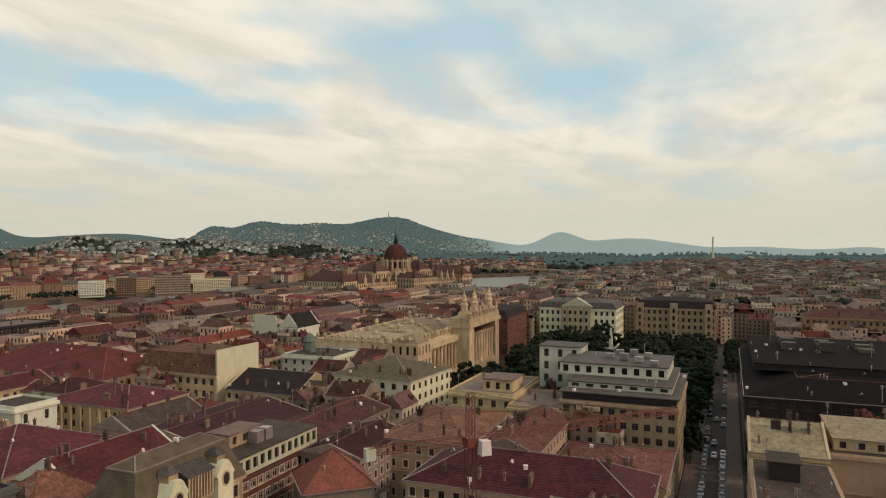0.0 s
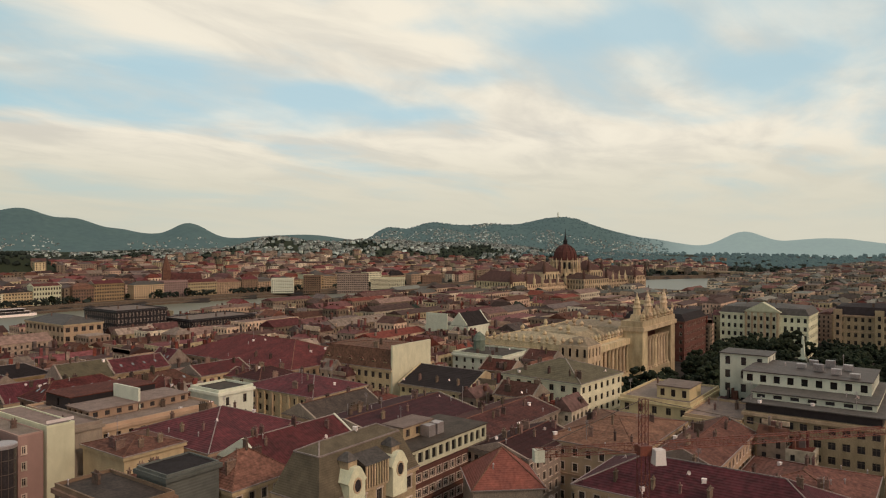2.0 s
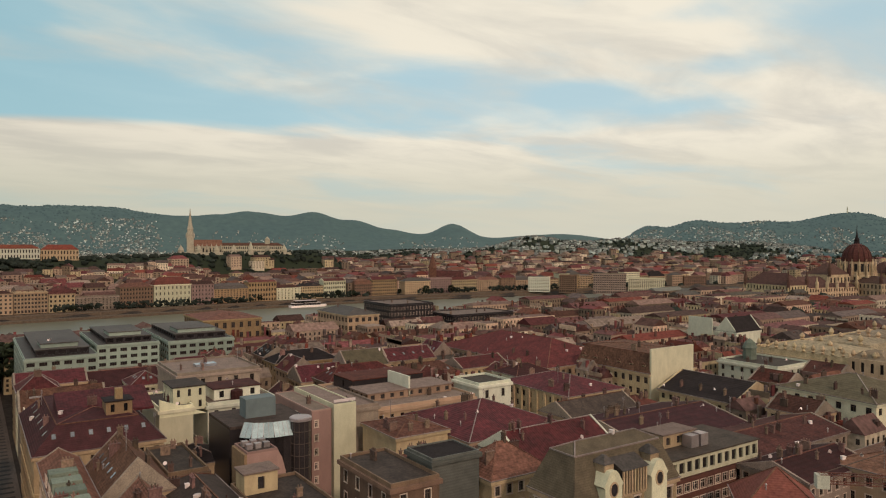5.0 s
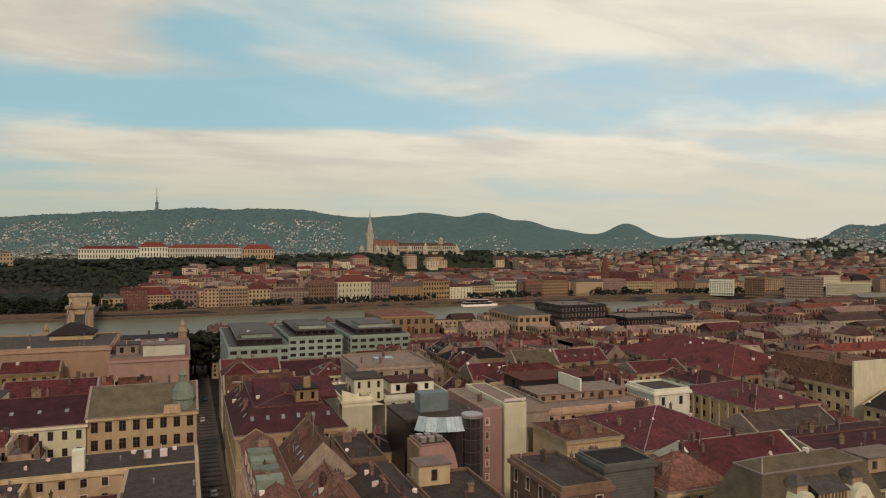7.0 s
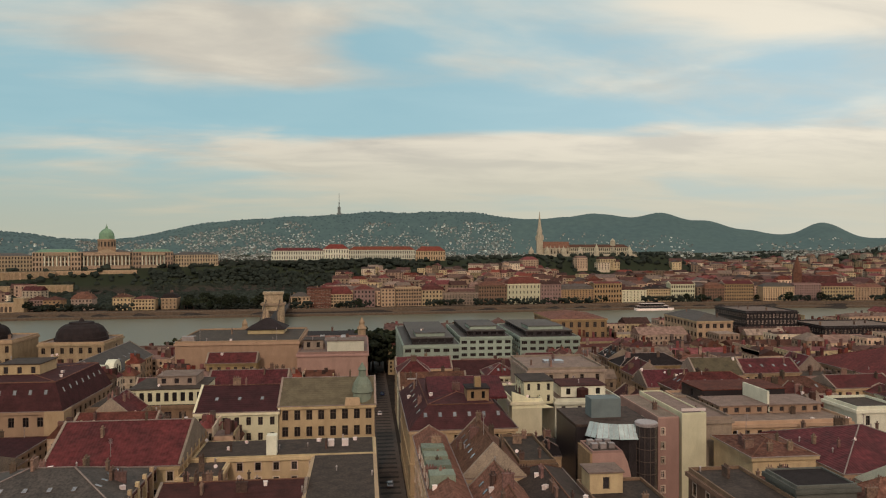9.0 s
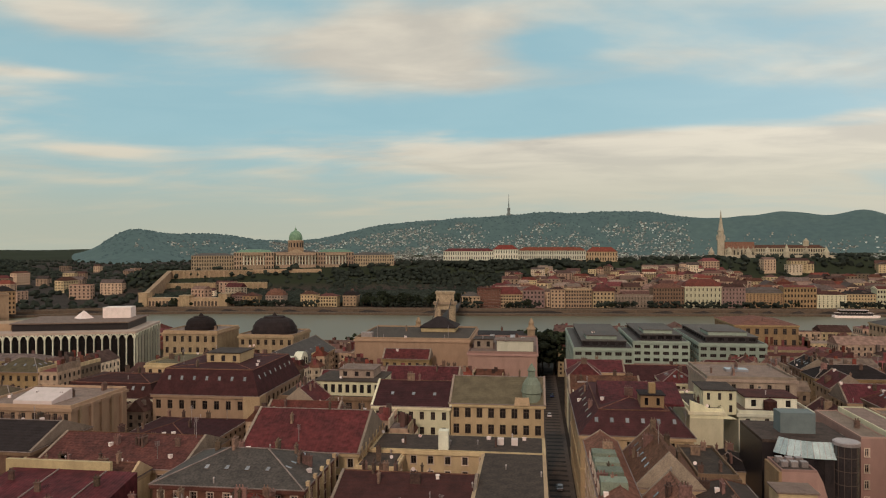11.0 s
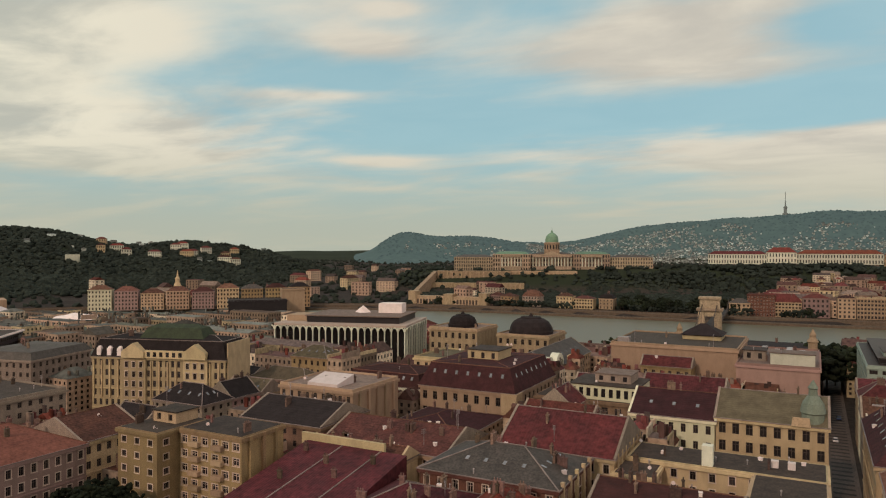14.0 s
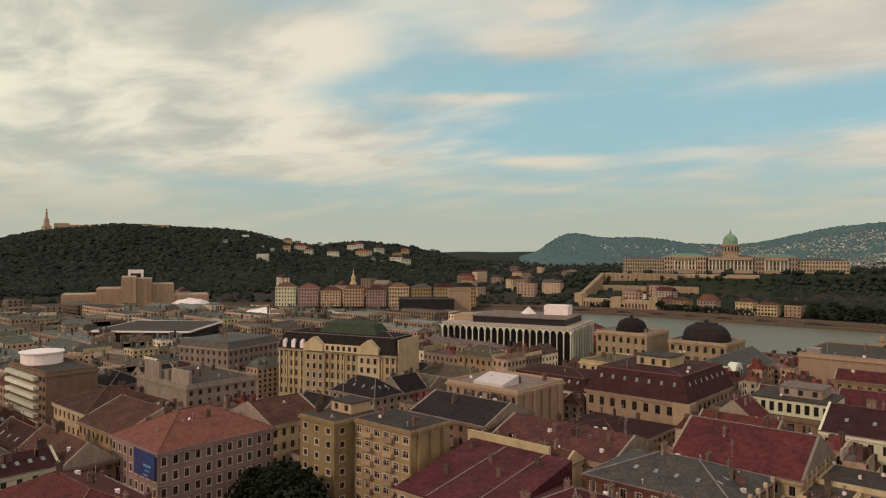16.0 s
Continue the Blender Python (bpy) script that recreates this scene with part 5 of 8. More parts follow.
r = B("house with a broad blank beige wall", 185, -60, 215, -21.5, 21.5, "flat", 0, "beige", "flat", 5, chimneys=3, sides="", parapet=0.3)
attic(r, 188, -58, 21.8, 212, -23, 24.4, "yellow", 9, 1, "w", "sand")
# -- south: palace and apartment blocks


def grand_palace():
    r = B("sand-coloured grand palace with a dark mansard", -267, 198, -208, 218, 25.5, "mansard", 1.5, "yellow", "slate", 6, 2.7, 1.25, inset=2.6, steep=7, winh=0.62, style="hood", chimneys=3, sides="se", rot=17)
    for x in (-10, 17):
        s = Shape()
        s.add([(x - 5, -12, 25.5), (x + 5, -12, 25.5), (x + 5, -12, 28), (x, -12, 31.5), (x - 5, -12, 28), (x - 5, -7, 25.5), (x + 5, -7, 25.5), (x + 5, -7, 28), (x, -7, 31.5), (x - 5, -7, 28)],
              ((0, 1, 2, 3, 4), (9, 8, 7, 6, 5), (0, 5, 6, 1), (1, 6, 7, 2), (2, 7, 8, 3), (3, 8, 9, 4), (4, 9, 5, 0)))
        part("pediment_gable", s, WALL["yellow"], r, "pale pedimented gable")
        s = Shape()
        s.box(x - 5.2, -10.8, 0, x + 5.2, -10.05, 25.4)
        part("projecting_bay", s, WALL["yellow"], r)
        for j in range(5):
            for i in range(3):
                part("window", window_mesh(1.4, 2.2, FRAME_DARK, "hood"), None, r, at=pose(x - 3.2 + i * 3.2, -10.82, 6 + j * 3.9))
    for i in range(4):
        s = Shape()
        s.box(-27 + i * 4.6, -10.6, 26, -25.2 + i * 4.6, -7.5, 29)
        s.lathe([(0.95, 29), (0.7, 29.6), (0.1, 29.9)], 8, -26.1 + i * 4.6, -9.6)
        part("dormer", s, WHITE, r, "white round-headed dormer")
    s = Shape()
    s.box(29.6, -9, 0, 30.4, 10, 32, taper=0.1)
    part("party_wall", s, WALL["yellow"], r)
    for i in range(16):
        s = Shape()
        s.box(-29 + i * 3.7, -10.45, 9, -28.4 + i * 3.7, -10, 24)
        part("pilaster", s, WALL["cream"], r)
    part("central_roof", roof_shape("mansard", 35, 18, 27, 1.4, o=0, inset=5.5, steep=10.0), ROOF["copper_dark"], r, "dark green mansard dome", at=pose(3.5, 0, 0))
    s = Shape()
    s.box(-5, -11.2, 25.5, 12, -10, 28.6)
    bal = part("attic_loggia", s, WALL["yellow"], r)
    for i in range(6):
        s = Shape()
        s.box(-4 + i * 2.8, -11.26, 26.1, -2.6 + i * 2.8, -11.1, 28.0)
        part("loggia_opening", s, GLASS, bal)


grand_palace()


def balcony_block():
    r = B("tan brick apartment block with balconies", -137, 122.5, -117, 137, 26, "flat", 0, "ochre", "flat", 7, 3.3, 1.9, chimneys=2, sides="s", frame=FRAME, winh=0.5, belts=False, parapet=0.2)
    for j in range(6):
        for x in (-131.5, -124):
            box_part(r, "balcony", x - 1.6, 121.3, 4.9 + j * 3.5, x + 1.6, 122.5, 6.0 + j * 3.5, WALL["beige"])
    r = B("tan brick corner wing of the apartment block", -151, 116, -137.3, 132, 26, "flat", 0, "ochre", "flat", 7, 4.6, 1.5, chimneys=2, sides="es", winh=0.4, belts=False, parapet=0.2)
    ribs(r, 1, -117, 123, 136, 26, 3, "ochre")
    attic(r, -148, 124, 26.3, -140, 131, 29, "cream", 2, 1, "s", "flat", "penthouse")


balcony_block()
r = B("mauve-grey tenement with a faded terracotta hipped roof", -188, 83, -163, 116, 20.5, "hip", 6.5, "mauve", "terracotta", 5, 3.1, 1.25, chimneys=3, sides="se")
box_part(r, "billboard", -174, 82.3, 13.8, -163.4, 82.9, 20, material("blue_billboard", (0.03, 0.08, 0.22), (0.05, 0.03, 0.10), scale=0.35, dirt=0.5), "dark blue abstract billboard")
for i, (x0, x1, z0, z1) in enumerate(((-168.8, -165.2, 16.4, 17.0), (-168.4, -165.8, 15.3, 15.8), (-169, -166.6, 14.2, 14.6))):
    box_part(r, "billboard_stripe", x0, 82.2, z0, x1, 82.29, z1, material("blue_stripe", (0.12, 0.3, 0.55), (0.10, 0.25, 0.5)))
B("cream arcaded tenement with a brown roof", -187, 116.3, -164.4, 134, 20.5, "gable", 5, "cream", "brown", 5, 3.0, 1.3, chimneys=2, sides="e", axis="y")
B("yellow-grey tenement with a brown roof", -214, 85, -188.5, 110, 19.5, "gable", 5.5, "ochre", "brown", 5, 2.8, 1.2, chimneys=2, sides="s", axis="x")
B("cream tenement with a weathered brown roof", -238, 87, -214.5, 112, 21, "hip", 5, "cream", "brown", 5, chimneys=3, sides="se")


def banded_block():
    r = B("modern block with white balcony bands", -290, 91, -256, 108, 27, "flat", 0, "brown", "flat", 8, 3.2, 2.4, chimneys=2, sides="s", winh=0.5, belts=False)
    for j in range(8):
        box_part(r, "balcony_band", -290, 89.2, 2.2 + j * 3.15, -262, 91, 3.5 + j * 3.15, WALL["white"], "white balcony parapet")
    lathe_part(r, "round_penthouse", -282, 99, [(7, 27), (7, 31), (7.6, 31.2), (7.6, 31.6), (0.3, 32.6)], WHITE, 18, "round white penthouse")


banded_block()
r = B("low maroon-roofed tenement beside the trees", -112, 113, -84, 140.8, 16.2, "flat", 0, "beige", "flat", 4, chimneys=0, sides="se", parapet=0.1)
s = Shape()
s.add([(-14.6, -14.4, 16.4), (14.4, -14.4, 16.4), (14.4, 13.9, 21.9), (-14.6, 13.9, 21.9), (-14.6, -14.4, 16.1), (14.4, -14.4, 16.1), (14.4, 13.9, 16.3), (-14.6, 13.9, 16.3)], ((0, 1, 2, 3), (4, 5, 1, 0), (1, 5, 6, 2), (2, 6, 7, 3), (3, 7, 4, 0)))
part("lean_to_roof", s, ROOF["maroon"], r, "maroon sheet roof leaning on the party wall")
for x, y in ((-8, -4), (-2, 5), (4, 0), (9, 8), (-11, 9)):
    part("chimney", chimney_mesh(1), None, r, at=pose(x, y, 16.4 + (y + 14.4) * 0.194))
for x in (-5, 6):
    s = Shape()
    s.beam((x, -14.2, 16.5), (x + 1.5, 13.7, 22.0), 0.12)
    part("standing_seam", s, RIDGE, r)
B("maroon-roofed low tenement with tall chimneys", -83.5, 110, -62, 136.5, 17.5, "hip", 5.0, "beige", "maroon", 5, chimneys=6, sides="se", axis="x")
B("orange-tiled low tenement with tall chimneys", -61.5, 112, -46.5, 136.5, 18.0, "hip", 5, "brick", "orange", 5, chimneys=6, sides="se")
r = B("old house with a tall yellow party wall", -114, 142, -87, 151.8, 19, "gable", 3, "yellow", "brown", 5, chimneys=3, sides="", axis="x")
box_part(r, "yellow_party_wall", -114.5, 141.1, 0, -90, 141.95, 23.6, WALL["yellow"])
r = B("courtyard house with a white roof canopy", -156, 181, -127, 208, 25, "flat", 0, "beige", "gravel", 6, chimneys=5, sides="s")
s = Shape()
a = local(r, -147, 184)
s.add([(a[0], a[1], 26.2), (a[0] + 12, a[1], 26.2), (a[0] + 12, a[1] + 9, 28.2), (a[0], a[1] + 9, 28.2), (a[0], a[1], 25.2), (a[0] + 12, a[1], 25.2), (a[0] + 12, a[1] + 9, 25.2), (a[0], a[1] + 9, 25.2)], ((0, 1, 2, 3), (0, 4, 5, 1), (1, 5, 6, 2), (2, 6, 7, 3), (3, 7, 4, 0)))
part("roof_canopy", s, WHITE, r, "white sheeted roof canopy")
ribs(r, 1, -127, 182, 207, 25, 5, "beige")
B("dark-roofed weathered tenement with sooty walls", -146, 153, -118, 176, 21.5, "gable", 4.5, "brown", "slate", 6, chimneys=5, sides="s", axis="x")
B("grey mansarded corner tenement", -320, 174, -289, 208, 23.5, "mansard", 1.0, "grey", "grey", 6, chimneys=4, inset=2, steep=3, sides="se", rot=14)
r = B("ruinous tenement with bare plaster walls", -260, 124, -224, 152, 22, "flat", 0, "grey", "flat", 6, chimneys=6, sides="e")
for x0, x1, z in ((-258, -247, 28), (-243, -240, 26), (-238, -226, 27)):
    box_part(r, "bare_wall", x0, 126, 22, x1, 127, z, WALL["grey"])
B("tenement with a wide wine-red roof", -118, 180, -90, 214, 15, "hip", 3.5, "beige", "wine", 5, chimneys=6)
B("brown-roofed courtyard tenement with low wings", -116, 152, -80, 177, 19, "gable", 4.5, "beige", "brown", 5, chimneys=6, axis="x")
B("low red-tiled house beside the square", -165, 42, -122, 70, 18, "hip", 7, "beige", "red", 4, chimneys=5, sides="se")
# -- farther single blocks
B("dark modern slab with a beige tower end", -450, 452, -402, 478, 25, "flat", 0, "black", "flat", 6, sides="", chimneys=0, rot=45, name="office_building")
B("beige windowless tower block by the river", -424, 488, -404, 506, 33, "flat", 0, "beige", "flat", 6, sides="", chimneys=0, rot=45, name="office_building")
r = B("broad flat glass-fronted market hall", -480, 200, -420, 262, 17.5, "flat", 0, "black", "flat", 4, 3, 2.2, sides="se", chimneys=0, rot=40, name="office_building", parapet=0.3, joined=True)
part("white_fascia", (lambda q: (ring_band(q, -30, -31, 30, 31, 16.8, 17.9, 0.7), q)[1])(Shape()), WHITE, r)
B("columned grey office palace at the river", 194, 395, 216, 440, 25, "hip", 4, "stone", "grey", 5, 4.5, 2.4, chimneys=2, sides="sw")
B("black modernist ministry block near the river", 234, 412, 268, 450, 28, "flat", 0, "black", "gravel", 7, 2.4, 1.3, chimneys=3, sides="sw", winh=0.6, frame=FRAME, name="office_building")
B("black modernist ministry wing near the river", 269, 388, 320, 420, 21, "flat", 0, "black", "gravel", 5, 2.4, 1.3, chimneys=3, sides="sw", winh=0.6, frame=FRAME, name="office_building")
B("tan stone academy with a flat attic", 115, 425, 150, 470, 24, "hip", 3, "ochre", "tan", 4, 5, 2.2, chimneys=2, sides="sw")
r = B("pale square palace with a pedimented centre", 482, 70, 520, 122, 26, "mansard", 2, "ivory", "grey", 5, 3.6, 1.7, chimneys=4, sides="ws", style="hood")
box_part(r, "pedimented_bay", 480.4, 86, 0, 482.1, 106, 27.5, WALL["ivory"])
s = Shape()
a = local(r, 479.8, 85)
b = local(r, 486, 107)
s.add([(a[0], a[1], 27.5), (a[0], b[1], 27.5), (a[0], (a[1] + b[1]) / 2, 33.5), (b[0], a[1], 27.5), (b[0], b[1], 27.5), (b[0], (a[1] + b[1]) / 2, 33.5)],
      ((0, 2, 1), (3, 4, 5), (0, 3, 5, 2), (1, 2, 5, 4), (0, 1, 4, 3)))
part("pediment", s, WALL["ivory"], r)
for k in range(6):
    for z in (7, 12, 17, 22) if k < 5 else ():
        box_part(r, "window", 480.3, 88.6 + k * 3.7, z, 480.45, 90.0 + k * 3.7, z + 2.6, GLASS)
    box_part(r, "pilaster", 479.9, 86.6 + k * 3.7, 6, 480.4, 87.9 + k * 3.7, 27, WALL["stone"])
r = B("honey-coloured corner palace with dark mansard", 520, 8, 556, 62, 25, "mansard", 2, "stone", "slate", 5, 3.8, 1.7, chimneys=4, sides="w", inset=3, steep=5, style="hood")
for y in (10, 33, 56):
    box_part(r, "projecting_bay", 518.6, y, 0, 520, y + 5, 28.5, WALL["stone"])
    for z in (7, 12, 17, 22):
        box_part(r, "window", 518.5, y + 1.7, z, 518.65, y + 3.3, z + 2.8, GLASS)
B("dark stone palace beside the exchange", 425, 128, 470, 165, 24, "mansard", 2, "brick", "slate", 5, 4.2, 1.8, chimneys=4, sides="ws", inset=3, steep=4)
B("long yellow tenement row beyond the bank", 500, -100, 530, -45, 24, "hip", 5, "ochre", "brown", 5, 3.4, 1.5, chimneys=6, sides="w")
# ---- landmarks ----
def gothic_parliament():
    W = WALL["honey"]
    root = thing("parliament", "pale Gothic parliament with a maroon dome and spires", "parliament", pose(833, 403, 0, 0, 0, -11))
    box_block(root, "wing", -128, -22, 0, -26, 18, 23, W, 26, 4, "se", 1.6)
    box_block(root, "wing", 26, -22, 0, 128, 18, 23, W, 26, 4, "sw", 1.6)
    for x in (-128, 128):
        box_block(root, "pavilion", x - 14, -32, 0, x + 14, 26, 27, W, 7, 4, "sw", 1.6)
        part("pavilion_roof", roof_shape("hip", 28, 58, 27, 12, o=0.3), ROOF["gothic"], root, at=pose(x, -3, 0))
    box_block(root, "centre", -26, -48, 0, 26, 44, 27, W, 12, 4, "sw", 1.8)
    for x0, x1 in ((-114, -26), (26, 114)):
        part("wing_roof", roof_shape("hip", x1 - x0, 40, 23, 11, o=0.4), ROOF["gothic"], root, at=pose((x0 + x1) / 2, -2, 0))
    part("centre_roof", roof_shape("hip", 50, 92, 27, 7, o=0.4), ROOF["gothic"], root, at=pose(0, -2, 0))
    for x in (-46, 46):
        box_block(root, "hall", x - 16, -15, 20, x + 16, 15, 36, W, 6, 1, "s", 2.4)
        part("hall_roof", roof_shape("hip", 32, 30, 36, 13, o=0.3), ROOF["gothic"], root, at=pose(x, 0, 0))
    s = Shape()
    s.lathe([(18.5, 24), (18.5, 34), (16.6, 35), (15.6, 49), (16.3, 49.5)], 16)
    drum = part("drum", s, W, root)
    s = Shape()
    for i in range(16):
        a = 6.2832 * (i + 0.5) / 16
        for r, z0, z1, w in ((18.55, 27, 32.5, 1.6), (16.05, 38, 47, 1.5)):
            c, n = Vector((math.cos(a), math.sin(a), 0)), Vector((-math.sin(a), math.cos(a), 0))
            q = [c * r + n * w, c * r - n * w]
            s.quad(q[1] + Vector((0, 0, z0)), q[0] + Vector((0, 0, z0)), q[0] + Vector((0, 0, z1)), q[1] + Vector((0, 0, z1)))
    tagged(part("dome_glazing", s, GLASS, drum), kind="stuff")
    fin = Shape()
    fin.box(16.0, -0.75, 24, 19.6, 0.75, 45, taper=0.2)
    fin.lathe([(1.0, 45), (0.9, 48), (0.1, 52.5)], 6, 18.6, 0)
    fin = fin.mesh("buttress", [W])
    for i in range(16):
        part("buttress", fin, None, drum, at=pose(0, 0, 0, 0, 0, 22.5 * i))
    s = Shape()
    s.lathe([(14.6, 49.5), (14.7, 54), (13.5, 59.5), (10.6, 64.5), (6.5, 68), (3.0, 69.6)], 16)
    dome = part("dome", s, ROOF["dome"], root, "ribbed maroon dome")
    for i in range(16):
        a = 6.2832 * i / 16
        r = Shape()
        pts = [(14.8, 49.5), (14.9, 54), (13.7, 59.5), (10.8, 64.5), (6.6, 68.2)]
        for (r0, z0), (r1, z1) in zip(pts, pts[1:]):
            r.beam((r0 * math.cos(a), r0 * math.sin(a), z0), (r1 * math.cos(a), r1 * math.sin(a), z1), 0.3)
        part("rib", r, ROOF["brown"], dome)
    s = Shape()
    s.lathe([(3.0, 69.4), (2.5, 73), (3.0, 73.4), (1.3, 77), (0.5, 83), (0.12, 91)], 8)
    part("spire", s, ROOF["slate"], root, "dark pointed spire")
    pin = Shape()
    pin.lathe([(1.6, 0), (1.6, 6), (2.0, 6.3), (0.9, 9), (0.15, 14)], 6)
    pin = pin.mesh("pinnacle", [W])
    dark = Shape()
    dark.lathe([(1.9, 0), (1.8, 7), (2.3, 7.3), (1.1, 11), (0.12, 19)], 6)
    dark = dark.mesh("turret", [ROOF["gothic"]])
    for x in range(-120, 121, 15):
        if abs(x) > 28:
            part("pinnacle", pin, None, root, at=pose(x, -22.5, 21))
    for sx in (-1, 1):
        for y in (-31, 24):
            for dx in (-13, 13):
                part("turret", dark, None, root, at=pose(sx * 128 + dx, y, 25))
        for y in (-46, 42):
            part("turret", dark, None, root, at=pose(sx * 24, y, 25))
        for dx in (-15, 15):
            part("turret", dark, None, root, at=pose(sx * 46 + dx, -14, 34))
    for i in range(12):
        a = 6.2832 * (i + 0.25) / 12
        part("pinnacle", pin, None, root, at=pose(19.5 * math.cos(a), 19.5 * math.sin(a), 26))
    RECTS.append((690, 320, 980, 490))


def exchange_palace():
    W = WALL["honey"]
    x0, x1, y0, y1 = 289, 398, 128, 184
    RECTS.append((x0 - 2, 112, x1 + 2, y1 + 2))
    root = thing("exchange_palace", "ornate honey-coloured palace with a giant columned portico", "palace", pose(0, 0, 0))
    box_block(root, "body", x0, y0 + 4, 0, x1, y1, 22, W, 14, 4, "ws", 1.8)
    for z, o in ((22, 1.0), (12, 0.5), (5.5, 0.4)):
        s = Shape()
        ring_band(s, x0, y0 + 4, x1, y1, z - 1.2, z, o)
        part("cornice", s, W, root)
    s = Shape()
    ring_band(s, x0 + 0.6, y0 + 4.6, x1 - 0.6, y1 - 0.6, 22, 24.6, 0.5)
    part("balustrade", s, W, root)
    for bx, by, w, d in ((x0 + 17, 162, 30, 40), (x0 + 50, 165, 34, 34), (x1 - 22, 160, 40, 44)):
        part("roof", roof_shape("mansard", w, d, 22, 2.0, o=0, inset=4, steep=3.5), ROOF["sand"], root, "weathered sandy metal roof", at=pose(bx, by, 0))
    # corner pavilion and colonnade towards the square
    box_block(root, "pavilion", x0 - 1.5, y0, 0, x0 + 13, y0 + 14, 25, W, 4, 4, "sw", 1.3)
    part("pavilion_roof", roof_shape("mansard", 13, 13, 25, 1, o=0.2, inset=3.0, steep=2.6), ROOF["sand"], root, at=pose(x0 + 5.7, y0 + 7, 0))
    col = Shape()
    col.lathe([(1.25, 0), (1.25, 0.8), (0.95, 1.2), (0.8, 12.5), (1.2, 13.6), (1.3, 14.2)], 10)
    col = col.mesh("column", [W])
    for i in range(8):
        part("column", col, None, root, at=pose(x0 + 17 + i * 4.6, y0 + 2, 6.5))
    s = Shape()
    s.box(x0 + 13, y0 + 0.5, 0, x0 + 54, y0 + 4, 6.5)
    part("plinth", s, W, root)
    s = Shape()
    s.box(x0 + 13, y0 + 0.3, 20.7, x0 + 54, y0 + 4, 23.6)
    part("entablature", s, W, root)
    # the great portico
    px0, px1, py = 338, 388, 122
    for a, b in ((px0, px0 + 7), (px1 - 7, px1)):
        s = Shape()
        s.box(a, py, 0, b, y0 + 4, 27)
        part("pier", s, W, root)
    # dark brick colour paints the shade inside the portico recess
    s = Shape()
    s.box(px0 + 7, y0 + 2.5, 0, px1 - 7, y0 + 3.9, 27)
    part("portico_wall", s, WALL["brick"], root)
    for i in range(8):
        part("column", col, None, root, at=Matrix.Translation((px0 + 9.5 + i * 4.4, py + 1.6, 7)) @ Matrix.Diagonal((1.1, 1.1, 1.15, 1)))
    s = Shape()
    s.box(px0 + 7, py + 0.3, 0, px1 - 7, y0 + 2.5, 7)
    part("plinth", s, W, root)
    s = Shape()
    s.box(px0 - 0.8, py - 0.8, 27, px1 + 0.8, y0 + 6, 29.2)
    part("entablature", s, W, root)
    s = Shape()
    s.box(px0, py, 29.2, px1, y0 + 5, 32)
    part("attic", s, W, root)
    for tx in (px0 + 4.5, px0 + 20, px1 - 5):
        s = Shape()
        s.box(tx - 3, py + 1.5, 32, tx + 3, py + 7.5, 35, taper=0.8)
        s.lathe([(2.1, 35), (1.8, 38), (2.4, 38.3), (1.5, 39.6), (1.8, 40.8), (1.1, 42.2), (1.3, 42.8), (0.5, 44), (0.15, 46)], 8, tx, py + 4.5)
        part("tower", s, W, root)
    urn = Shape()
    urn.lathe([(0.5, 0), (0.9, 0.6), (0.4, 1.0), (1.0, 2.0), (0.7, 2.8), (0.1, 3.6)], 8)
    urn = urn.mesh("urn", [W])
    for i in range(9):
        part("urn", urn, None, root, at=pose(px0 + 3 + i * 5.4, py + 0.6, 32))
    for i in range(16):
        part("urn", urn, None, root, at=Matrix.Translation((px0 + 1 + i * 3.2, py + 1.2 + (i % 3) * 2.2, 32)) @ Matrix.Diagonal((0.8, 0.8, 1.0 + 0.25 * (i % 4), 1)))
    for i in range(18):
        part("urn", urn, None, root, at=Matrix.Translation((x0 + 8 + i * 5.4, y0 + 22 + (i * 7) % 30, 25.3)) @ Matrix.Diagonal((1.3, 1.3, 0.7 + 0.3 * (i % 3), 1)))
    for i in range(14):
        part("urn", urn, None, root, at=pose(x0 + 1 + i * 3.9, y0 + 4.4, 24.6))
    for i in range(13):
        part("urn", urn, None, root, at=pose(x0 + 0.2, y0 + 5 + i * 4, 24.6))


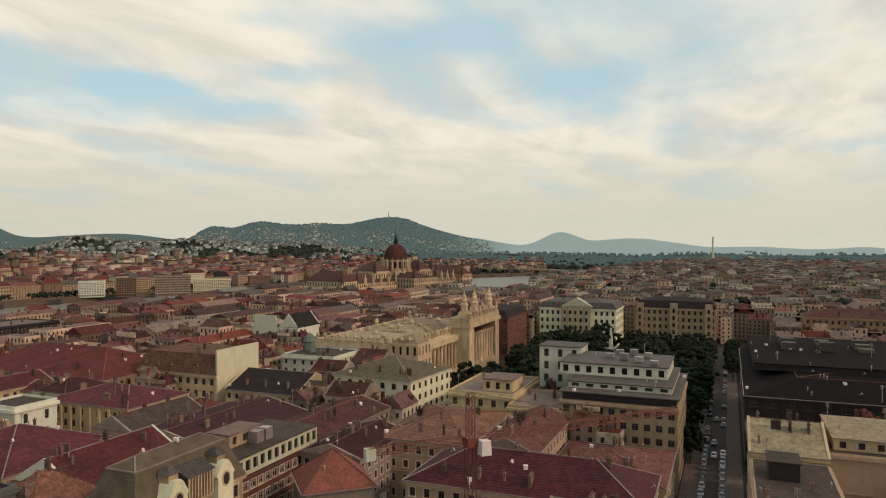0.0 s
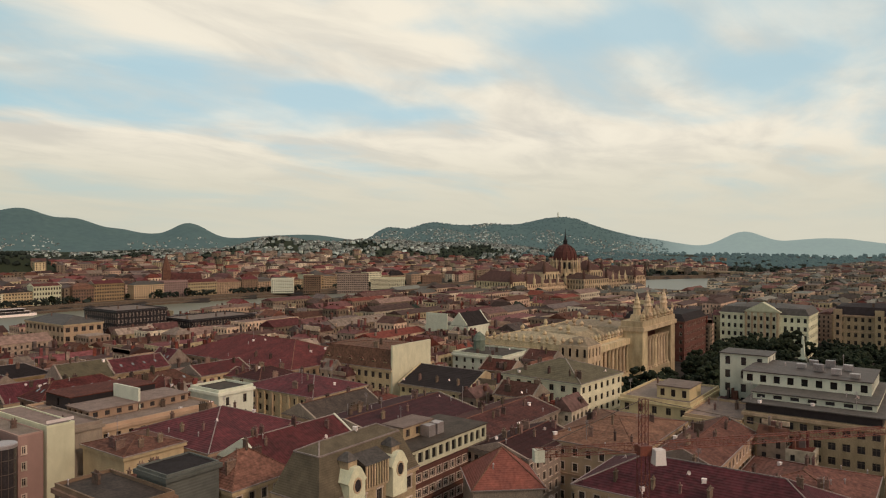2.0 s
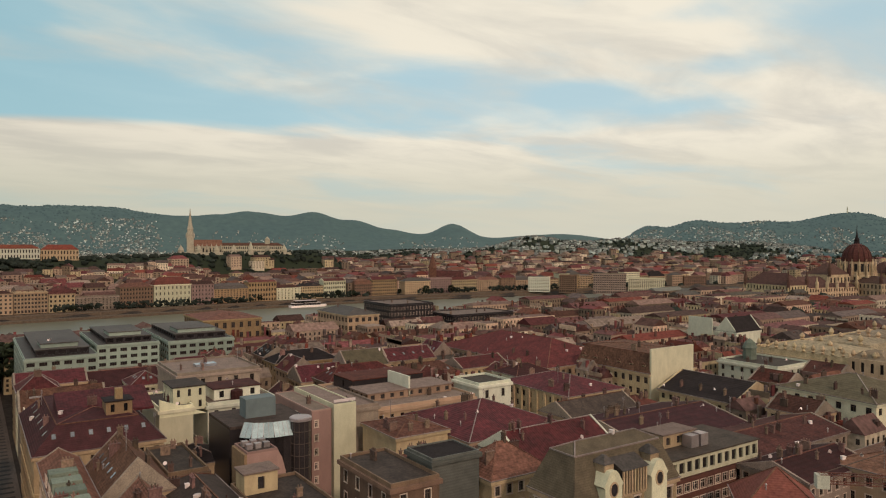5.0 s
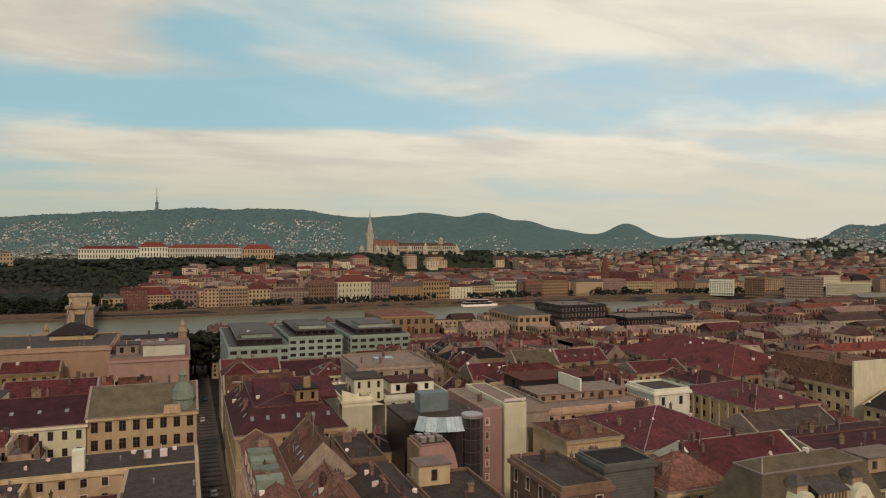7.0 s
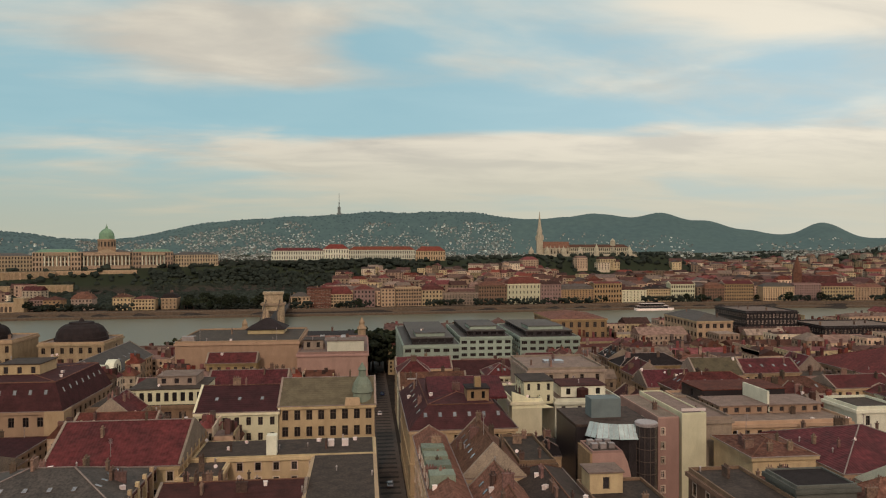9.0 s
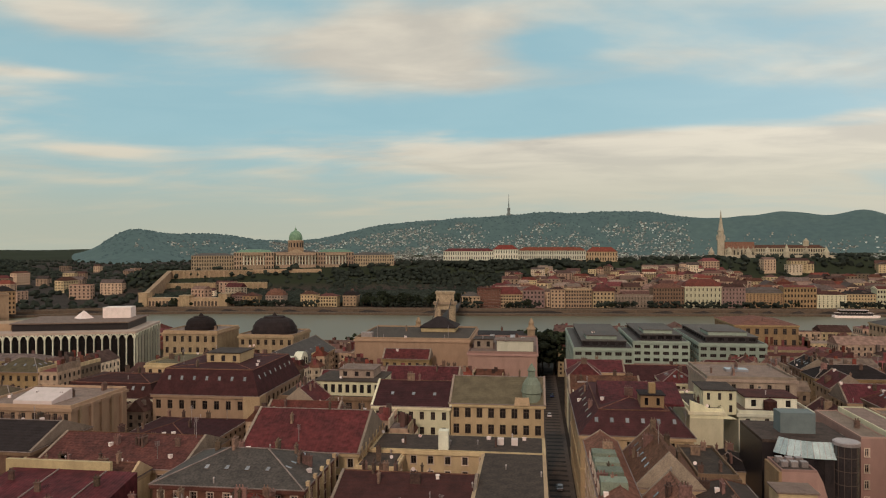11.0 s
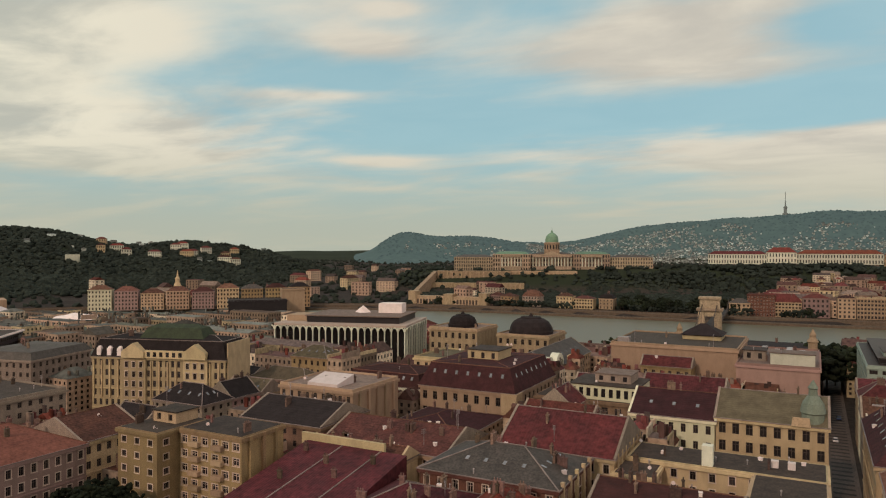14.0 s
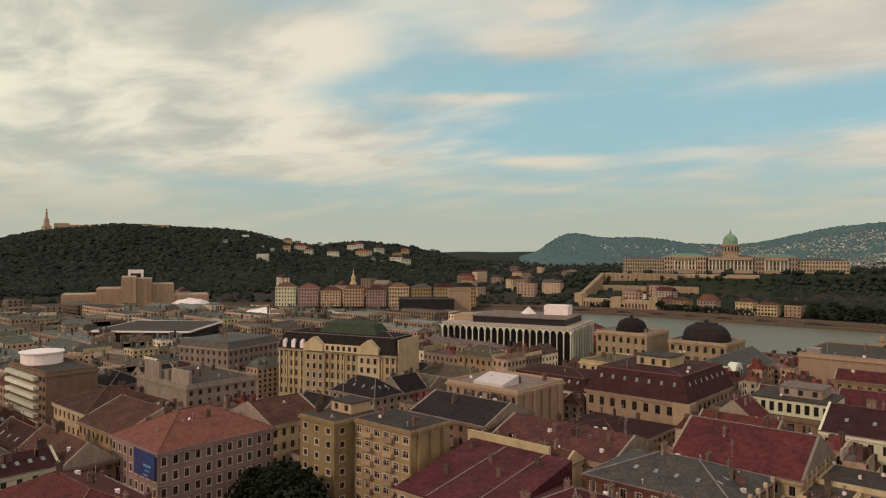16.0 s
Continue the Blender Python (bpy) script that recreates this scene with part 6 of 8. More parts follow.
def castle_palace():
    W, G = WALL["castle"], ROOF["copper"]
    root = thing("castle_palace", "long stone royal palace with a green copper dome", "palace", pose(-378, 1090, 0, 0, 0, 19.8))
    b = 33
    box_block(root, "wing", -155, -14, b, -92, 16, b + 22, W, 17, 4, "s", 1.7)
    box_block(root, "wing", 92, -14, b, 158, 16, b + 22, W, 17, 4, "s", 1.7)
    box_block(root, "block", -92, -20, b, -32, 20, b + 27, W, 15, 4, "s", 1.8)
    box_block(root, "block", 36, -20, b, 92, 20, b + 27, W, 14, 4, "s", 1.8)
    box_block(root, "centre", -32, -12, b, 36, 20, b + 27, W, 17, 4, "s", 1.8)
    for x0, x1, y in ((-155, -92, 1), (92, 158, 1)):
        part("roof", roof_shape("hip", x1 - x0, 29, b + 22, 4, o=0.5), ROOF["grey"], root, at=pose((x0 + x1) / 2, y, 0))
    part("roof", roof_shape("hip", 66, 30, b + 27, 3, o=0.5), ROOF["grey"], root, at=pose(2, 4, 0))
    for x in (-62, 64):
        part("roof", roof_shape("mansard", 54, 36, b + 27, 0.8, o=0.3, inset=6, steep=3.6), G, root, "pale green copper mansard", at=pose(x, 0, 0))
    col = Shape()
    col.lathe([(1.2, 0), (0.9, 0.8), (0.8, 13), (1.3, 14)], 8)
    col = col.mesh("column", [WALL["white"]])
    for c, n in ((-62, 6), (2, 12), (64, 6)):
        s = Shape()
        y = -23 if n == 6 else -15.5
        s.box(c - n * 2.6, y, b + 22, c + n * 2.6, -11, b + 25.5)
        s.box(c - n * 2.6, y, b, c + n * 2.6, -11, b + 7)
        part("portico", s, W, root)
        for i in range(n + 1):
            part("column", col, None, root, at=pose(c + (i - n / 2) * 5, y + 1.2, b + 7.5))
    s = Shape()
    s.add([(-14, -16, b + 25.5), (18, -16, b + 25.5), (2, -16, b + 32), (-14, -12, b + 25.5), (18, -12, b + 25.5), (2, -12, b + 32)], ((0, 1, 2), (3, 5, 4), (0, 3, 4, 1), (1, 4, 5, 2), (2, 5, 3, 0)))
    part("pediment", s, W, root)
    s = Shape()
    s.box(-10, -8, b + 27, 14, 16, b + 33)
    s.lathe([(12.6, b + 33), (12.2, b + 43), (13.0, b + 43.6), (12.6, b + 45), (11.0, b + 46)], 16, 2, 4)
    drum = part("drum", s, WALL["stone"], root)
    s = Shape()
    for i in range(16):
        a = 6.2832 * (i + 0.5) / 16
        c, n = Vector((math.cos(a), math.sin(a), 0)), Vector((-math.sin(a), math.cos(a), 0))
        o = Vector((2, 4, 0))
        q = [o + c * 12.5 + n * 1.0, o + c * 12.5 - n * 1.0]
        s.quad(q[1] + Vector((0, 0, b + 35)), q[0] + Vector((0, 0, b + 35)), q[0] + Vector((0, 0, b + 42)), q[1] + Vector((0, 0, b + 42)))
    tagged(part("drum_glazing", s, GLASS, drum), kind="stuff")
    s = Shape()
    s.lathe([(10.4, b + 46), (10.6, b + 50), (9.4, b + 55), (6.6, b + 59), (2.6, b + 61.4), (1.6, b + 61.8), (1.5, b + 64), (0.3, b + 66), (0.1, b + 70)], 20, 2, 4)
    part("dome", s, G, root, "green copper dome with a lantern")
    # terraces and buttressed walls down the slope
    for x0, x1, y, z0, z1, lab in ((-176, -62, -62, 16, 34, "buttressed rampart wall"), (-62, 40, -50, 20, 34, "garden terrace wall"), (-182, -40, -92, 6, 17, "pale garden terrace wall")):
        s = Shape()
        s.box(x0, y, z0 - 12, x1, y + 22, z1)
        n = int((x1 - x0) / 7)
        wall = part("rampart", s, WALL["stone"], root, lab)
        s = Shape()
        s.box(-1, -1.2, z0 - 12, 1, 0, z1 - 1.5)
        s = s.mesh("buttress", [WALL["stone"]])
        for i in range(n):
            part("buttress", s, None, wall, at=pose(x0 + i * 7 + 3, y, 0))
    RECTS.append((-560, 990, -200, 1170))
    # the sloping stair wall at the southern end
    s = Shape()
    s.add([(-182, -60, 34), (-176, -60, 34), (-196, -190, 5), (-190, -190, 5), (-182, -60, 4), (-176, -60, 4), (-196, -190, -4), (-190, -190, -4)],
          ((0, 1, 3, 2), (0, 2, 6, 4), (1, 5, 7, 3), (2, 3, 7, 6)))
    part("stair_wall", s, WALL["stone"], root)


def coronation_church():
    W = WALL["church"]
    z = 47
    root = thing("gothic_church", "pale Gothic church with a tall openwork spire", "church", pose(365, 1445, 0, 0, 0, -8))
    s = Shape()
    s.box(-6.2, -6.2, z, 6.2, 6.2, z + 36)
    s.lathe([(6.0, z + 36), (5.6, z + 49), (6.3, z + 49.5), (4.4, z + 56), (2.2, z + 72), (0.2, z + 92)], 8)
    part("tower", s, W, root)
    pin = Shape()
    pin.lathe([(1.4, 0), (1.2, 6), (1.6, 6.2), (0.1, 12)], 6)
    pin = pin.mesh("pinnacle", [W])
    for x, y in ((-6.5, -6.5), (6.5, -6.5), (6.5, 6.5), (-6.5, 6.5)):
        part("pinnacle", pin, None, root, at=pose(x, y, z + 32))
    box_block(root, "nave", 7, -12, z, 60, 12, z + 16, W, 8, 1, "s", 2.5)
    part("roof", roof_shape("gable", 53, 24, z + 16, 13, o=0.4), ROOF["tan"], root, "patterned brown tile roof", at=pose(33.5, 0, 0))
    for i in range(6):
        part("pinnacle", pin, None, root, at=pose(12 + i * 9, -12.5, z + 9))
    root = thing("lookout_bastion", "pale stone lookout terrace with conical towers", "bastion", pose(365, 1425, 0, 0, 0, -14))
    s = Shape()
    s.box(-30, -8, z - 14, 190, 6, z + 4)
    part("terrace_wall", s, W, root)
    for i in range(7):
        s = Shape()
        s.lathe([(5.5, z - 14), (5.2, z + 8), (6, z + 8.6), (0.3, z + 19 + (6 if i == 4 else 0))], 10, -22 + i * 33, -2)
        part("tower", s, W, root)
    root = thing("hill_hotel", "long ribbed stone hotel on the castle hill", "hotel", pose(470, 1425, 0, 0, 0, -20))
    box_block(root, "body", -55, -10, z, 75, 12, z + 17, W, 32, 2, "s", 2.0)
    part("roof", roof_shape("hip", 130, 22, z + 17, 6), ROOF["brown"], root, at=pose(10, 1, 0))
    s = Shape()
    s.box(38, -4, z + 17, 48, 6, z + 28)
    s.lathe([(5, z + 28), (5.4, z + 30), (3, z + 33), (0.2, z + 36)], 8, 43, 1)
    part("tower", s, W, root)


def long_house(label, x, y, z, w, d, h, rot, wall, top, rise=6, rows=4, cols=24, name="castle_hill_house"):
    root = thing(name, label, "building", pose(x, y, 0, 0, 0, rot))
    box_block(root, "wall", -w / 2, -d / 2, z - 8, w / 2, d / 2, z + h, WALL[wall], cols, rows, "s", 1.6)
    part("roof", roof_shape("hip", w, d, z + h, rise), ROOF[top], root)
    RECTS.append((x - w / 2, y - w / 4, x + w / 2, y + w / 4))
    return root


def chain_bridge():
    W = WALL["castle"]
    root = thing("chain_bridge", "stone-pyloned chain suspension bridge", "bridge", pose(-74, 595, 0, 0, 0, 3) @ Matrix.Diagonal((0.72, 1, 0.95, 1)))
    for nm, x0, x1, dy, z0, z1 in (("pylon_leg", -12.1, -4.9, 5, -9, 17), ("pylon_leg", 4.9, 12.1, 5, -9, 17), ("pylon_gate", -12, 12, 5, 17, 21.5), ("cornice", -13.6, 13.6, 6.5, 21.5, 23.5), ("pylon_attic", -10.2, 10.2, 4.2, 23.5, 31), ("top_cornice", -11.4, 11.4, 5.2, 31, 33)):
        s = Shape()
        s.box(x0, -dy, z0, x1, dy, z1)
        part(nm, s, W, root)
    s = Shape()
    s.box(-7, -110, 6, 7, 175, 7.6)
    part("deck", s, ASPHALT, root)
    for sx in (-7.6, 7.6):
        s = Shape()
        for i in range(14):
            y0, y1 = i * 12.5, (i + 1) * 12.5
            f = lambda y: 9 + 18 * (1 - y / 101) ** 2 if y < 202 else 9
            s.beam((sx, y0, f(y0)), (sx, y1, f(y1)), 0.4)
            s.beam((sx, y1, f(y1)), (sx, y1, 7), 0.12)
        for i in range(8):
            y0, y1 = -i * 12, -(i + 1) * 12
            s.beam((sx, y0, 27 - i * 2.4), (sx, y1, 24.6 - i * 2.4), 0.4)
            s.beam((sx, y1, 24.6 - i * 2.4), (sx, y1, 7), 0.12)
        part("chain", s, FRAME_DARK, root)


def ribbed_hotel():
    root = thing("riverside_hotel", "dark glass hotel behind white arched ribs", "hotel", pose(-238, 340, 0, 0, 0, 16))
    w, d, h = 76, 50, 28
    RECTS.append((-285, 300, -185, 385))
    s = Shape()
    s.box(-w / 2 + 1, -d / 2 + 1, 0, w / 2 - 1, d / 2 - 1, h - 1.2)
    part("glass_body", s, GLASS, root, "dark glass body")
    s = Shape()
    s.box(-w / 2, -d / 2, h - 1.2, w / 2, d / 2, h)
    part("roof_slab", s, FRAME, root)
    n = 20
    rib = Shape()
    rib.box(-0.24, -0.6, 0, 0.24, 0.4, h - 1.2)
    for sg in (-1, 1):
        pts = [(sg * 0.3, h - 3.2), (sg * 0.55, h - 2.2), (sg * 1.1, h - 1.5), (sg * 1.85, h - 1.2)]
        for (a, z0), (b, z1) in zip(pts, pts[1:]):
            rib.beam((a, -0.5, z0), (b, -0.3, z1), 0.25)
    rib = rib.mesh("rib", [WALL["white"]])
    for i in range(n + 1):
        part("rib", rib, None, root, at=pose(-w / 2 + 0.5 + i * (w - 1) / n, -d / 2 + 0.2, 0))
    for i in range(9):
        part("rib", rib, None, root, at=pose(w / 2 - 0.2, -d / 2 + 3 + i * 5.6, 0, 0, 0, 90))
    s = Shape()
    s.box(-22, -16, h, 32, 20, h + 3.4)
    part("setback_storey", s, WALL["black"], root)
    s = Shape()
    s.box(-23, -17, h + 3.4, 33, 21, h + 4.0)
    part("setback_roof", s, ROOF["gravel"], root)
    s = Shape()
    s.box(14, 4, h + 4.0, 28, 14, h + 9.5)
    part("plant_room", s, WHITE, root)
    s = Shape()
    s.lathe([(5.0, h + 4.0), (0.2, h + 8)], 4, 4, 6)
    part("pyramid_skylight", s, WHITE, root)
    s = Shape()
    s.box(-36, -12, h, -24, 4, h + 3.5)
    part("plant_room", s, WALL["beige"], root)


def citadel_and_statue():
    z = ground_height(-1555, 553)
    s = Shape()
    s.box(-7, -7, z - 8, 7, 7, 112)
    s.box(-4.5, -4.5, 112, 4.5, 4.5, 126, taper=0.8)
    s.lathe([(3.2, 126), (2.4, 131), (1.8, 135), (2.3, 138), (1.3, 140.2), (1.5, 141.6), (0.7, 143)], 10)
    s.beam((-0.9, 0, 139), (-2.4, 0, 146), 0.6)
    s.beam((0.9, 0, 139), (1.8, 0, 146), 0.6)
    s.box(-3.5, -0.6, 145.6, 3, 0.6, 146.4)
    single("hilltop_statue", s, WALL["stone"], "pale statue holding up a leaf on a tall pedestal", "statue", pose(-1555, 553, 0))
    s = Shape()
    ax, ay, bx, by = -1550, 565, -1461, 767
    for i in range(8):
        k, k2 = i / 8, (i + 1) / 8
        x0, y0, x1, y1 = ax + (bx - ax) * k, ay + (by - ay) * k, ax + (bx - ax) * k2, ay + (by - ay) * k2
        s.prism([(x0, y0), (x1, y1), (x1 - 14, y1 + 6), (x0 - 14, y0 + 6)][::-1], 85, 115 + (3 if i in (0, 6, 7) else 0))
    single("citadel", s, WALL["stone"], "low stone citadel along the hilltop", "fortress")


gothic_parliament()
exchange_palace()
castle_palace()
coronation_church()
long_house("long white barracks under a red tile roof", -112, 1237, 52, 88, 18, 8, 2, "white", "red", 5, 2, 22)
long_house("raised barracks wing under a steep red roof", -48, 1243, 54, 44, 22, 9, 0, "white", "orange", 8, 2, 10)
long_house("long white barracks under a bright red roof", 32, 1246, 53, 116, 20, 8, -2, "white", "orange", 6, 2, 30)
long_house("cream house with a steep red roof", 118, 1252, 50, 52, 20, 9, -4, "cream", "orange", 8, 2, 12)
chain_bridge()
ribbed_hotel()
citadel_and_statue()


def river_houses():
    rng = random.Random(21)
    x = -480
    walls = ["cream", "stone", "mauve", "ochre", "beige", "ivory", "grey", "brown", "stone", "cream"]
    tops = ["brown", "red", "tan", "slate", "grey", "brown"]
    words = {"stone": "pale stone"}
    while x < 1000:
        low = x < -62
        w = rng.uniform(12, 24) if low else rng.uniform(14, 46)
        h = rng.uniform(11, 16) if low else rng.choice((14, 15.5, 17, 19, 21, 23)) + rng.uniform(-0.8, 0.8)
        cx = x + w / 2
        y = buda_bank(cx) + 30 + (rng.uniform(-6, 10) if low else rng.uniform(-1, 3))
        a = math.degrees(math.atan((buda_bank(cx + 5) - buda_bank(cx - 5)) / 10))
        if not -198 < cx < -70 and cx > -352 and not (low and rng.random() < 0.12):
            wl, tp = rng.choice(walls), rng.choice(tops)
            building(f"{words.get(wl, wl)} riverside apartment house with a {tp} roof", x + 0.3, y, x + w - 0.3, y + rng.uniform(13, 18), h, rng.choice(("hip", "hip", "gable", "mansard", "flat")), rng.uniform(2, 5), wl, tp,
                     3 if low else rng.choice((4, 5, 5, 6)), rng.choice((3.0, 3.6, 4.2)), rng.choice((1.2, 1.5, 1.8)), sides="s", rot=a, chimneys=rng.randint(1, 4), joined=True, name="riverside_house", belts=rng.random() < 0.4, base=0.5, axis="x")
        x += w + (rng.uniform(0, 9) if low else (rng.uniform(0, 14) if rng.random() < 0.25 else 0))
    B("dark brown brick block under the castle slope", -62, buda_bank(-50) + 28, -36, buda_bank(-50) + 50, 22, "flat", 0, "brick", "slate", 6, 3, 1.4, sides="s", chimneys=2, joined=True, name="riverside_house")
    # the garden arcade below the palace
    root = thing("garden_arcade", "pale arcaded garden bazaar with pavilions on the quay", "arcade", pose(-400, buda_bank(-400) + 34, 0, 0, 0, 5))
    for x0, x1, z in ((-54, -44, 15), (-44, 40, 9), (40, 50, 14), (-6, 6, 12)):
        s = Shape()
        s.box(x0, -2 if z > 9 else 0, 0, x1, 12, z)
        s.box(x0 - 0.4, -2.5 if z > 9 else -0.5, z, x1 + 0.4, 12.4, z + 0.9)
        part("pavilion" if z > 9 else "arcade_wall", s, WALL["stone"], root)
    # flat dark sheets on the closed wall stand in for shaded arch openings
    for i in range(20):
        s = Shape()
        u = -41.5 + i * 4.1
        if -9 < u < 8:
            continue
        pts = [(u - 1.3, 0.6), (u + 1.3, 0.6)] + [(u + 1.3 * math.cos(q * 0.5236), 5 + 1.5 * math.sin(q * 0.5236)) for q in range(7)]
        s.add([(p, -0.06, z) for p, z in pts], [tuple(range(len(pts)))])
        part("arch", s, FRAME_DARK, root)
    # the row beyond the southern bend of the river
    for i in range(9):
        k = i / 9
        cx, cy = -705 + 180 * k, 520 + 165 * k
        wl, tp = rng.choice(walls), rng.choice(tops)
        building(f"{wl} riverside house below the wooded hill", cx - 12, cy - 8, cx + 12, cy + 8, rng.uniform(17, 24), "hip", 5, wl, tp, 5, 3.6, 1.5, sides="s", rot=43, chimneys=2, joined=True, name="riverside_house", belts=False)
    s = Shape()
    s.box(-4, -4, 0, 4, 4, 24)
    s.lathe([(4, 24), (4.3, 25), (2.6, 29), (2.6, 32), (3, 33), (1.2, 36), (0.1, 44)], 8)
    root = thing("parish_church", "small church with a slim bulbous steeple", "church", pose(-668, 594, 0, 0, 0, 43))
    part("steeple", s, WALL["cream"], root)
    box_block(root, "nave", 4, -7, 0, 28, 7, 14, WALL["cream"], 5, 1, "s", 1.8)
    part("roof", roof_shape("gable", 24, 14, 14, 6), ROOF["red"], root, at=pose(16, 0, 0))


river_houses()


# ---- farther single things ----
def southern_bank():
    W = WALL["beige"]
    root = thing("concrete_hall", "stepped concrete hall with ribbed walls", "hall", pose(-750, 372, 0, 0, 0, 63.6))
    for x0, x1, z1, y in ((-85, -52, 20, 0), (-52, -28, 26, 4), (-28, -14, 38, 8), (-14, 2, 36, 6), (2, 24, 30, 2), (24, 60, 18, 0)):
        s = Shape()
        s.box(x0, -14 - y, 0, x1, 22, z1)
        b = part("block", s, W, root)
        for i in range(int((x1 - x0) / 4)):
            r = Shape()
            r.box(x0 + 1 + i * 4, -14.6 - y, 0, x0 + 1.8 + i * 4, -14 - y, z1 - 1.5)
            part("fin", r, W, b)
    root = thing("suspension_bridge", "white steel suspension bridge portal", "bridge", pose(-826, 392, 0, 0, 0, 64.6))
    s = Shape()
    for x in (-7, 7):
        s.box(x - 1.4, -1.5, -6, x + 1.4, 1.5, 38.5)
    part("portal_leg", s, WHITE, root)
    s = Shape()
    s.box(-8.4, -1.7, 38.5, 8.4, 1.7, 43)
    part("portal_beam", s, WHITE, root)
    for x in (-7, 7):
        s = Shape()
        s.beam((x, 0, 42), (x, 120, 10), 0.3)
        s.beam((x, 0, 42), (x, -90, 8), 0.3)
        part("cable", s, WHITE, root)
    for x, y, w, d, h in ((-517, 360, 36, 24, 17), (-668, 374, 30, 24, 17)):
        root = thing("event_tent", "white billowing event tent roof", "tent", pose(x, y, 0, 0, 0, 42))
        s = Shape()
        s.box(-w / 2, -d / 2, 0, w / 2, d / 2, h - 4)
        part("tent_wall", s, WALL["grey"], root)
        s = Shape()
        n = 9
        for i in range(n):
            for j in range(n):
                pts = []
                for di, dj in ((0, 0), (1, 0), (1, 1), (0, 1)):
                    u, v = (i + di) / n, (j + dj) / n
                    pts.append(((u - 0.5) * w * 1.05, (v - 0.5) * d * 1.05, h - 4 + 5 * max(0, math.sin(u * 3.1416)) ** 0.6 * max(0, math.sin(v * 3.1416)) ** 0.6 + 0.6 * math.sin(u * 17)))
                s.quad(*pts)
        part("tent_roof", s, WHITE, root)
    # upright white sign board on the slope
    z = ground_height(-1190, 820)
    s = Shape()
    s.box(-12, -0.6, 0, 12, 0.6, 16)
    s.box(-9, -2, 3, 9, -0.6, 12)
    single("hillside_pavilion", s, WALL["white"], "small white billboard on the wooded slope", "pavilion", pose(-1190, 820, z, 0, 0, 55))


def slope_villas():
    rng = random.Random(31)
    for i in range(16):
        az, r = rng.uniform(44, 54), rng.uniform(1560, 1720)
        x, y = polar(az, r)
        z = ground_height(x, y)
        w = rng.uniform(14, 30)
        root = thing("hill_villa", rng.choice(("white", "cream", "pink")) + "-walled villa with a red roof among trees", "villa", pose(x, y, z, 0, 0, rng.uniform(35, 65)), "hill villas")
        box_block(root, "wall", -w / 2, -6, -6, w / 2, 6, 14, WALL[rng.choice(("white", "cream", "white"))], int(w / 4), 3, "s", 1.8)
        part("roof", roof_shape("hip", w, 12, 14, 4), ROOF[rng.choice(("red", "orange", "brown"))], root)


def northern_marks():
    # the arched bridge up the river
    root = thing("arch_bridge", "low stone-piered arch bridge across the river", "bridge", pose(1640, 385, 0, 0, 0, 78))
    s = Shape()
    s.box(-190, -8, 7, 190, 8, 10)
    part("deck", s, WALL["stone"], root)
    for x in range(-150, 151, 75):
        s = Shape()
        s.box(x - 5, -9, -8, x + 5, 9, 7)
        part("pier", s, WALL["stone"], root)
    for x in range(-150, 150, 75):
        s = Shape()
        for i in range(8):
            u0, u1 = x + 5 + i * 65 / 8, x + 5 + (i + 1) * 65 / 8
            f = lambda u: 2 + 5 * math.sin((u - x - 5) / 65 * 3.1416)
            s.beam((u0, -7, f(u0)), (u1, -7, f(u1)), 0.8)
        part("arch", s, FRAME_DARK, root)
    s = Shape()
    s.lathe([(5, 0), (3.6, 60), (3.2, 99)], 12)
    single("factory_chimney", s, WALL["white"], "tall pale factory chimney far across the town", "chimney", pose(2999, 58, ground_height(2999, 58)))
    x, y = polar(1.95, 4270)
    z = far_height(x, y)
    s = Shape()
    s.box(-14, -10, -12, 14, 10, 8)
    s.box(-8, -8, 8, 8, 8, 44)
    s.box(-9.5, -9.5, 36, 9.5, 9.5, 40)
    s.lathe([(3.4, 44), (2.6, 74), (1.6, 76), (1.2, 125)], 8)
    single("television_tower", s, material("weathered_concrete", (0.27, 0.29, 0.29), (0.2, 0.22, 0.22), warm_cast=False), "slender grey television tower on the hill ridge", "tower", pose(x, y, z))
    x, y = polar(-63.6, 4350)
    s = Shape()
    s.lathe([(4, -4), (3, 18), (3.6, 19), (2.4, 30), (1, 36)], 10)
    single("lookout_tower", s, WALL["white"], "small white lookout tower on the hilltop", "tower", pose(x, y, far_height(x, y)))
    # brick church with a spire on the far bank
    x, y = polar(-33, 1010)
    root = thing("brick_church", "dark red brick church with a tall spire", "church", pose(x, y, 0, 0, 0, -25))
    s = Shape()
    s.box(-5, -5, 0, 5, 5, 34)
    s.lathe([(6.4, 34), (0.2, 56)], 8)
    part("steeple", s, WALL["brick"], root)
    box_block(root, "nave", 5, -10, 0, 44, 10, 18, WALL["brick"], 6, 1, "s", 2)
    part("roof", roof_shape("gable", 39, 20, 18, 12), ROOF["brown"], root, at=pose(24.5, 0, 0))


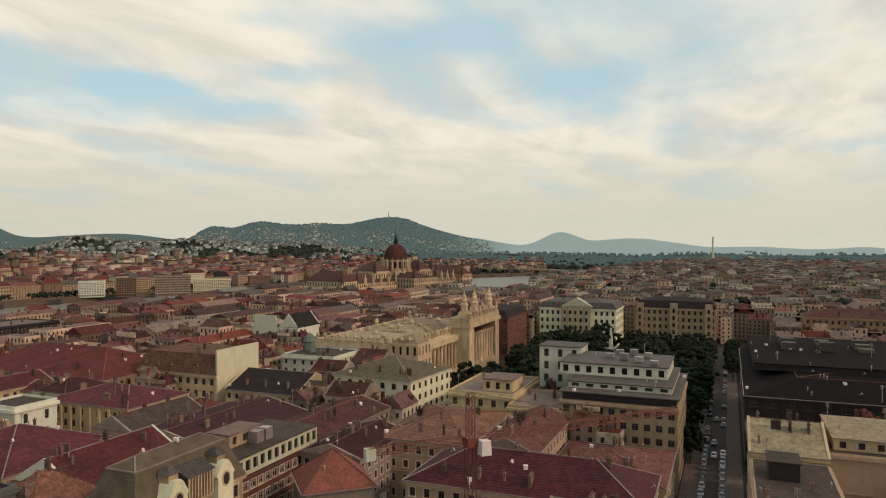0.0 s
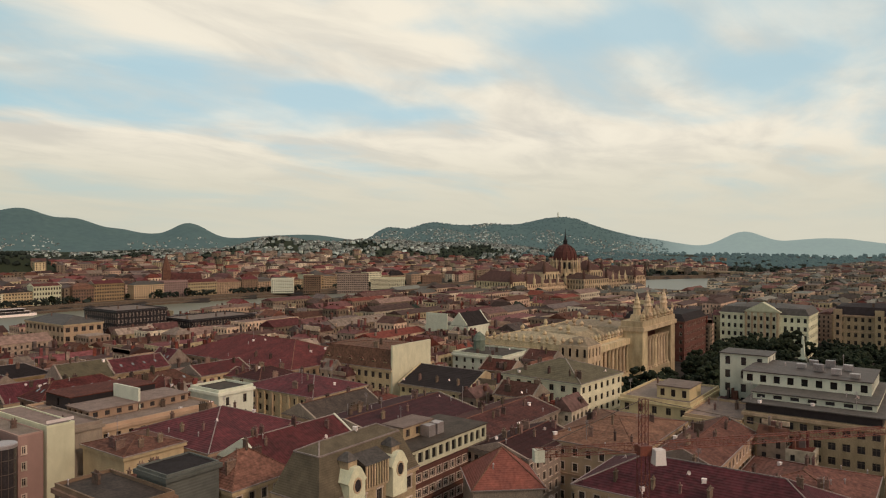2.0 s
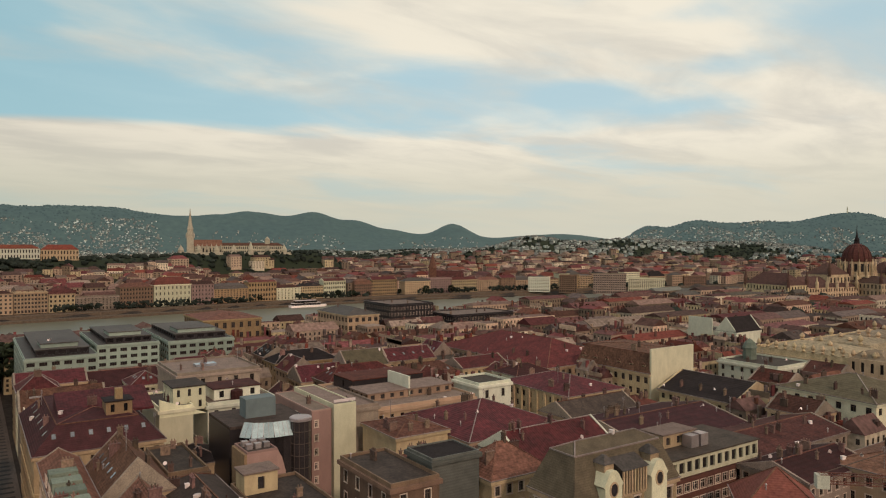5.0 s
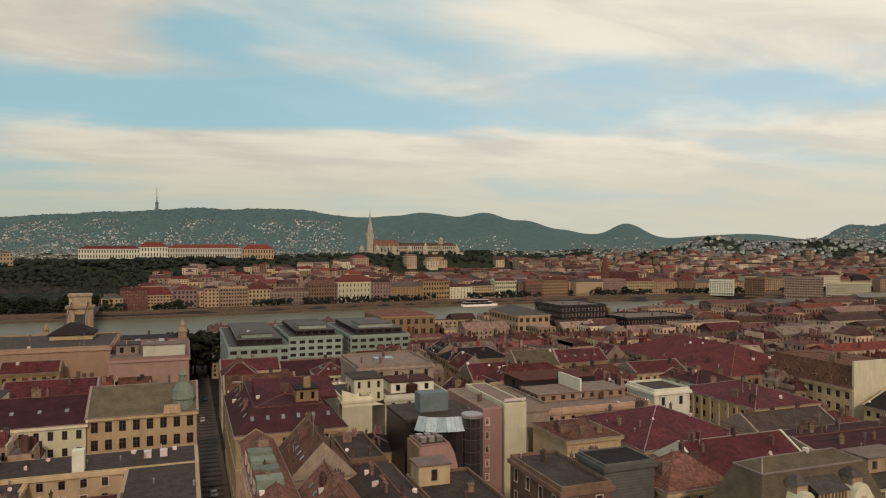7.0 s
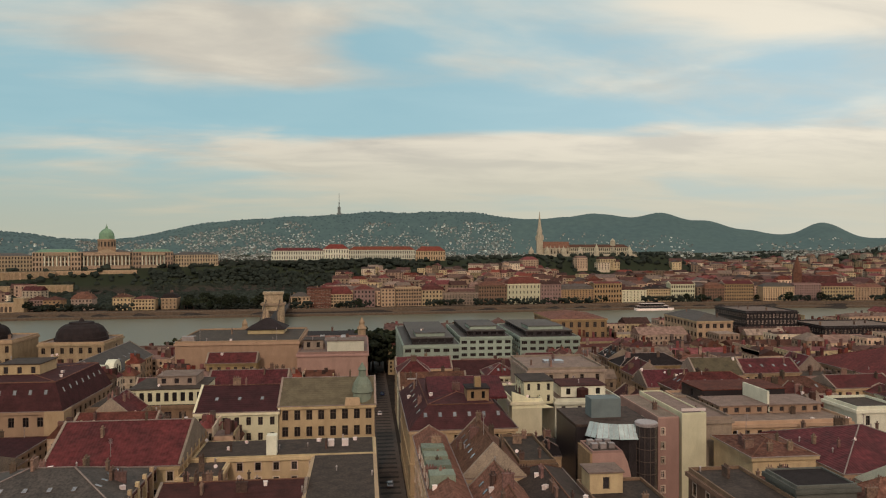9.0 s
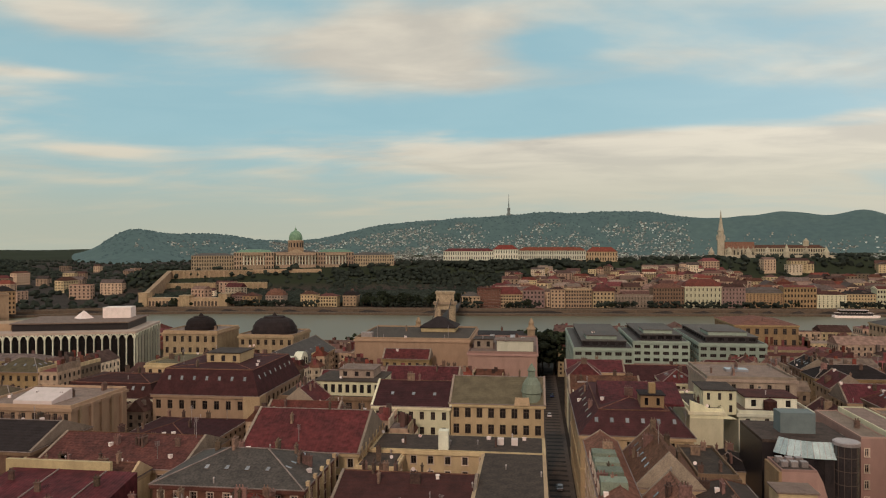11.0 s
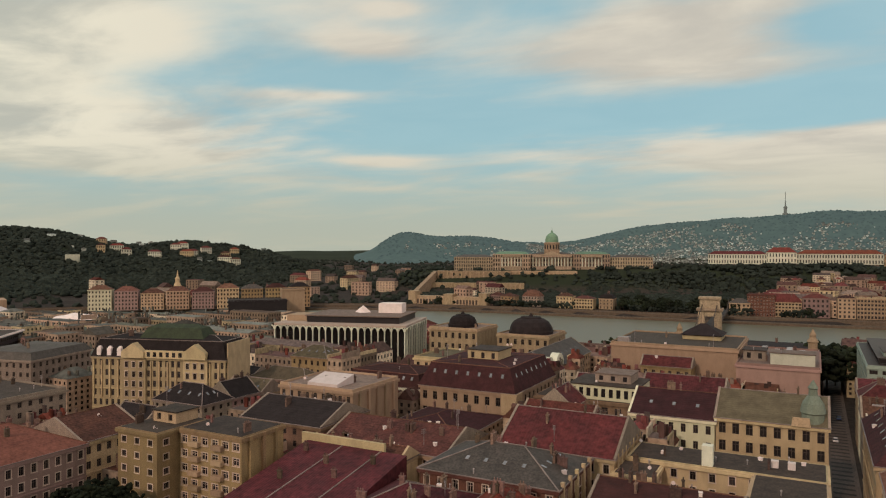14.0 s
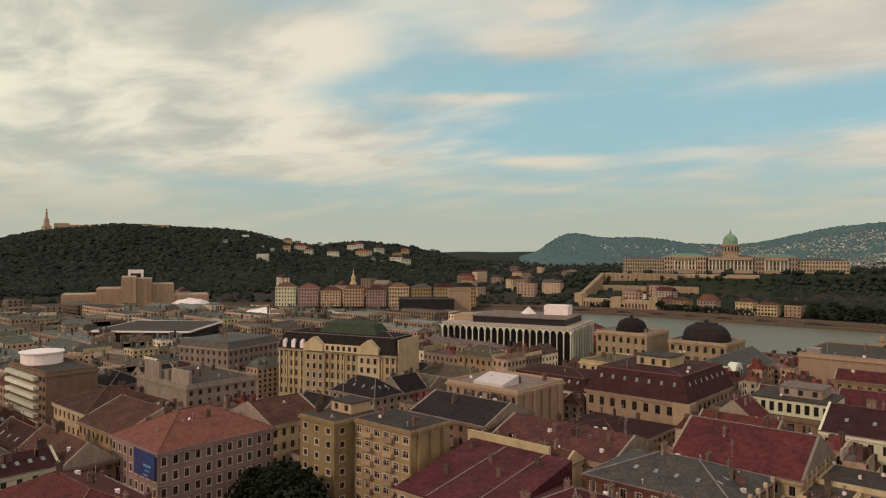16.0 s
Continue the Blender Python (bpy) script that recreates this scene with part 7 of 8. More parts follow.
def river_boat(x, y, a, w):
    root = thing("river_boat", "white passenger boat moored at the quay", "boat", pose(x, y, -5, 0, 0, a), "moored boats")
    s = Shape()
    s.prism([(-w / 2, -4), (w / 2 - 6, -4), (w / 2, 0), (w / 2 - 6, 4), (-w / 2, 4)], -0.5, 2.4)
    part("hull", s, WHITE, root)
    for k in range(2):
        s = Shape()
        s.box(-w / 2 + 3 + 3 * k, -3.4, 2.4 + 2.8 * k, w / 2 - 9 - 5 * k, 3.4, 4.9 + 2.8 * k)
        c = part("cabin", s, GLASS, root)
        s = Shape()
        s.box(-w / 2 + 2 + 3 * k, -3.8, 4.9 + 2.8 * k, w / 2 - 8 - 5 * k, 3.8, 5.2 + 2.8 * k)
        part("deck_roof", s, WHITE, c)


for az, d, w, h, wl in ((-47.1, 1010, 44, 27, "grey"), (-43.9, 1020, 24, 24, "brown"), (-41.6, 1030, 30, 20, "white"), (-49.9, 1060, 50, 19, "ivory")):
    x, y = polar(az, d)
    building(f"{wl} modern slab block on the far bank", x - w / 2, y - 8, x + w / 2, y + 8, h, "flat", 0, wl, "flat", 8, 3.0, 2.0, sides="s", rot=-47, chimneys=0, name="office_building", joined=True, belts=False, winh=0.5)
southern_bank()
slope_villas()
northern_marks()
for bx in (250, 330, 410, 520, 590):
    river_boat(bx, pest_bank(bx) + 16, -3, 58)
river_boat(330, buda_bank(330) - 16, 1, 46)
river_boat(-390, pest_bank(-390) + 18, 8, 50)
# ---- the city beyond: houses by the hundred ----
class City(Shape):
    """Many plain houses in one mesh: walls, roofs, windows."""
    def house(self, x, y, z, w, d, h, rise, rot, storeys, bays=0, flat=False):
        c, s = math.cos(rot), math.sin(rot)
        T = lambda px, py, pz: (x + px * c - py * s, y + px * s + py * c, z + pz)
        a, b = w / 2, d / 2
        self.add([T(-a, -b, -4), T(a, -b, -4), T(a, b, -4), T(-a, b, -4), T(-a, -b, h), T(a, -b, h), T(a, b, h), T(-a, b, h)],
                 ((0, 1, 5, 4), (1, 2, 6, 5), (2, 3, 7, 6), (3, 0, 4, 7)) + (((4, 5, 6, 7),) if flat else ()), 0)
        if not flat:
            o = 0.25
            a2, b2 = a + o, b + o
            k = min(a2, b2) * (0.02 if (int(x * 7 + y * 3) % 5) else 0.8)
            r = ((-a2 + k, 0), (a2 - k, 0)) if w >= d else ((0, -b2 + k), (0, b2 - k))
            fs = ((0, 1, 5, 4), (1, 2, 5), (2, 3, 4, 5), (3, 0, 4), (3, 2, 1, 0)) if w >= d else ((0, 1, 4), (1, 2, 5, 4), (2, 3, 5), (3, 0, 4, 5), (3, 2, 1, 0))
            self.add([T(-a2, -b2, h), T(a2, -b2, h), T(a2, b2, h), T(-a2, b2, h), T(*r[0], h + rise), T(*r[1], h + rise)], fs, 1)
        else:
            self.add([T(-a + 0.5, -b + 0.5, h + 0.1), T(a - 0.5, -b + 0.5, h + 0.1), T(a - 0.5, b - 0.5, h + 0.1), T(-a + 0.5, b - 0.5, h + 0.1)], ((0, 1, 2, 3),), 1)
        if bays:
            for (px, py), (qx, qy) in (((-a, -b), (a, -b)), ((a, -b), (a, b)), ((a, b), (-a, b)), ((-a, b), (-a, -b))):
                mx, my, _ = T((px + qx) / 2, (py + qy) / 2, 0)
                nx, ny = qy - py, px - qx
                wx, wy = nx * c - ny * s, nx * s + ny * c
                if wx * mx + wy * my > 0:
                    continue
                ln = math.hypot(qx - px, qy - py)
                n = max(1, int(ln / bays))
                ux, uy = (qx - px) / ln, (qy - py) / ln
                ox, oy = nx / ln * 0.06, ny / ln * 0.06
                sh = (h - 1.5) / storeys
                for i in range(n):
                    u = (i + 0.5) * ln / n
                    for j in range(storeys):
                        z0 = 0.8 + j * sh + sh * 0.25
                        e = bays * 0.19
                        self.add([T(px + ux * (u - e) + ox, py + uy * (u - e) + oy, z0), T(px + ux * (u + e) + ox, py + uy * (u + e) + oy, z0),
                                  T(px + ux * (u + e) + ox, py + uy * (u + e) + oy, z0 + sh * 0.55), T(px + ux * (u - e) + ox, py + uy * (u - e) + oy, z0 + sh * 0.55)], ((0, 1, 2, 3),), 2)


def free(x, y, m):
    return all(x + m < r[0] or x - m > r[2] or y + m < r[1] or y - m > r[3] for r in RECTS)


_rc = random.Random(11)


_lots = random.Random(8)
LOT_WALLS = ["cream", "beige", "grey", "ochre", "ivory", "brown", "stone", "mauve"]
LOT_TOPS = ["brown", "red", "red", "maroon", "maroon", "maroon", "tan", "slate", "brown", "red", "olive", "wine"]
TOP_WORDS = {"brown": "weathered brown tiled", "red": "red tiled", "maroon": "maroon sheet-metal", "tan": "tan tiled", "slate": "dark slate", "grey": "grey sheet-metal", "olive": "olive-grey", "orange": "orange tiled", "flat": "dark felt-covered", "wine": "wine-red sheet-metal"}


def lot(city, x0, y0, x1, y1, axis):
    """One town house of a street block: roof along the street, party walls at its ends."""
    if x1 - x0 < 5 or y1 - y0 < 5:
        return
    cx, cy = (x0 + x1) / 2, (y0 + y1) / 2
    r, az = math.hypot(cx, cy), math.degrees(math.atan2(-cx, cy))
    if r < 178 or not -118 < az < 92 or max(y0, y1) > pest_bank(cx) - 22:
        return
    if 252 < cx < 526 and -28 < cy < 126 or (-3 < x1 and x0 < 13 and y0 < 490) or (-5 < y1 and y0 < 13 and 0 < cx < 480):
        return
    if any(x0 < q[2] + 0.5 and x1 > q[0] - 0.5 and y0 < q[3] + 0.5 and y1 > q[1] - 0.5 for q in RECTS):
        if x1 - x0 > 11 and y1 - y0 > 11:      # try its quarters
            for i in (0, 1):
                for j in (0, 1):
                    lot(city, x0 + (x1 - x0) * i / 2, y0 + (y1 - y0) * j / 2, x0 + (x1 - x0) * (i + 1) / 2, y0 + (y1 - y0) * (j + 1) / 2, axis)
        return
    h = _lots.uniform(16.5, 21.5) - (4.5 if az > 24 else 0)
    if cy > 330 and -260 < cx < 700:      # lower towards the river, an open square at the bridge
        if -215 < cx < 12 and cy > 395:
            return
        h = h - 4.5 if cx < 195 else h - 3 if cx < 335 else h
    if -75 < az < -69.5 and r > 820:      # lots left out along this bearing to keep the river in the camera's view
        return
    if -290 < cx < -185 and 250 < cy < 305:
        h += 5
    if -168 < cx < -116 and 78 < cy < 120:
        return
    if -275 < cx < -196 and 148 < cy < 200 or -240 < cx < -205 and 262 < cy < 275:      # lots left out so the palace and the hotel show from the camera
        return
    if r < 330 and min(x1 - x0, y1 - y0) > 9:
        wl, tp = _lots.choice(LOT_WALLS), _lots.choice(["wine", "brown", "maroon", "wine", "brown", "red", "flat"] if az < -36 else LOT_TOPS if az < 24 else ["brown", "slate", "grey", "olive", "brown", "wine", "red"])
        flat = _lots.random() < 0.15
        n = len(RECTS)
        building(f"{wl} plastered town house with a {'flat' if flat else TOP_WORDS[tp]} roof", x0, y0, x1, y1, h, "flat" if flat else _lots.choice(("gable", "gable", "hip")), _lots.uniform(2.2, 3.8) if az < -36 else _lots.uniform(3.5, 6), wl, "flat" if flat else tp, 5, 3.4, 1.3,
                 chimneys=_lots.randint(2, 5), axis=axis, joined=True, name="town_house", belts=False, skylights=_lots.choice((0, 0, 0, 4)))
        del RECTS[n:]
    else:
        city.house(cx, cy, 0, x1 - x0, y1 - y0, h + (_lots.uniform(-3, 4) if r > 420 else 0), _lots.uniform(1.5, 4.0), 0, 6, 2.7 if r < 650 else 4.0, _lots.random() < (0.36 if az < 40 else 0.7))
        for _ in range(6 if r < 700 else 2):
            px, py = _lots.uniform(x0 + 1, x1 - 1), _lots.uniform(y0 + 1, y1 - 1)
            q = _lots.random()
            if q < 0.6:
                w, d, up, k = 0.7, 0.3, _lots.uniform(2.6, 4.2), 1
            elif q < 0.88:
                w, d, up, k = _lots.uniform(0.5, 0.9), _lots.uniform(0.5, 0.9), _lots.uniform(1.5, 3.2), 1
            else:      # a party wall that rises over the roofs
                px, w, py, d, up, k = _lots.choice((x0 + 0.3, x1 - 0.3)), 0.2, (y0 + y1) / 2, (y1 - y0) / 2, _lots.uniform(1.0, 3.0), 0
            city.box(px - w, py - d, h - 1, px + w, py + d, h + up, k)


def block(city, x0, y0, x1, y1):
    """A street block: wings of town houses round courtyards."""
    dp = 14.0
    for y in (y0, (y0 + y1) / 2 - dp / 2, y1 - dp):
        x = x0
        while x < x1 - 6:
            w = min(_lots.uniform(16, 30) if math.hypot(x, y) < 360 else _lots.uniform(24, 52), x1 - x)
            if x1 - x - w < 8:
                w = x1 - x
            lot(city, x, y, x + w, y + dp, "x")
            x += w
    inner0, inner1 = y0 + dp, y1 - dp
    mid0, mid1 = (y0 + y1) / 2 - dp / 2, (y0 + y1) / 2 + dp / 2
    for x in (x0, (x0 + x1) / 2 - 6, x1 - 12):
        for a, b in ((inner0, mid0), (mid1, inner1)):
            if b - a > 6:
                lot(city, x, a, x + 12, b, "y")


def fill_city():
    near, far, west, south = City(), City(), City(), City()
    # east bank: street blocks on a grid
    for i in range(-20, 26):
        for j in range(-14, 10):
            x0, y0 = 13 + i * 92, 13 + j * 80
            if x0 > 470:
                y0 += (i * 37) % 80 - 40
            block(south if x0 < -290 else near if math.hypot(x0, y0) < 650 else far, x0, y0, x0 + 80, y0 + 69)
    # beyond 1.5 km on the east bank: low roofs to the horizon
    for k in range(1500):
        az, r = _rc.uniform(-112, -64), 1450 + 1150 * _rc.random() ** 1.2
        x, y = polar(az, r)
        if y > pest_bank(x) - 30:
            continue
        far.house(x, y, ground_height(x, y), _rc.uniform(18, 50), _rc.uniform(15, 30), _rc.uniform(10, 22), _rc.uniform(3, 7), _rc.uniform(0, 3), 4, 6, _rc.random() < 0.3)
    # west bank: flat quarter and slopes
    for k in range(3400):
        az, r = _rc.uniform(-76, 62), 760 + 1700 * _rc.random() ** 1.2
        x, y = polar(az, r)
        if y < buda_bank(x) + 45:
            continue
        z = ground_height(x, y)
        d, _k = castle_ridge(x, y)
        if z > (30 if x > 40 else 16) or (d < (85 if x > 40 else 110)):
            continue
        if (3 < az < 22 and r < 1300) or (az > 3 and z > 4) or (az > 12 and _rc.random() < 0.93) or -76 < az < -69.5 and r < 1700:
            continue
        west.house(x, y, z, _rc.uniform(16, 34), _rc.uniform(12, 18), _rc.uniform(12, 20), _rc.uniform(3, 6), _rc.choice((0.2, -0.3, 0.05, 1.5)), 4, 5, _rc.random() < 0.12)
    # old houses climbing the slope below the church
    for k in range(2200):
        az, r = _rc.uniform(-34, 2.5), _rc.uniform(830, 1290)
        x, y = polar(az, r)
        d, _k = castle_ridge(x, y)
        z = ground_height(x, y)
        if d < 88 or z < 5 or y < buda_bank(x) + 60:
            continue
        west.house(x, y, z, _rc.uniform(11, 26), _rc.uniform(9, 13), _rc.uniform(6, 11), _rc.uniform(2.5, 5), _rc.choice((0.2, -0.3, 0.05, 1.4)), 3, 3.4, _rc.random() < 0.12)
    single("pest_houses", near, [FAR_WALL, FAR_ROOF, GLASS], "dense old town houses with brown roofs", "houses", kind="stuff")
    single("distant_pest_houses", far, [FAR_WALL, DIM_ROOF, GLASS], "distant town houses with brown roofs dulled to imitate haze", "houses", kind="stuff")
    single("southern_houses", south, [FAR_WALL, GREY_ROOF, GLASS], "town houses and halls with grey flat roofs", "houses", kind="stuff")
    single("west_bank_houses", west, [FAR_WALL, FAR_ROOF, GLASS], "town houses of the far river bank", "houses", kind="stuff")
    # villas on the hills
    v = City()

    def villa(x, y, big):
        z = max(ground_height(x, y), far_height(x, y))
        v.house(x, y, z, _rc.uniform(9, 17) * big, _rc.uniform(8, 12) * big, _rc.uniform(6, 10) * big, _rc.uniform(2, 5), _rc.uniform(0, 3), 2, 0, _rc.random() < 0.35)

    for k in range(14000):
        az, r = (_rc.uniform(-64, -26), _rc.uniform(1600, 3300)) if k % 2 else (_rc.uniform(-76, 60), _rc.uniform(1500, 3300))
        x, y = polar(az, r)
        if y < buda_bank(x) + 200:
            continue
        z = ground_height(x, y)
        dens = 0.55 if -62 < az < -26 else (0.3 if az > 42 else 0.06)
        if z < 14 or _rc.random() > dens or noise.noise((x / 200, y / 200, 2)) < -0.1 or (az > 18 and r < 2300 and _rc.random() < 0.6):
            continue
        villa(x, y, 0.9)
    # far slopes: crowded low down, none along the wooded crests
    for a0, a1, n, share in ((-12, 21, 11000, 0.9), (-59, -44, 5200, 1.0), (-64, -59, 1300, 0.62), (-20, -12, 500, 0.5), (-26, -20, 500, 0.5), (-44, -30, 900, 0.55), (-72, -63, 1500, 0.5), (22, 31, 900, 0.7)):
        for k in range(n):
            az = _rc.uniform(a0, a1)
            top = max(far_height(*polar(az, q)) for q in (3900, 4100, 4300, 4500))
            x, y = polar(az, _rc.uniform(3150, 4350))
            z = far_height(x, y)
            if z > 40 + (top - 40) * share * (0.8 + 0.35 * noise.noise((x / 350, y / 350, 4))) or noise.noise((x / 150, y / 150, 2)) < -0.3 + 0.5 * _rc.random():
                continue
            villa(x, y, _rc.uniform(0.35, 0.72))
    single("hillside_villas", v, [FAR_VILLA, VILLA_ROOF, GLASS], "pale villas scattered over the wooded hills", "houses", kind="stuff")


def clump(s, x, y, z, r, rng):
    """An uneven tuft of foliage."""
    t = 1.618
    raw = [(-1, t, 0), (1, t, 0), (-1, -t, 0), (1, -t, 0), (0, -1, t), (0, 1, t), (0, -1, -t), (0, 1, -t), (t, 0, -1), (t, 0, 1), (-t, 0, -1), (-t, 0, 1)]
    fs = ((0, 11, 5), (0, 5, 1), (0, 1, 7), (0, 7, 10), (0, 10, 11), (1, 5, 9), (5, 11, 4), (11, 10, 2), (10, 7, 6), (7, 1, 8), (3, 9, 4), (3, 4, 2), (3, 2, 6), (3, 6, 8), (3, 8, 9), (4, 9, 5), (2, 4, 11), (6, 2, 10), (8, 6, 7), (9, 8, 1))
    s.add([(x + a * r * 0.52 * rng.uniform(0.6, 1.3), y + b * r * 0.52 * rng.uniform(0.6, 1.3), z + c * r * 0.45 * rng.uniform(0.6, 1.3)) for a, b, c in raw], fs)


def fill_woods():
    rng = random.Random(3)
    s, h = Shape(), Shape()
    for k in range(21000):
        az, r = rng.uniform(-84, 78), 820 + 2500 * rng.random()
        x, y = polar(az, r)
        if y < buda_bank(x) + 12:
            continue
        z = ground_height(x, y)
        if z < 9:
            if rng.random() > (0.6 if az > 8 else 0.12):
                continue
        rad = rng.uniform(3, 5.5) * (1 + r / 5000)
        clump(s, x, y, z + rad * 0.35, rad, rng)
    # thick woods on the castle slope and the big hill
    for k in range(26000):
        az, r = rng.uniform(-30, 80), (rng.uniform(820, 1300) if rng.random() < 0.55 else rng.uniform(1100, 2000))
        x, y = polar(az, r)
        if y < buda_bank(x) + 60:
            continue
        z = ground_height(x, y)
        d, _k = castle_ridge(x, y)
        if z < 3 or d < (66 if x < -290 and d < 110 and (x + y) % 3 > 1.6 else (100 if x < -290 else 70)) or (az < 2 and z < 34 and rng.random() < 0.72):
            continue
        rad = rng.uniform(2.2, 4.6)
        clump(s, x, y, z + rad * 0.4, rad, rng)
    for k in range(2500):
        az, r = rng.uniform(-112, -60), rng.uniform(1500, 4700)
        x, y = polar(az, r)
        if pest_bank(x) - 10 < y < buda_bank(x) + 10:
            continue
        rad = rng.uniform(4, 7) * (1 + r / 4000)
        clump(s if r < 2600 else h, x, y, ground_height(x, y) + rad * 0.4, rad, rng)
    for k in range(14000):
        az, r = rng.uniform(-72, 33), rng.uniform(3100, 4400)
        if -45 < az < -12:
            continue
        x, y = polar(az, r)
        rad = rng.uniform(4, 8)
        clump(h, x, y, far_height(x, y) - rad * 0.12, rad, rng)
    for k in range(4200):       # the green belt at the edge of the town
        az = rng.uniform(-112, -66)
        x, y = polar(az, rng.uniform(2250, 3600))
        rad = rng.uniform(6, 11)
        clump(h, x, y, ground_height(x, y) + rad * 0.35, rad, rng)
    for k in range(1100):       # street and courtyard trees between the roofs
        az, r = rng.uniform(-112, -48), rng.uniform(560, 2200)
        x, y = polar(az, r)
        if y > pest_bank(x) - 6 or -77 < az < -69 or not free(x, y, 3):
            continue
        rad = rng.uniform(4, 7.5)
        clump(s, x, y, 14 + rng.uniform(0, 4), rad, rng)
    for k in range(7000):       # the steep wood below the palace
        az, r = rng.uniform(2, 30), rng.uniform(810, 1120)
        x, y = polar(az, r)
        d, _k = castle_ridge(x, y)
        if y < buda_bank(x) + 48 or d < (104 if x < -300 else 66):
            continue
        rad = rng.uniform(2.6, 5.2)
        clump(s, x, y, ground_height(x, y) + rad * 0.45, rad, rng)
    for k in range(9000):       # the closed wood on the big southern hill
        az, r = rng.uniform(40, 80), rng.uniform(1150, 1800)
        x, y = polar(az, r)
        z = ground_height(x, y)
        if y < buda_bank(x) + 60 or z < 5:
            continue
        rad = rng.uniform(4, 7)
        clump(s, x, y, z + rad * 0.3, rad, rng)
    x = -340.0
    while x < 900:      # the leafy promenade along the far quay
        if noise.noise((x / 45, 0.3, 0.9)) > -0.18:
            for _ in range(5):
                rad = rng.uniform(1.3, 2.6)
                clump(s, x + rng.uniform(-3, 3), buda_bank(x) + 18 + rng.uniform(-2, 2), 2.4 + rng.uniform(0, 5.5), rad, rng)
        x += 4.2
    for k in range(900):      # tall crowns along the edge of the castle plateau
        az = rng.uniform(-3, 16)
        x, y = polar(az, rng.uniform(1130, 1215))
        d, _k = castle_ridge(x, y)
        if 42 < d < 80 and x > -260:
            rad = rng.uniform(2.5, 5)
            clump(s, x, y, ground_height(x, y) + rng.uniform(0, 6), rad, rng)
    single("hazy_woods", h, HAZE_GLOW_WOODS, "blue-green treetops on the far hills with a haze glow added", "woods", kind="stuff")
    single("far_woods", s, WOODS, "dark green woods on the hills across the river", "woods", kind="stuff")


fill_city()
fill_woods()
# ---- streets, cars, trees, crane, roof clutter ----
def street(name, x0, y0, x1, y1, label, mat, z=0.03):
    s = Shape()
    s.box(x0, y0, -0.3, x1, y1, z)
    return single(name, s, mat, label, name.split("_")[0], kind="structure")


street("road_north", 100, 0.6, 520, 8.0, "asphalt street lined with parked cars", ASPHALT, 0.04)
street("pavement_north_a", 100, -4.2, 520, 0.55, "stone-paved pavement", PAVING, 0.16)
street("pavement_north_b", 100, 8.05, 520, 12.6, "stone-paved pavement", PAVING, 0.16)
street("road_river", 3.3, 90, 11.7, 492, "paved pedestrian street to the river", PAVING, 0.05)
for i in range(70):
    y = 120 + i * 4.6
    s = Shape()
    s.box(4.6, y, 0, 10.4, y + 1.6, 0.065)
    single("paving_band", s, ASPHALT, "dark granite band across the paved street", "paving", kind="structure")
s = Shape()
s.box(258, 14, -0.3, 474, 110, 0.06)
single("lawn", s, material("park_grass", (0.05, 0.065, 0.025), (0.035, 0.05, 0.02), fine=1.5), "grass of the tree-filled square", "grass", kind="structure")


def make_car(k):
    root = thing("car", ("black", "silver", "white", "dark blue", "maroon")[k] + " car parked along the kerb", "car", pose(0, 0, 0), "parked cars")
    s = Shape()
    side = [(-2.1, 0.35), (2.1, 0.35), (2.15, 0.75), (1.9, 0.92), (1.0, 0.98), (-1.9, 1.0), (-2.15, 0.8)]
    n = len(side)
    s.add([(x, -0.86, z) for x, z in side] + [(x, 0.86, z) for x, z in side], [tuple(range(n)), tuple(range(2 * n - 1, n - 1, -1))] + [(i, n + i, n + (i + 1) % n, (i + 1) % n) for i in range(n)])
    part("body", s, CAR[k], root)
    s = Shape()
    s.add([(1.0, -0.78, 0.98), (1.0, 0.78, 0.98), (-1.8, 0.78, 1.0), (-1.8, -0.78, 1.0), (0.3, -0.62, 1.46), (0.3, 0.62, 1.46), (-1.3, 0.62, 1.46), (-1.3, -0.62, 1.46)],
          ((0, 1, 5, 4), (1, 2, 6, 5), (2, 3, 7, 6), (3, 0, 4, 7)))
    part("glasshouse", s, GLASS, root)
    s = Shape()
    s.box(-1.32, -0.64, 1.455, 0.32, 0.64, 1.5)
    part("roof", s, CAR[k], root)
    w = Shape()
    w.lathe([(0.2, -0.11), (0.32, -0.1), (0.32, 0.1), (0.2, 0.11)], 12)
    w = w.mesh("wheel", [TYRE])
    for x in (-1.35, 1.35):
        for y in (-0.78, 0.78):
            part("wheel", w, None, root, at=pose(x, y, 0.33, 90))
    return root


def park_cars():
    rng = random.Random(4)
    protos = [make_car(k) for k in range(5)]
    used = set()
    spots = []
    for x in range(185, 262, 6):
        for y in (7.0, 1.5):
            if rng.random() < 0.86:
                spots.append((x + rng.uniform(-0.5, 0.5), y, rng.choice((0, 180))))
    for x in range(268, 420, 8):
        spots.append((x, 1.5 if rng.random() < 0.6 else 7.0, 0))
    spots += [(248, 4.2, 180), (264, 4.4, 180), (300, 4.2, 0)]
    spots += [(7.5, 205, 90), (8.5, 330, 90), (6.5, 292, 90)]
    for x, y, a in spots:
        k = rng.choice((0, 0, 0, 1, 2, 3, 3, 4))
        m = pose(x, y, 0.05, 0, 0, a)
        if k not in used:
            used.add(k)
            protos[k].matrix_basis = m
        else:
            copy_thing(protos[k], m)
    for k in range(5):
        if k not in used:
            protos[k].matrix_basis = pose(430 + 7 * k, 7, 0.05)


park_cars()


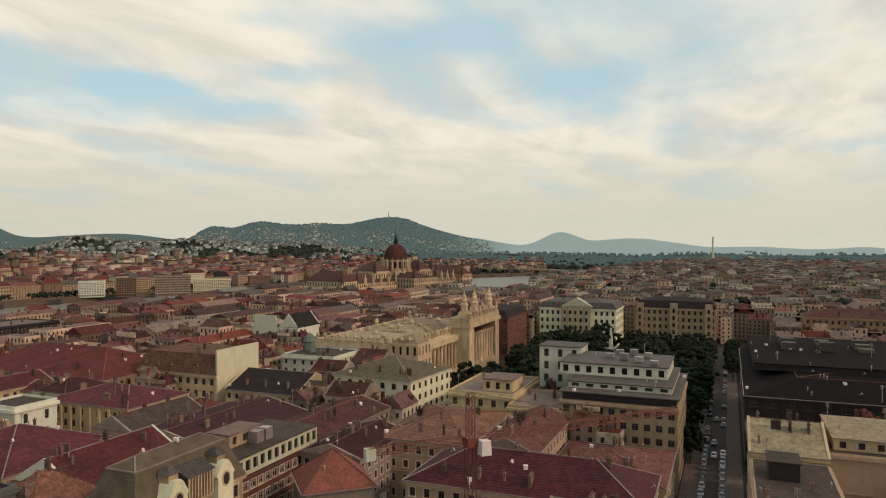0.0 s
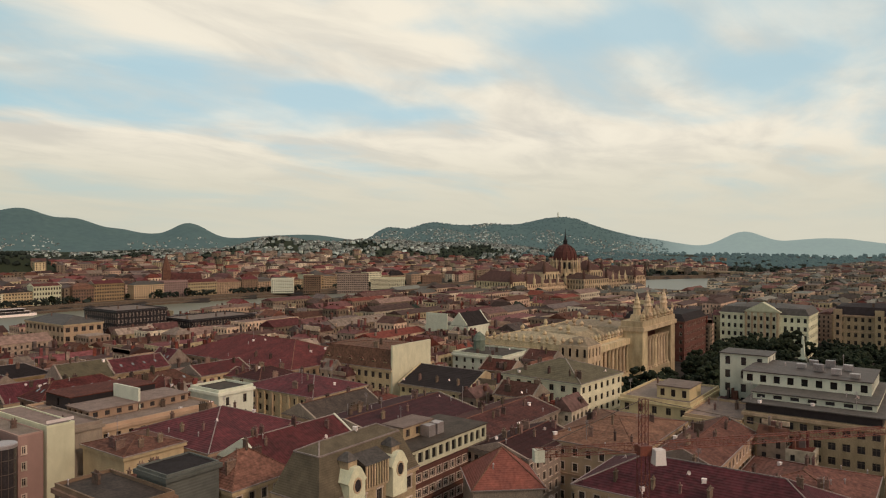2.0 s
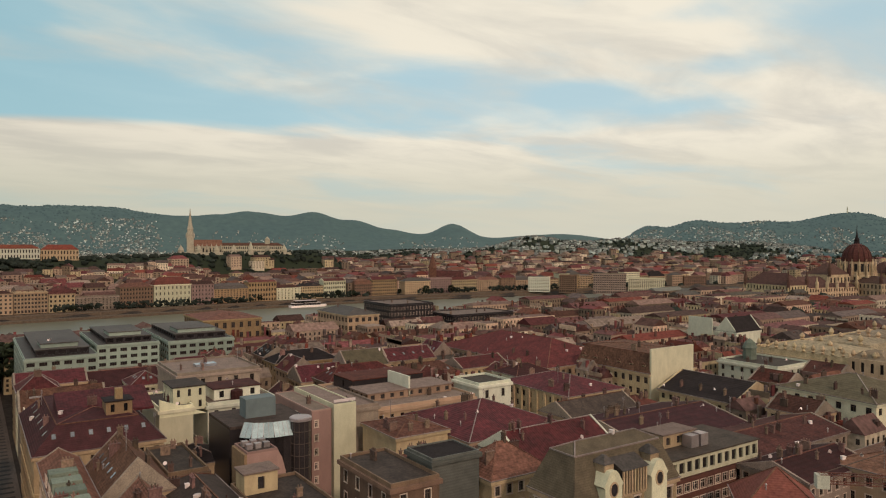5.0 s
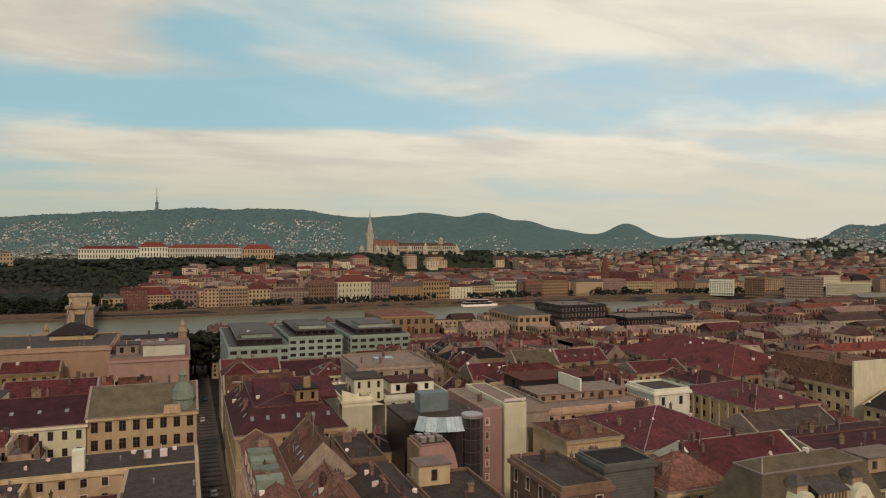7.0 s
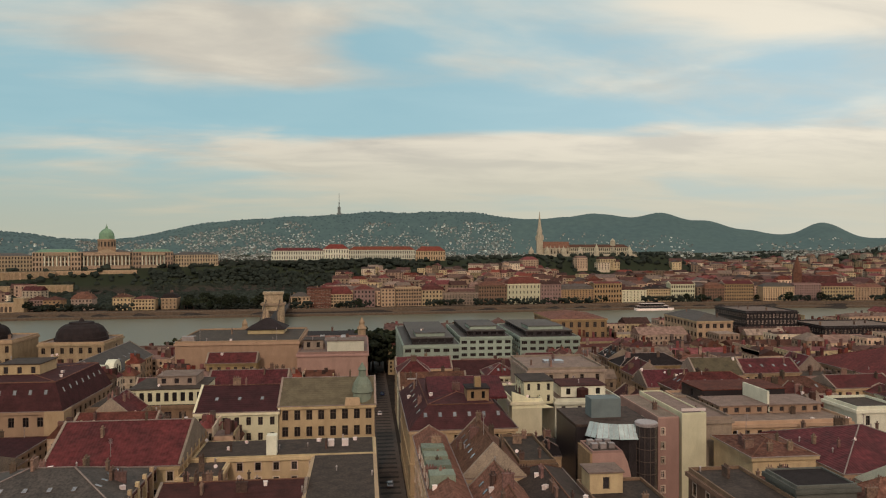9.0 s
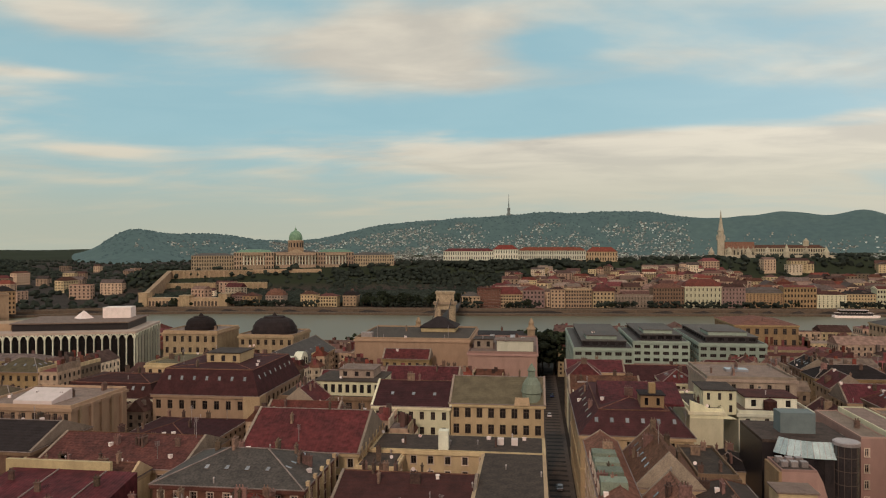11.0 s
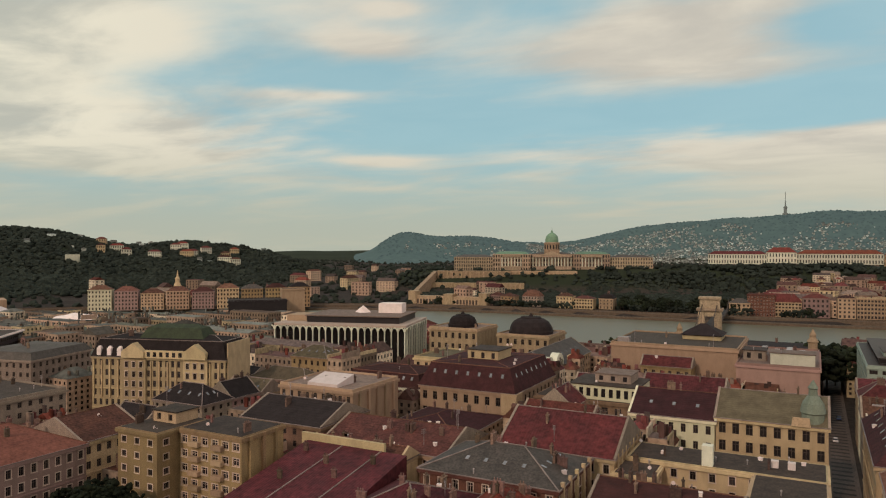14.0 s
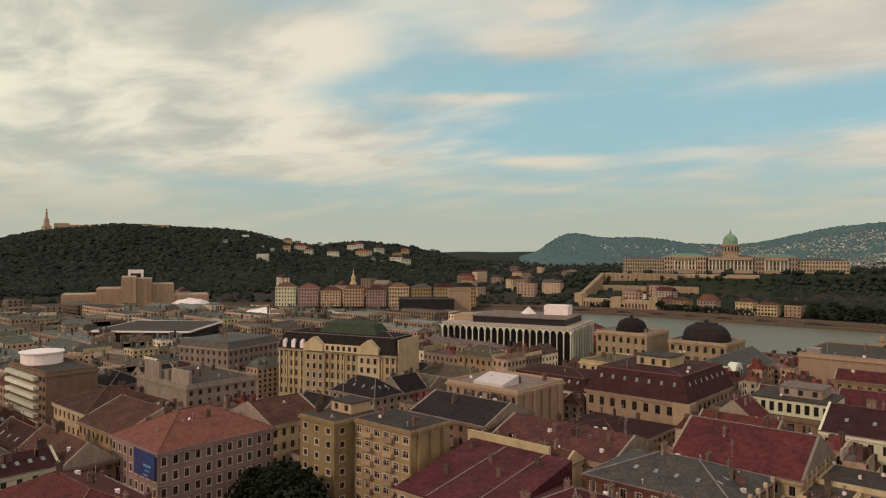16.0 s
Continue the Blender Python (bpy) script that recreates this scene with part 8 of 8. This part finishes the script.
def make_tree(seed, h, label, group, tufts=95, tuft=0.1):
    rng = random.Random(seed)
    root = thing("tree", label, "tree", pose(0, 0, 0), group)
    s = Shape()
    s.lathe([(0.34, -0.3), (0.24, h * 0.3), (0.12, h * 0.6)], 7)
    tips = []
    for i in range(9):
        a, z = rng.uniform(0, 6.28), h * rng.uniform(0.28, 0.55)
        r = h * rng.uniform(0.2, 0.36)
        tip = (r * math.cos(a), r * math.sin(a), z + h * rng.uniform(0.15, 0.32))
        s.beam((0, 0, z), tip, 0.08)
        tips.append(tip)
    part("trunk", s, BARK, root)
    c = Shape()
    for i in range(tufts):
        if i < tufts * 0.42:
            tx, ty, tz = rng.choice(tips)
            x, y, z = tx + rng.gauss(0, h * 0.07), ty + rng.gauss(0, h * 0.07), tz + rng.gauss(0, h * 0.07)
        else:
            a, u = rng.uniform(0, 6.28), rng.uniform(-0.75, 1)
            q = math.sqrt(max(0, 1 - u * u * 0.8)) * rng.uniform(0.6, 1.05)
            x, y, z = q * math.cos(a) * h * 0.36, q * math.sin(a) * h * 0.36, h * (0.64 + 0.33 * u)
        clump(c, x, y, z, h * rng.uniform(tuft * 0.5, tuft), rng)
    part("crown", c, LEAF, root)
    return root


def plant_trees():
    rng = random.Random(9)
    kinds = [[make_tree(k, h, "dense dark green broadleaf city tree", "city trees"), False] for k, h in ((1, 13), (2, 15), (3, 11), (4, 17))]
    kinds.append([make_tree(5, 17, "tall dense courtyard tree with dark foliage", "courtyard trees", 520, 0.05), False])
    kinds.append([make_tree(6, 15, "broad dense courtyard tree with dark foliage", "courtyard trees", 460, 0.055), False])

    def put(x, y, z=0.0, k=None, sc=1.0):
        pr = kinds[rng.randrange(4) if k is None else k]
        m = pose(x, y, z, 0, 0, rng.uniform(0, 360)) @ Matrix.Scale(sc, 4)
        if not pr[1]:
            pr[0].matrix_basis, pr[1] = m, True
            return
        copy_thing(pr[0], m)
    # the green square
    for x in range(260, 474, 11):
        for y in range(16, 112, 10):
            if rng.random() < 0.74 and not (x < 272 and y > 88):
                px, py = x + rng.uniform(-3, 3), y + rng.uniform(-3, 3)
                if 390 < px < 466 and abs(py - px * 0.1516) < 9:
                    continue
                if 338 < px < 398 and py > 106:
                    continue
                put(px, py, 0.0, None, rng.uniform(0.85, 1.12))
    for x in range(300, 470, 15):
        put(x + rng.uniform(-2, 2), 11.2, 0.16, 2)
        if x > 380:
            put(x + rng.uniform(-2, 2), -2.5, 0.16, 2)
    put(238, 11.0, 0.16, 2)
    for y in range(100, 118, 9):
        put(236 + rng.uniform(-2, 2), y)
        put(262, y + 4)
    # the river end of the paved street
    for x, y in ((-4, 432), (-8, 446), (18, 418), (22, 430), (16, 443), (28, 440), (34, 452), (-14, 456), (-90, 430), (-98, 442), (-110, 436)):
        put(x, y)
    for x, y in ((3, 376), (11, 384), (5, 392), (12, 399), (1, 404), (9, 411), (14, 388)):
        put(x, y, 0.0, 3, rng.uniform(1.15, 1.4))
    # courtyard trees to the south
    for x, y, k in ((-142, 104, 1.05), (-147, 106, 1.0), (-139, 108, 0.95), (-137, 102, 0.9), (-150, 102, 0.85), (-133, 106, 0.8), (-118, 107, 0.8), (-113, 102, 0.75), (-123, 103, 0.75)):
        put(x, y, 0.0, 4 + int(x + y) % 2, k)
    # the far embankment
    x = -430
    while x < 880:
        if rng.random() < 0.4:
            put(x, buda_bank(x) + 17 + rng.uniform(-2, 2), 0.3, None, rng.uniform(0.4, 0.8))
        x += rng.uniform(5, 20)
    for k in range(40):       # trees below the castle slope
        x = rng.uniform(-195, -62)
        put(x, buda_bank(x) + rng.uniform(20, 55), 0.3, None, rng.uniform(0.7, 1.1))


plant_trees()
s = Shape()
s.box(-3.5, -3.5, 0, 3.5, 3.5, 1.2)
s.box(-2.2, -2.2, 1.2, 2.2, 2.2, 4.0)
s.box(-1.3, -1.3, 4.0, 1.3, 1.3, 15.5, taper=0.7)
s.lathe([(0.5, 15.5), (0.7, 16.2), (0.1, 17.2)], 8)
single("memorial_obelisk", s, WALL["white"], "pale stone memorial obelisk standing in the square", "obelisk", pose(455, 69, 0.06))


def lattice(s, a, b, w, step, slot=0):
    """A square lattice boom between two points."""
    a, b = Vector(a), Vector(b)
    d = (b - a).normalized()
    u = d.cross(Vector((0, 0, 1)) if abs(d.z) < 0.9 else Vector((1, 0, 0))).normalized() * w / 2
    v = d.cross(u).normalized() * w / 2
    cs = (u + v, v - u, -u - v, u - v)
    for c in cs:
        s.beam(a + c, b + c, 0.065)
    n = max(1, int((b - a).length / step))
    for i in range(n):
        p, q = a + (b - a) * (i / n), a + (b - a) * ((i + 1) / n)
        for k in range(4):
            c, e = cs[k], cs[(k + 1) % 4]
            s.beam(p + c, q + e, 0.03)
            s.beam(q + c, q + e, 0.03)


def tower_crane():
    root = thing("tower_crane", "red lattice tower crane with a white cab", "crane", pose(129.5, 46.5, 0, 0, 0, -43.5))
    s = Shape()
    lattice(s, (0, 0, 0), (0, 0, 31), 1.7, 2.0)
    part("mast", s, CRANE, root)
    s = Shape()
    lattice(s, (1.5, 0, 32), (52, 0, 32.6), 1.3, 1.6)
    part("jib", s, CRANE, root)
    s = Shape()
    lattice(s, (-1.5, 0, 32), (-21, 0, 32), 1.4, 1.8)
    part("counter_jib", s, CRANE, root)
    s = Shape()
    lattice(s, (0, 0, 31), (0, 0, 41), 1.3, 1.6)
    part("tower_head", s, CRANE, root)
    s = Shape()
    s.beam((0, 0, 41), (34, 0, 33), 0.06)
    s.beam((0, 0, 41), (-20, 0, 33), 0.06)
    part("tie_bar", s, FRAME_DARK, root)
    s = Shape()
    s.box(-21.5, -0.8, 30.4, -19.6, 0.8, 32.6)
    part("counterweight", s, WALL["white"], root)
    s = Shape()
    s.box(1.0, -2.9, 29.2, 3.2, -0.9, 32, taper=0.15)
    c = part("cab", s, WHITE, root, "white operator cab")
    s = Shape()
    s.quad((3.21, -2.6, 30.2), (3.21, -1.2, 30.2), (3.1, -1.2, 31.6), (3.1, -2.6, 31.6))
    part("cab_window", s, GLASS, c)
    s = Shape()
    s.box(-1.2, -1.2, 30.6, 1.2, 1.2, 32.4)
    part("slewing_ring", s, CRANE, root)


tower_crane()


def dish(m):
    def f(s):
        s.lathe([(0.05, 0), (0.25, 0.03), (0.45, 0.14)], 10)
        s.lathe([(0.45, 0.14), (0.44, 0.15), (0.02, 0.04)], 10)
        s.beam((0, 0, 0.0), (0.1, -0.1, -0.9), 0.04)
    ob = new("satellite_dish", simple_mesh("satellite_dish", f, [WHITE]))
    ob.matrix_basis = m
    return tagged(ob, "white satellite dish on the roof edge", "antenna", "roof antennas")


def mast(m, h):
    def f(s):
        s.beam((0, 0, -1.5), (0, 0, h), 0.06)
        for k in range(5):
            s.beam((-0.6, 0, h - 0.25 * k), (0.6, 0, h - 0.25 * k), 0.03)
    ob = new("roof_aerial", simple_mesh("roof_aerial_%d" % h, f, [METAL]))
    ob.matrix_basis = m
    return tagged(ob, "thin metal television aerial on the ridge", "antenna", "roof antennas")


def vent(m):
    def f(s):
        s.lathe([(0.14, -0.6), (0.14, 0.9), (0.26, 0.95), (0.05, 1.25)], 8)
    ob = new("vent_pipe", simple_mesh("vent_pipe", f, [METAL]))
    ob.matrix_basis = m
    return tagged(ob, "galvanised vent pipe standing on the roof", "vent", "roof vents")


def roof_box(m):
    def f(s):
        s.box(-0.45, -0.35, -0.3, 0.45, 0.35, 0.65)
        s.box(-0.52, -0.42, 0.65, 0.52, 0.42, 0.73)
    ob = new("roof_unit", simple_mesh("roof_unit", f, [WHITE]))
    ob.matrix_basis = m
    return tagged(ob, "white boxed air unit on the roof", "air unit", "roof units")


def scatter_clutter():
    """Dishes, aerials, vents and boxes on the nearest roofs, set on whatever roof lies below."""
    bpy.context.view_layer.update()
    dg = bpy.context.evaluated_depsgraph_get()
    rng = random.Random(17)
    n = 0
    for k in range(2600):
        az, r = rng.uniform(-102, 72), rng.uniform(118, 330)
        x, y = polar(az, r)
        hit, p, nrm, _, ob, _ = scene.ray_cast(dg, Vector((x, y, 60)), Vector((0, 0, -1)))
        if not hit or p.z < 16 or nrm.z < 0.5 or not ob.name.startswith(("roof", "flat_roof", "inner_roof")) or ob.name.startswith(("roof_frame", "roof_plant")):
            continue
        q = rng.random()
        m = Matrix.Translation(p) @ Matrix.Rotation(rng.uniform(0, 6.28), 4, "Z")
        if q < 0.22:
            dish(Matrix.Translation(p + Vector((0, 0, 0.85))) @ Matrix.Rotation(rng.uniform(-0.6, 0.6), 4, "Z") @ Matrix.Rotation(1.1, 4, "X"))
        elif q < 0.45:
            mast(m, rng.choice((3, 4, 5)))
        elif q < 0.78:
            vent(m)
        else:
            roof_box(m)
        n += 1
        if n >= 380:
            break


scatter_clutter()
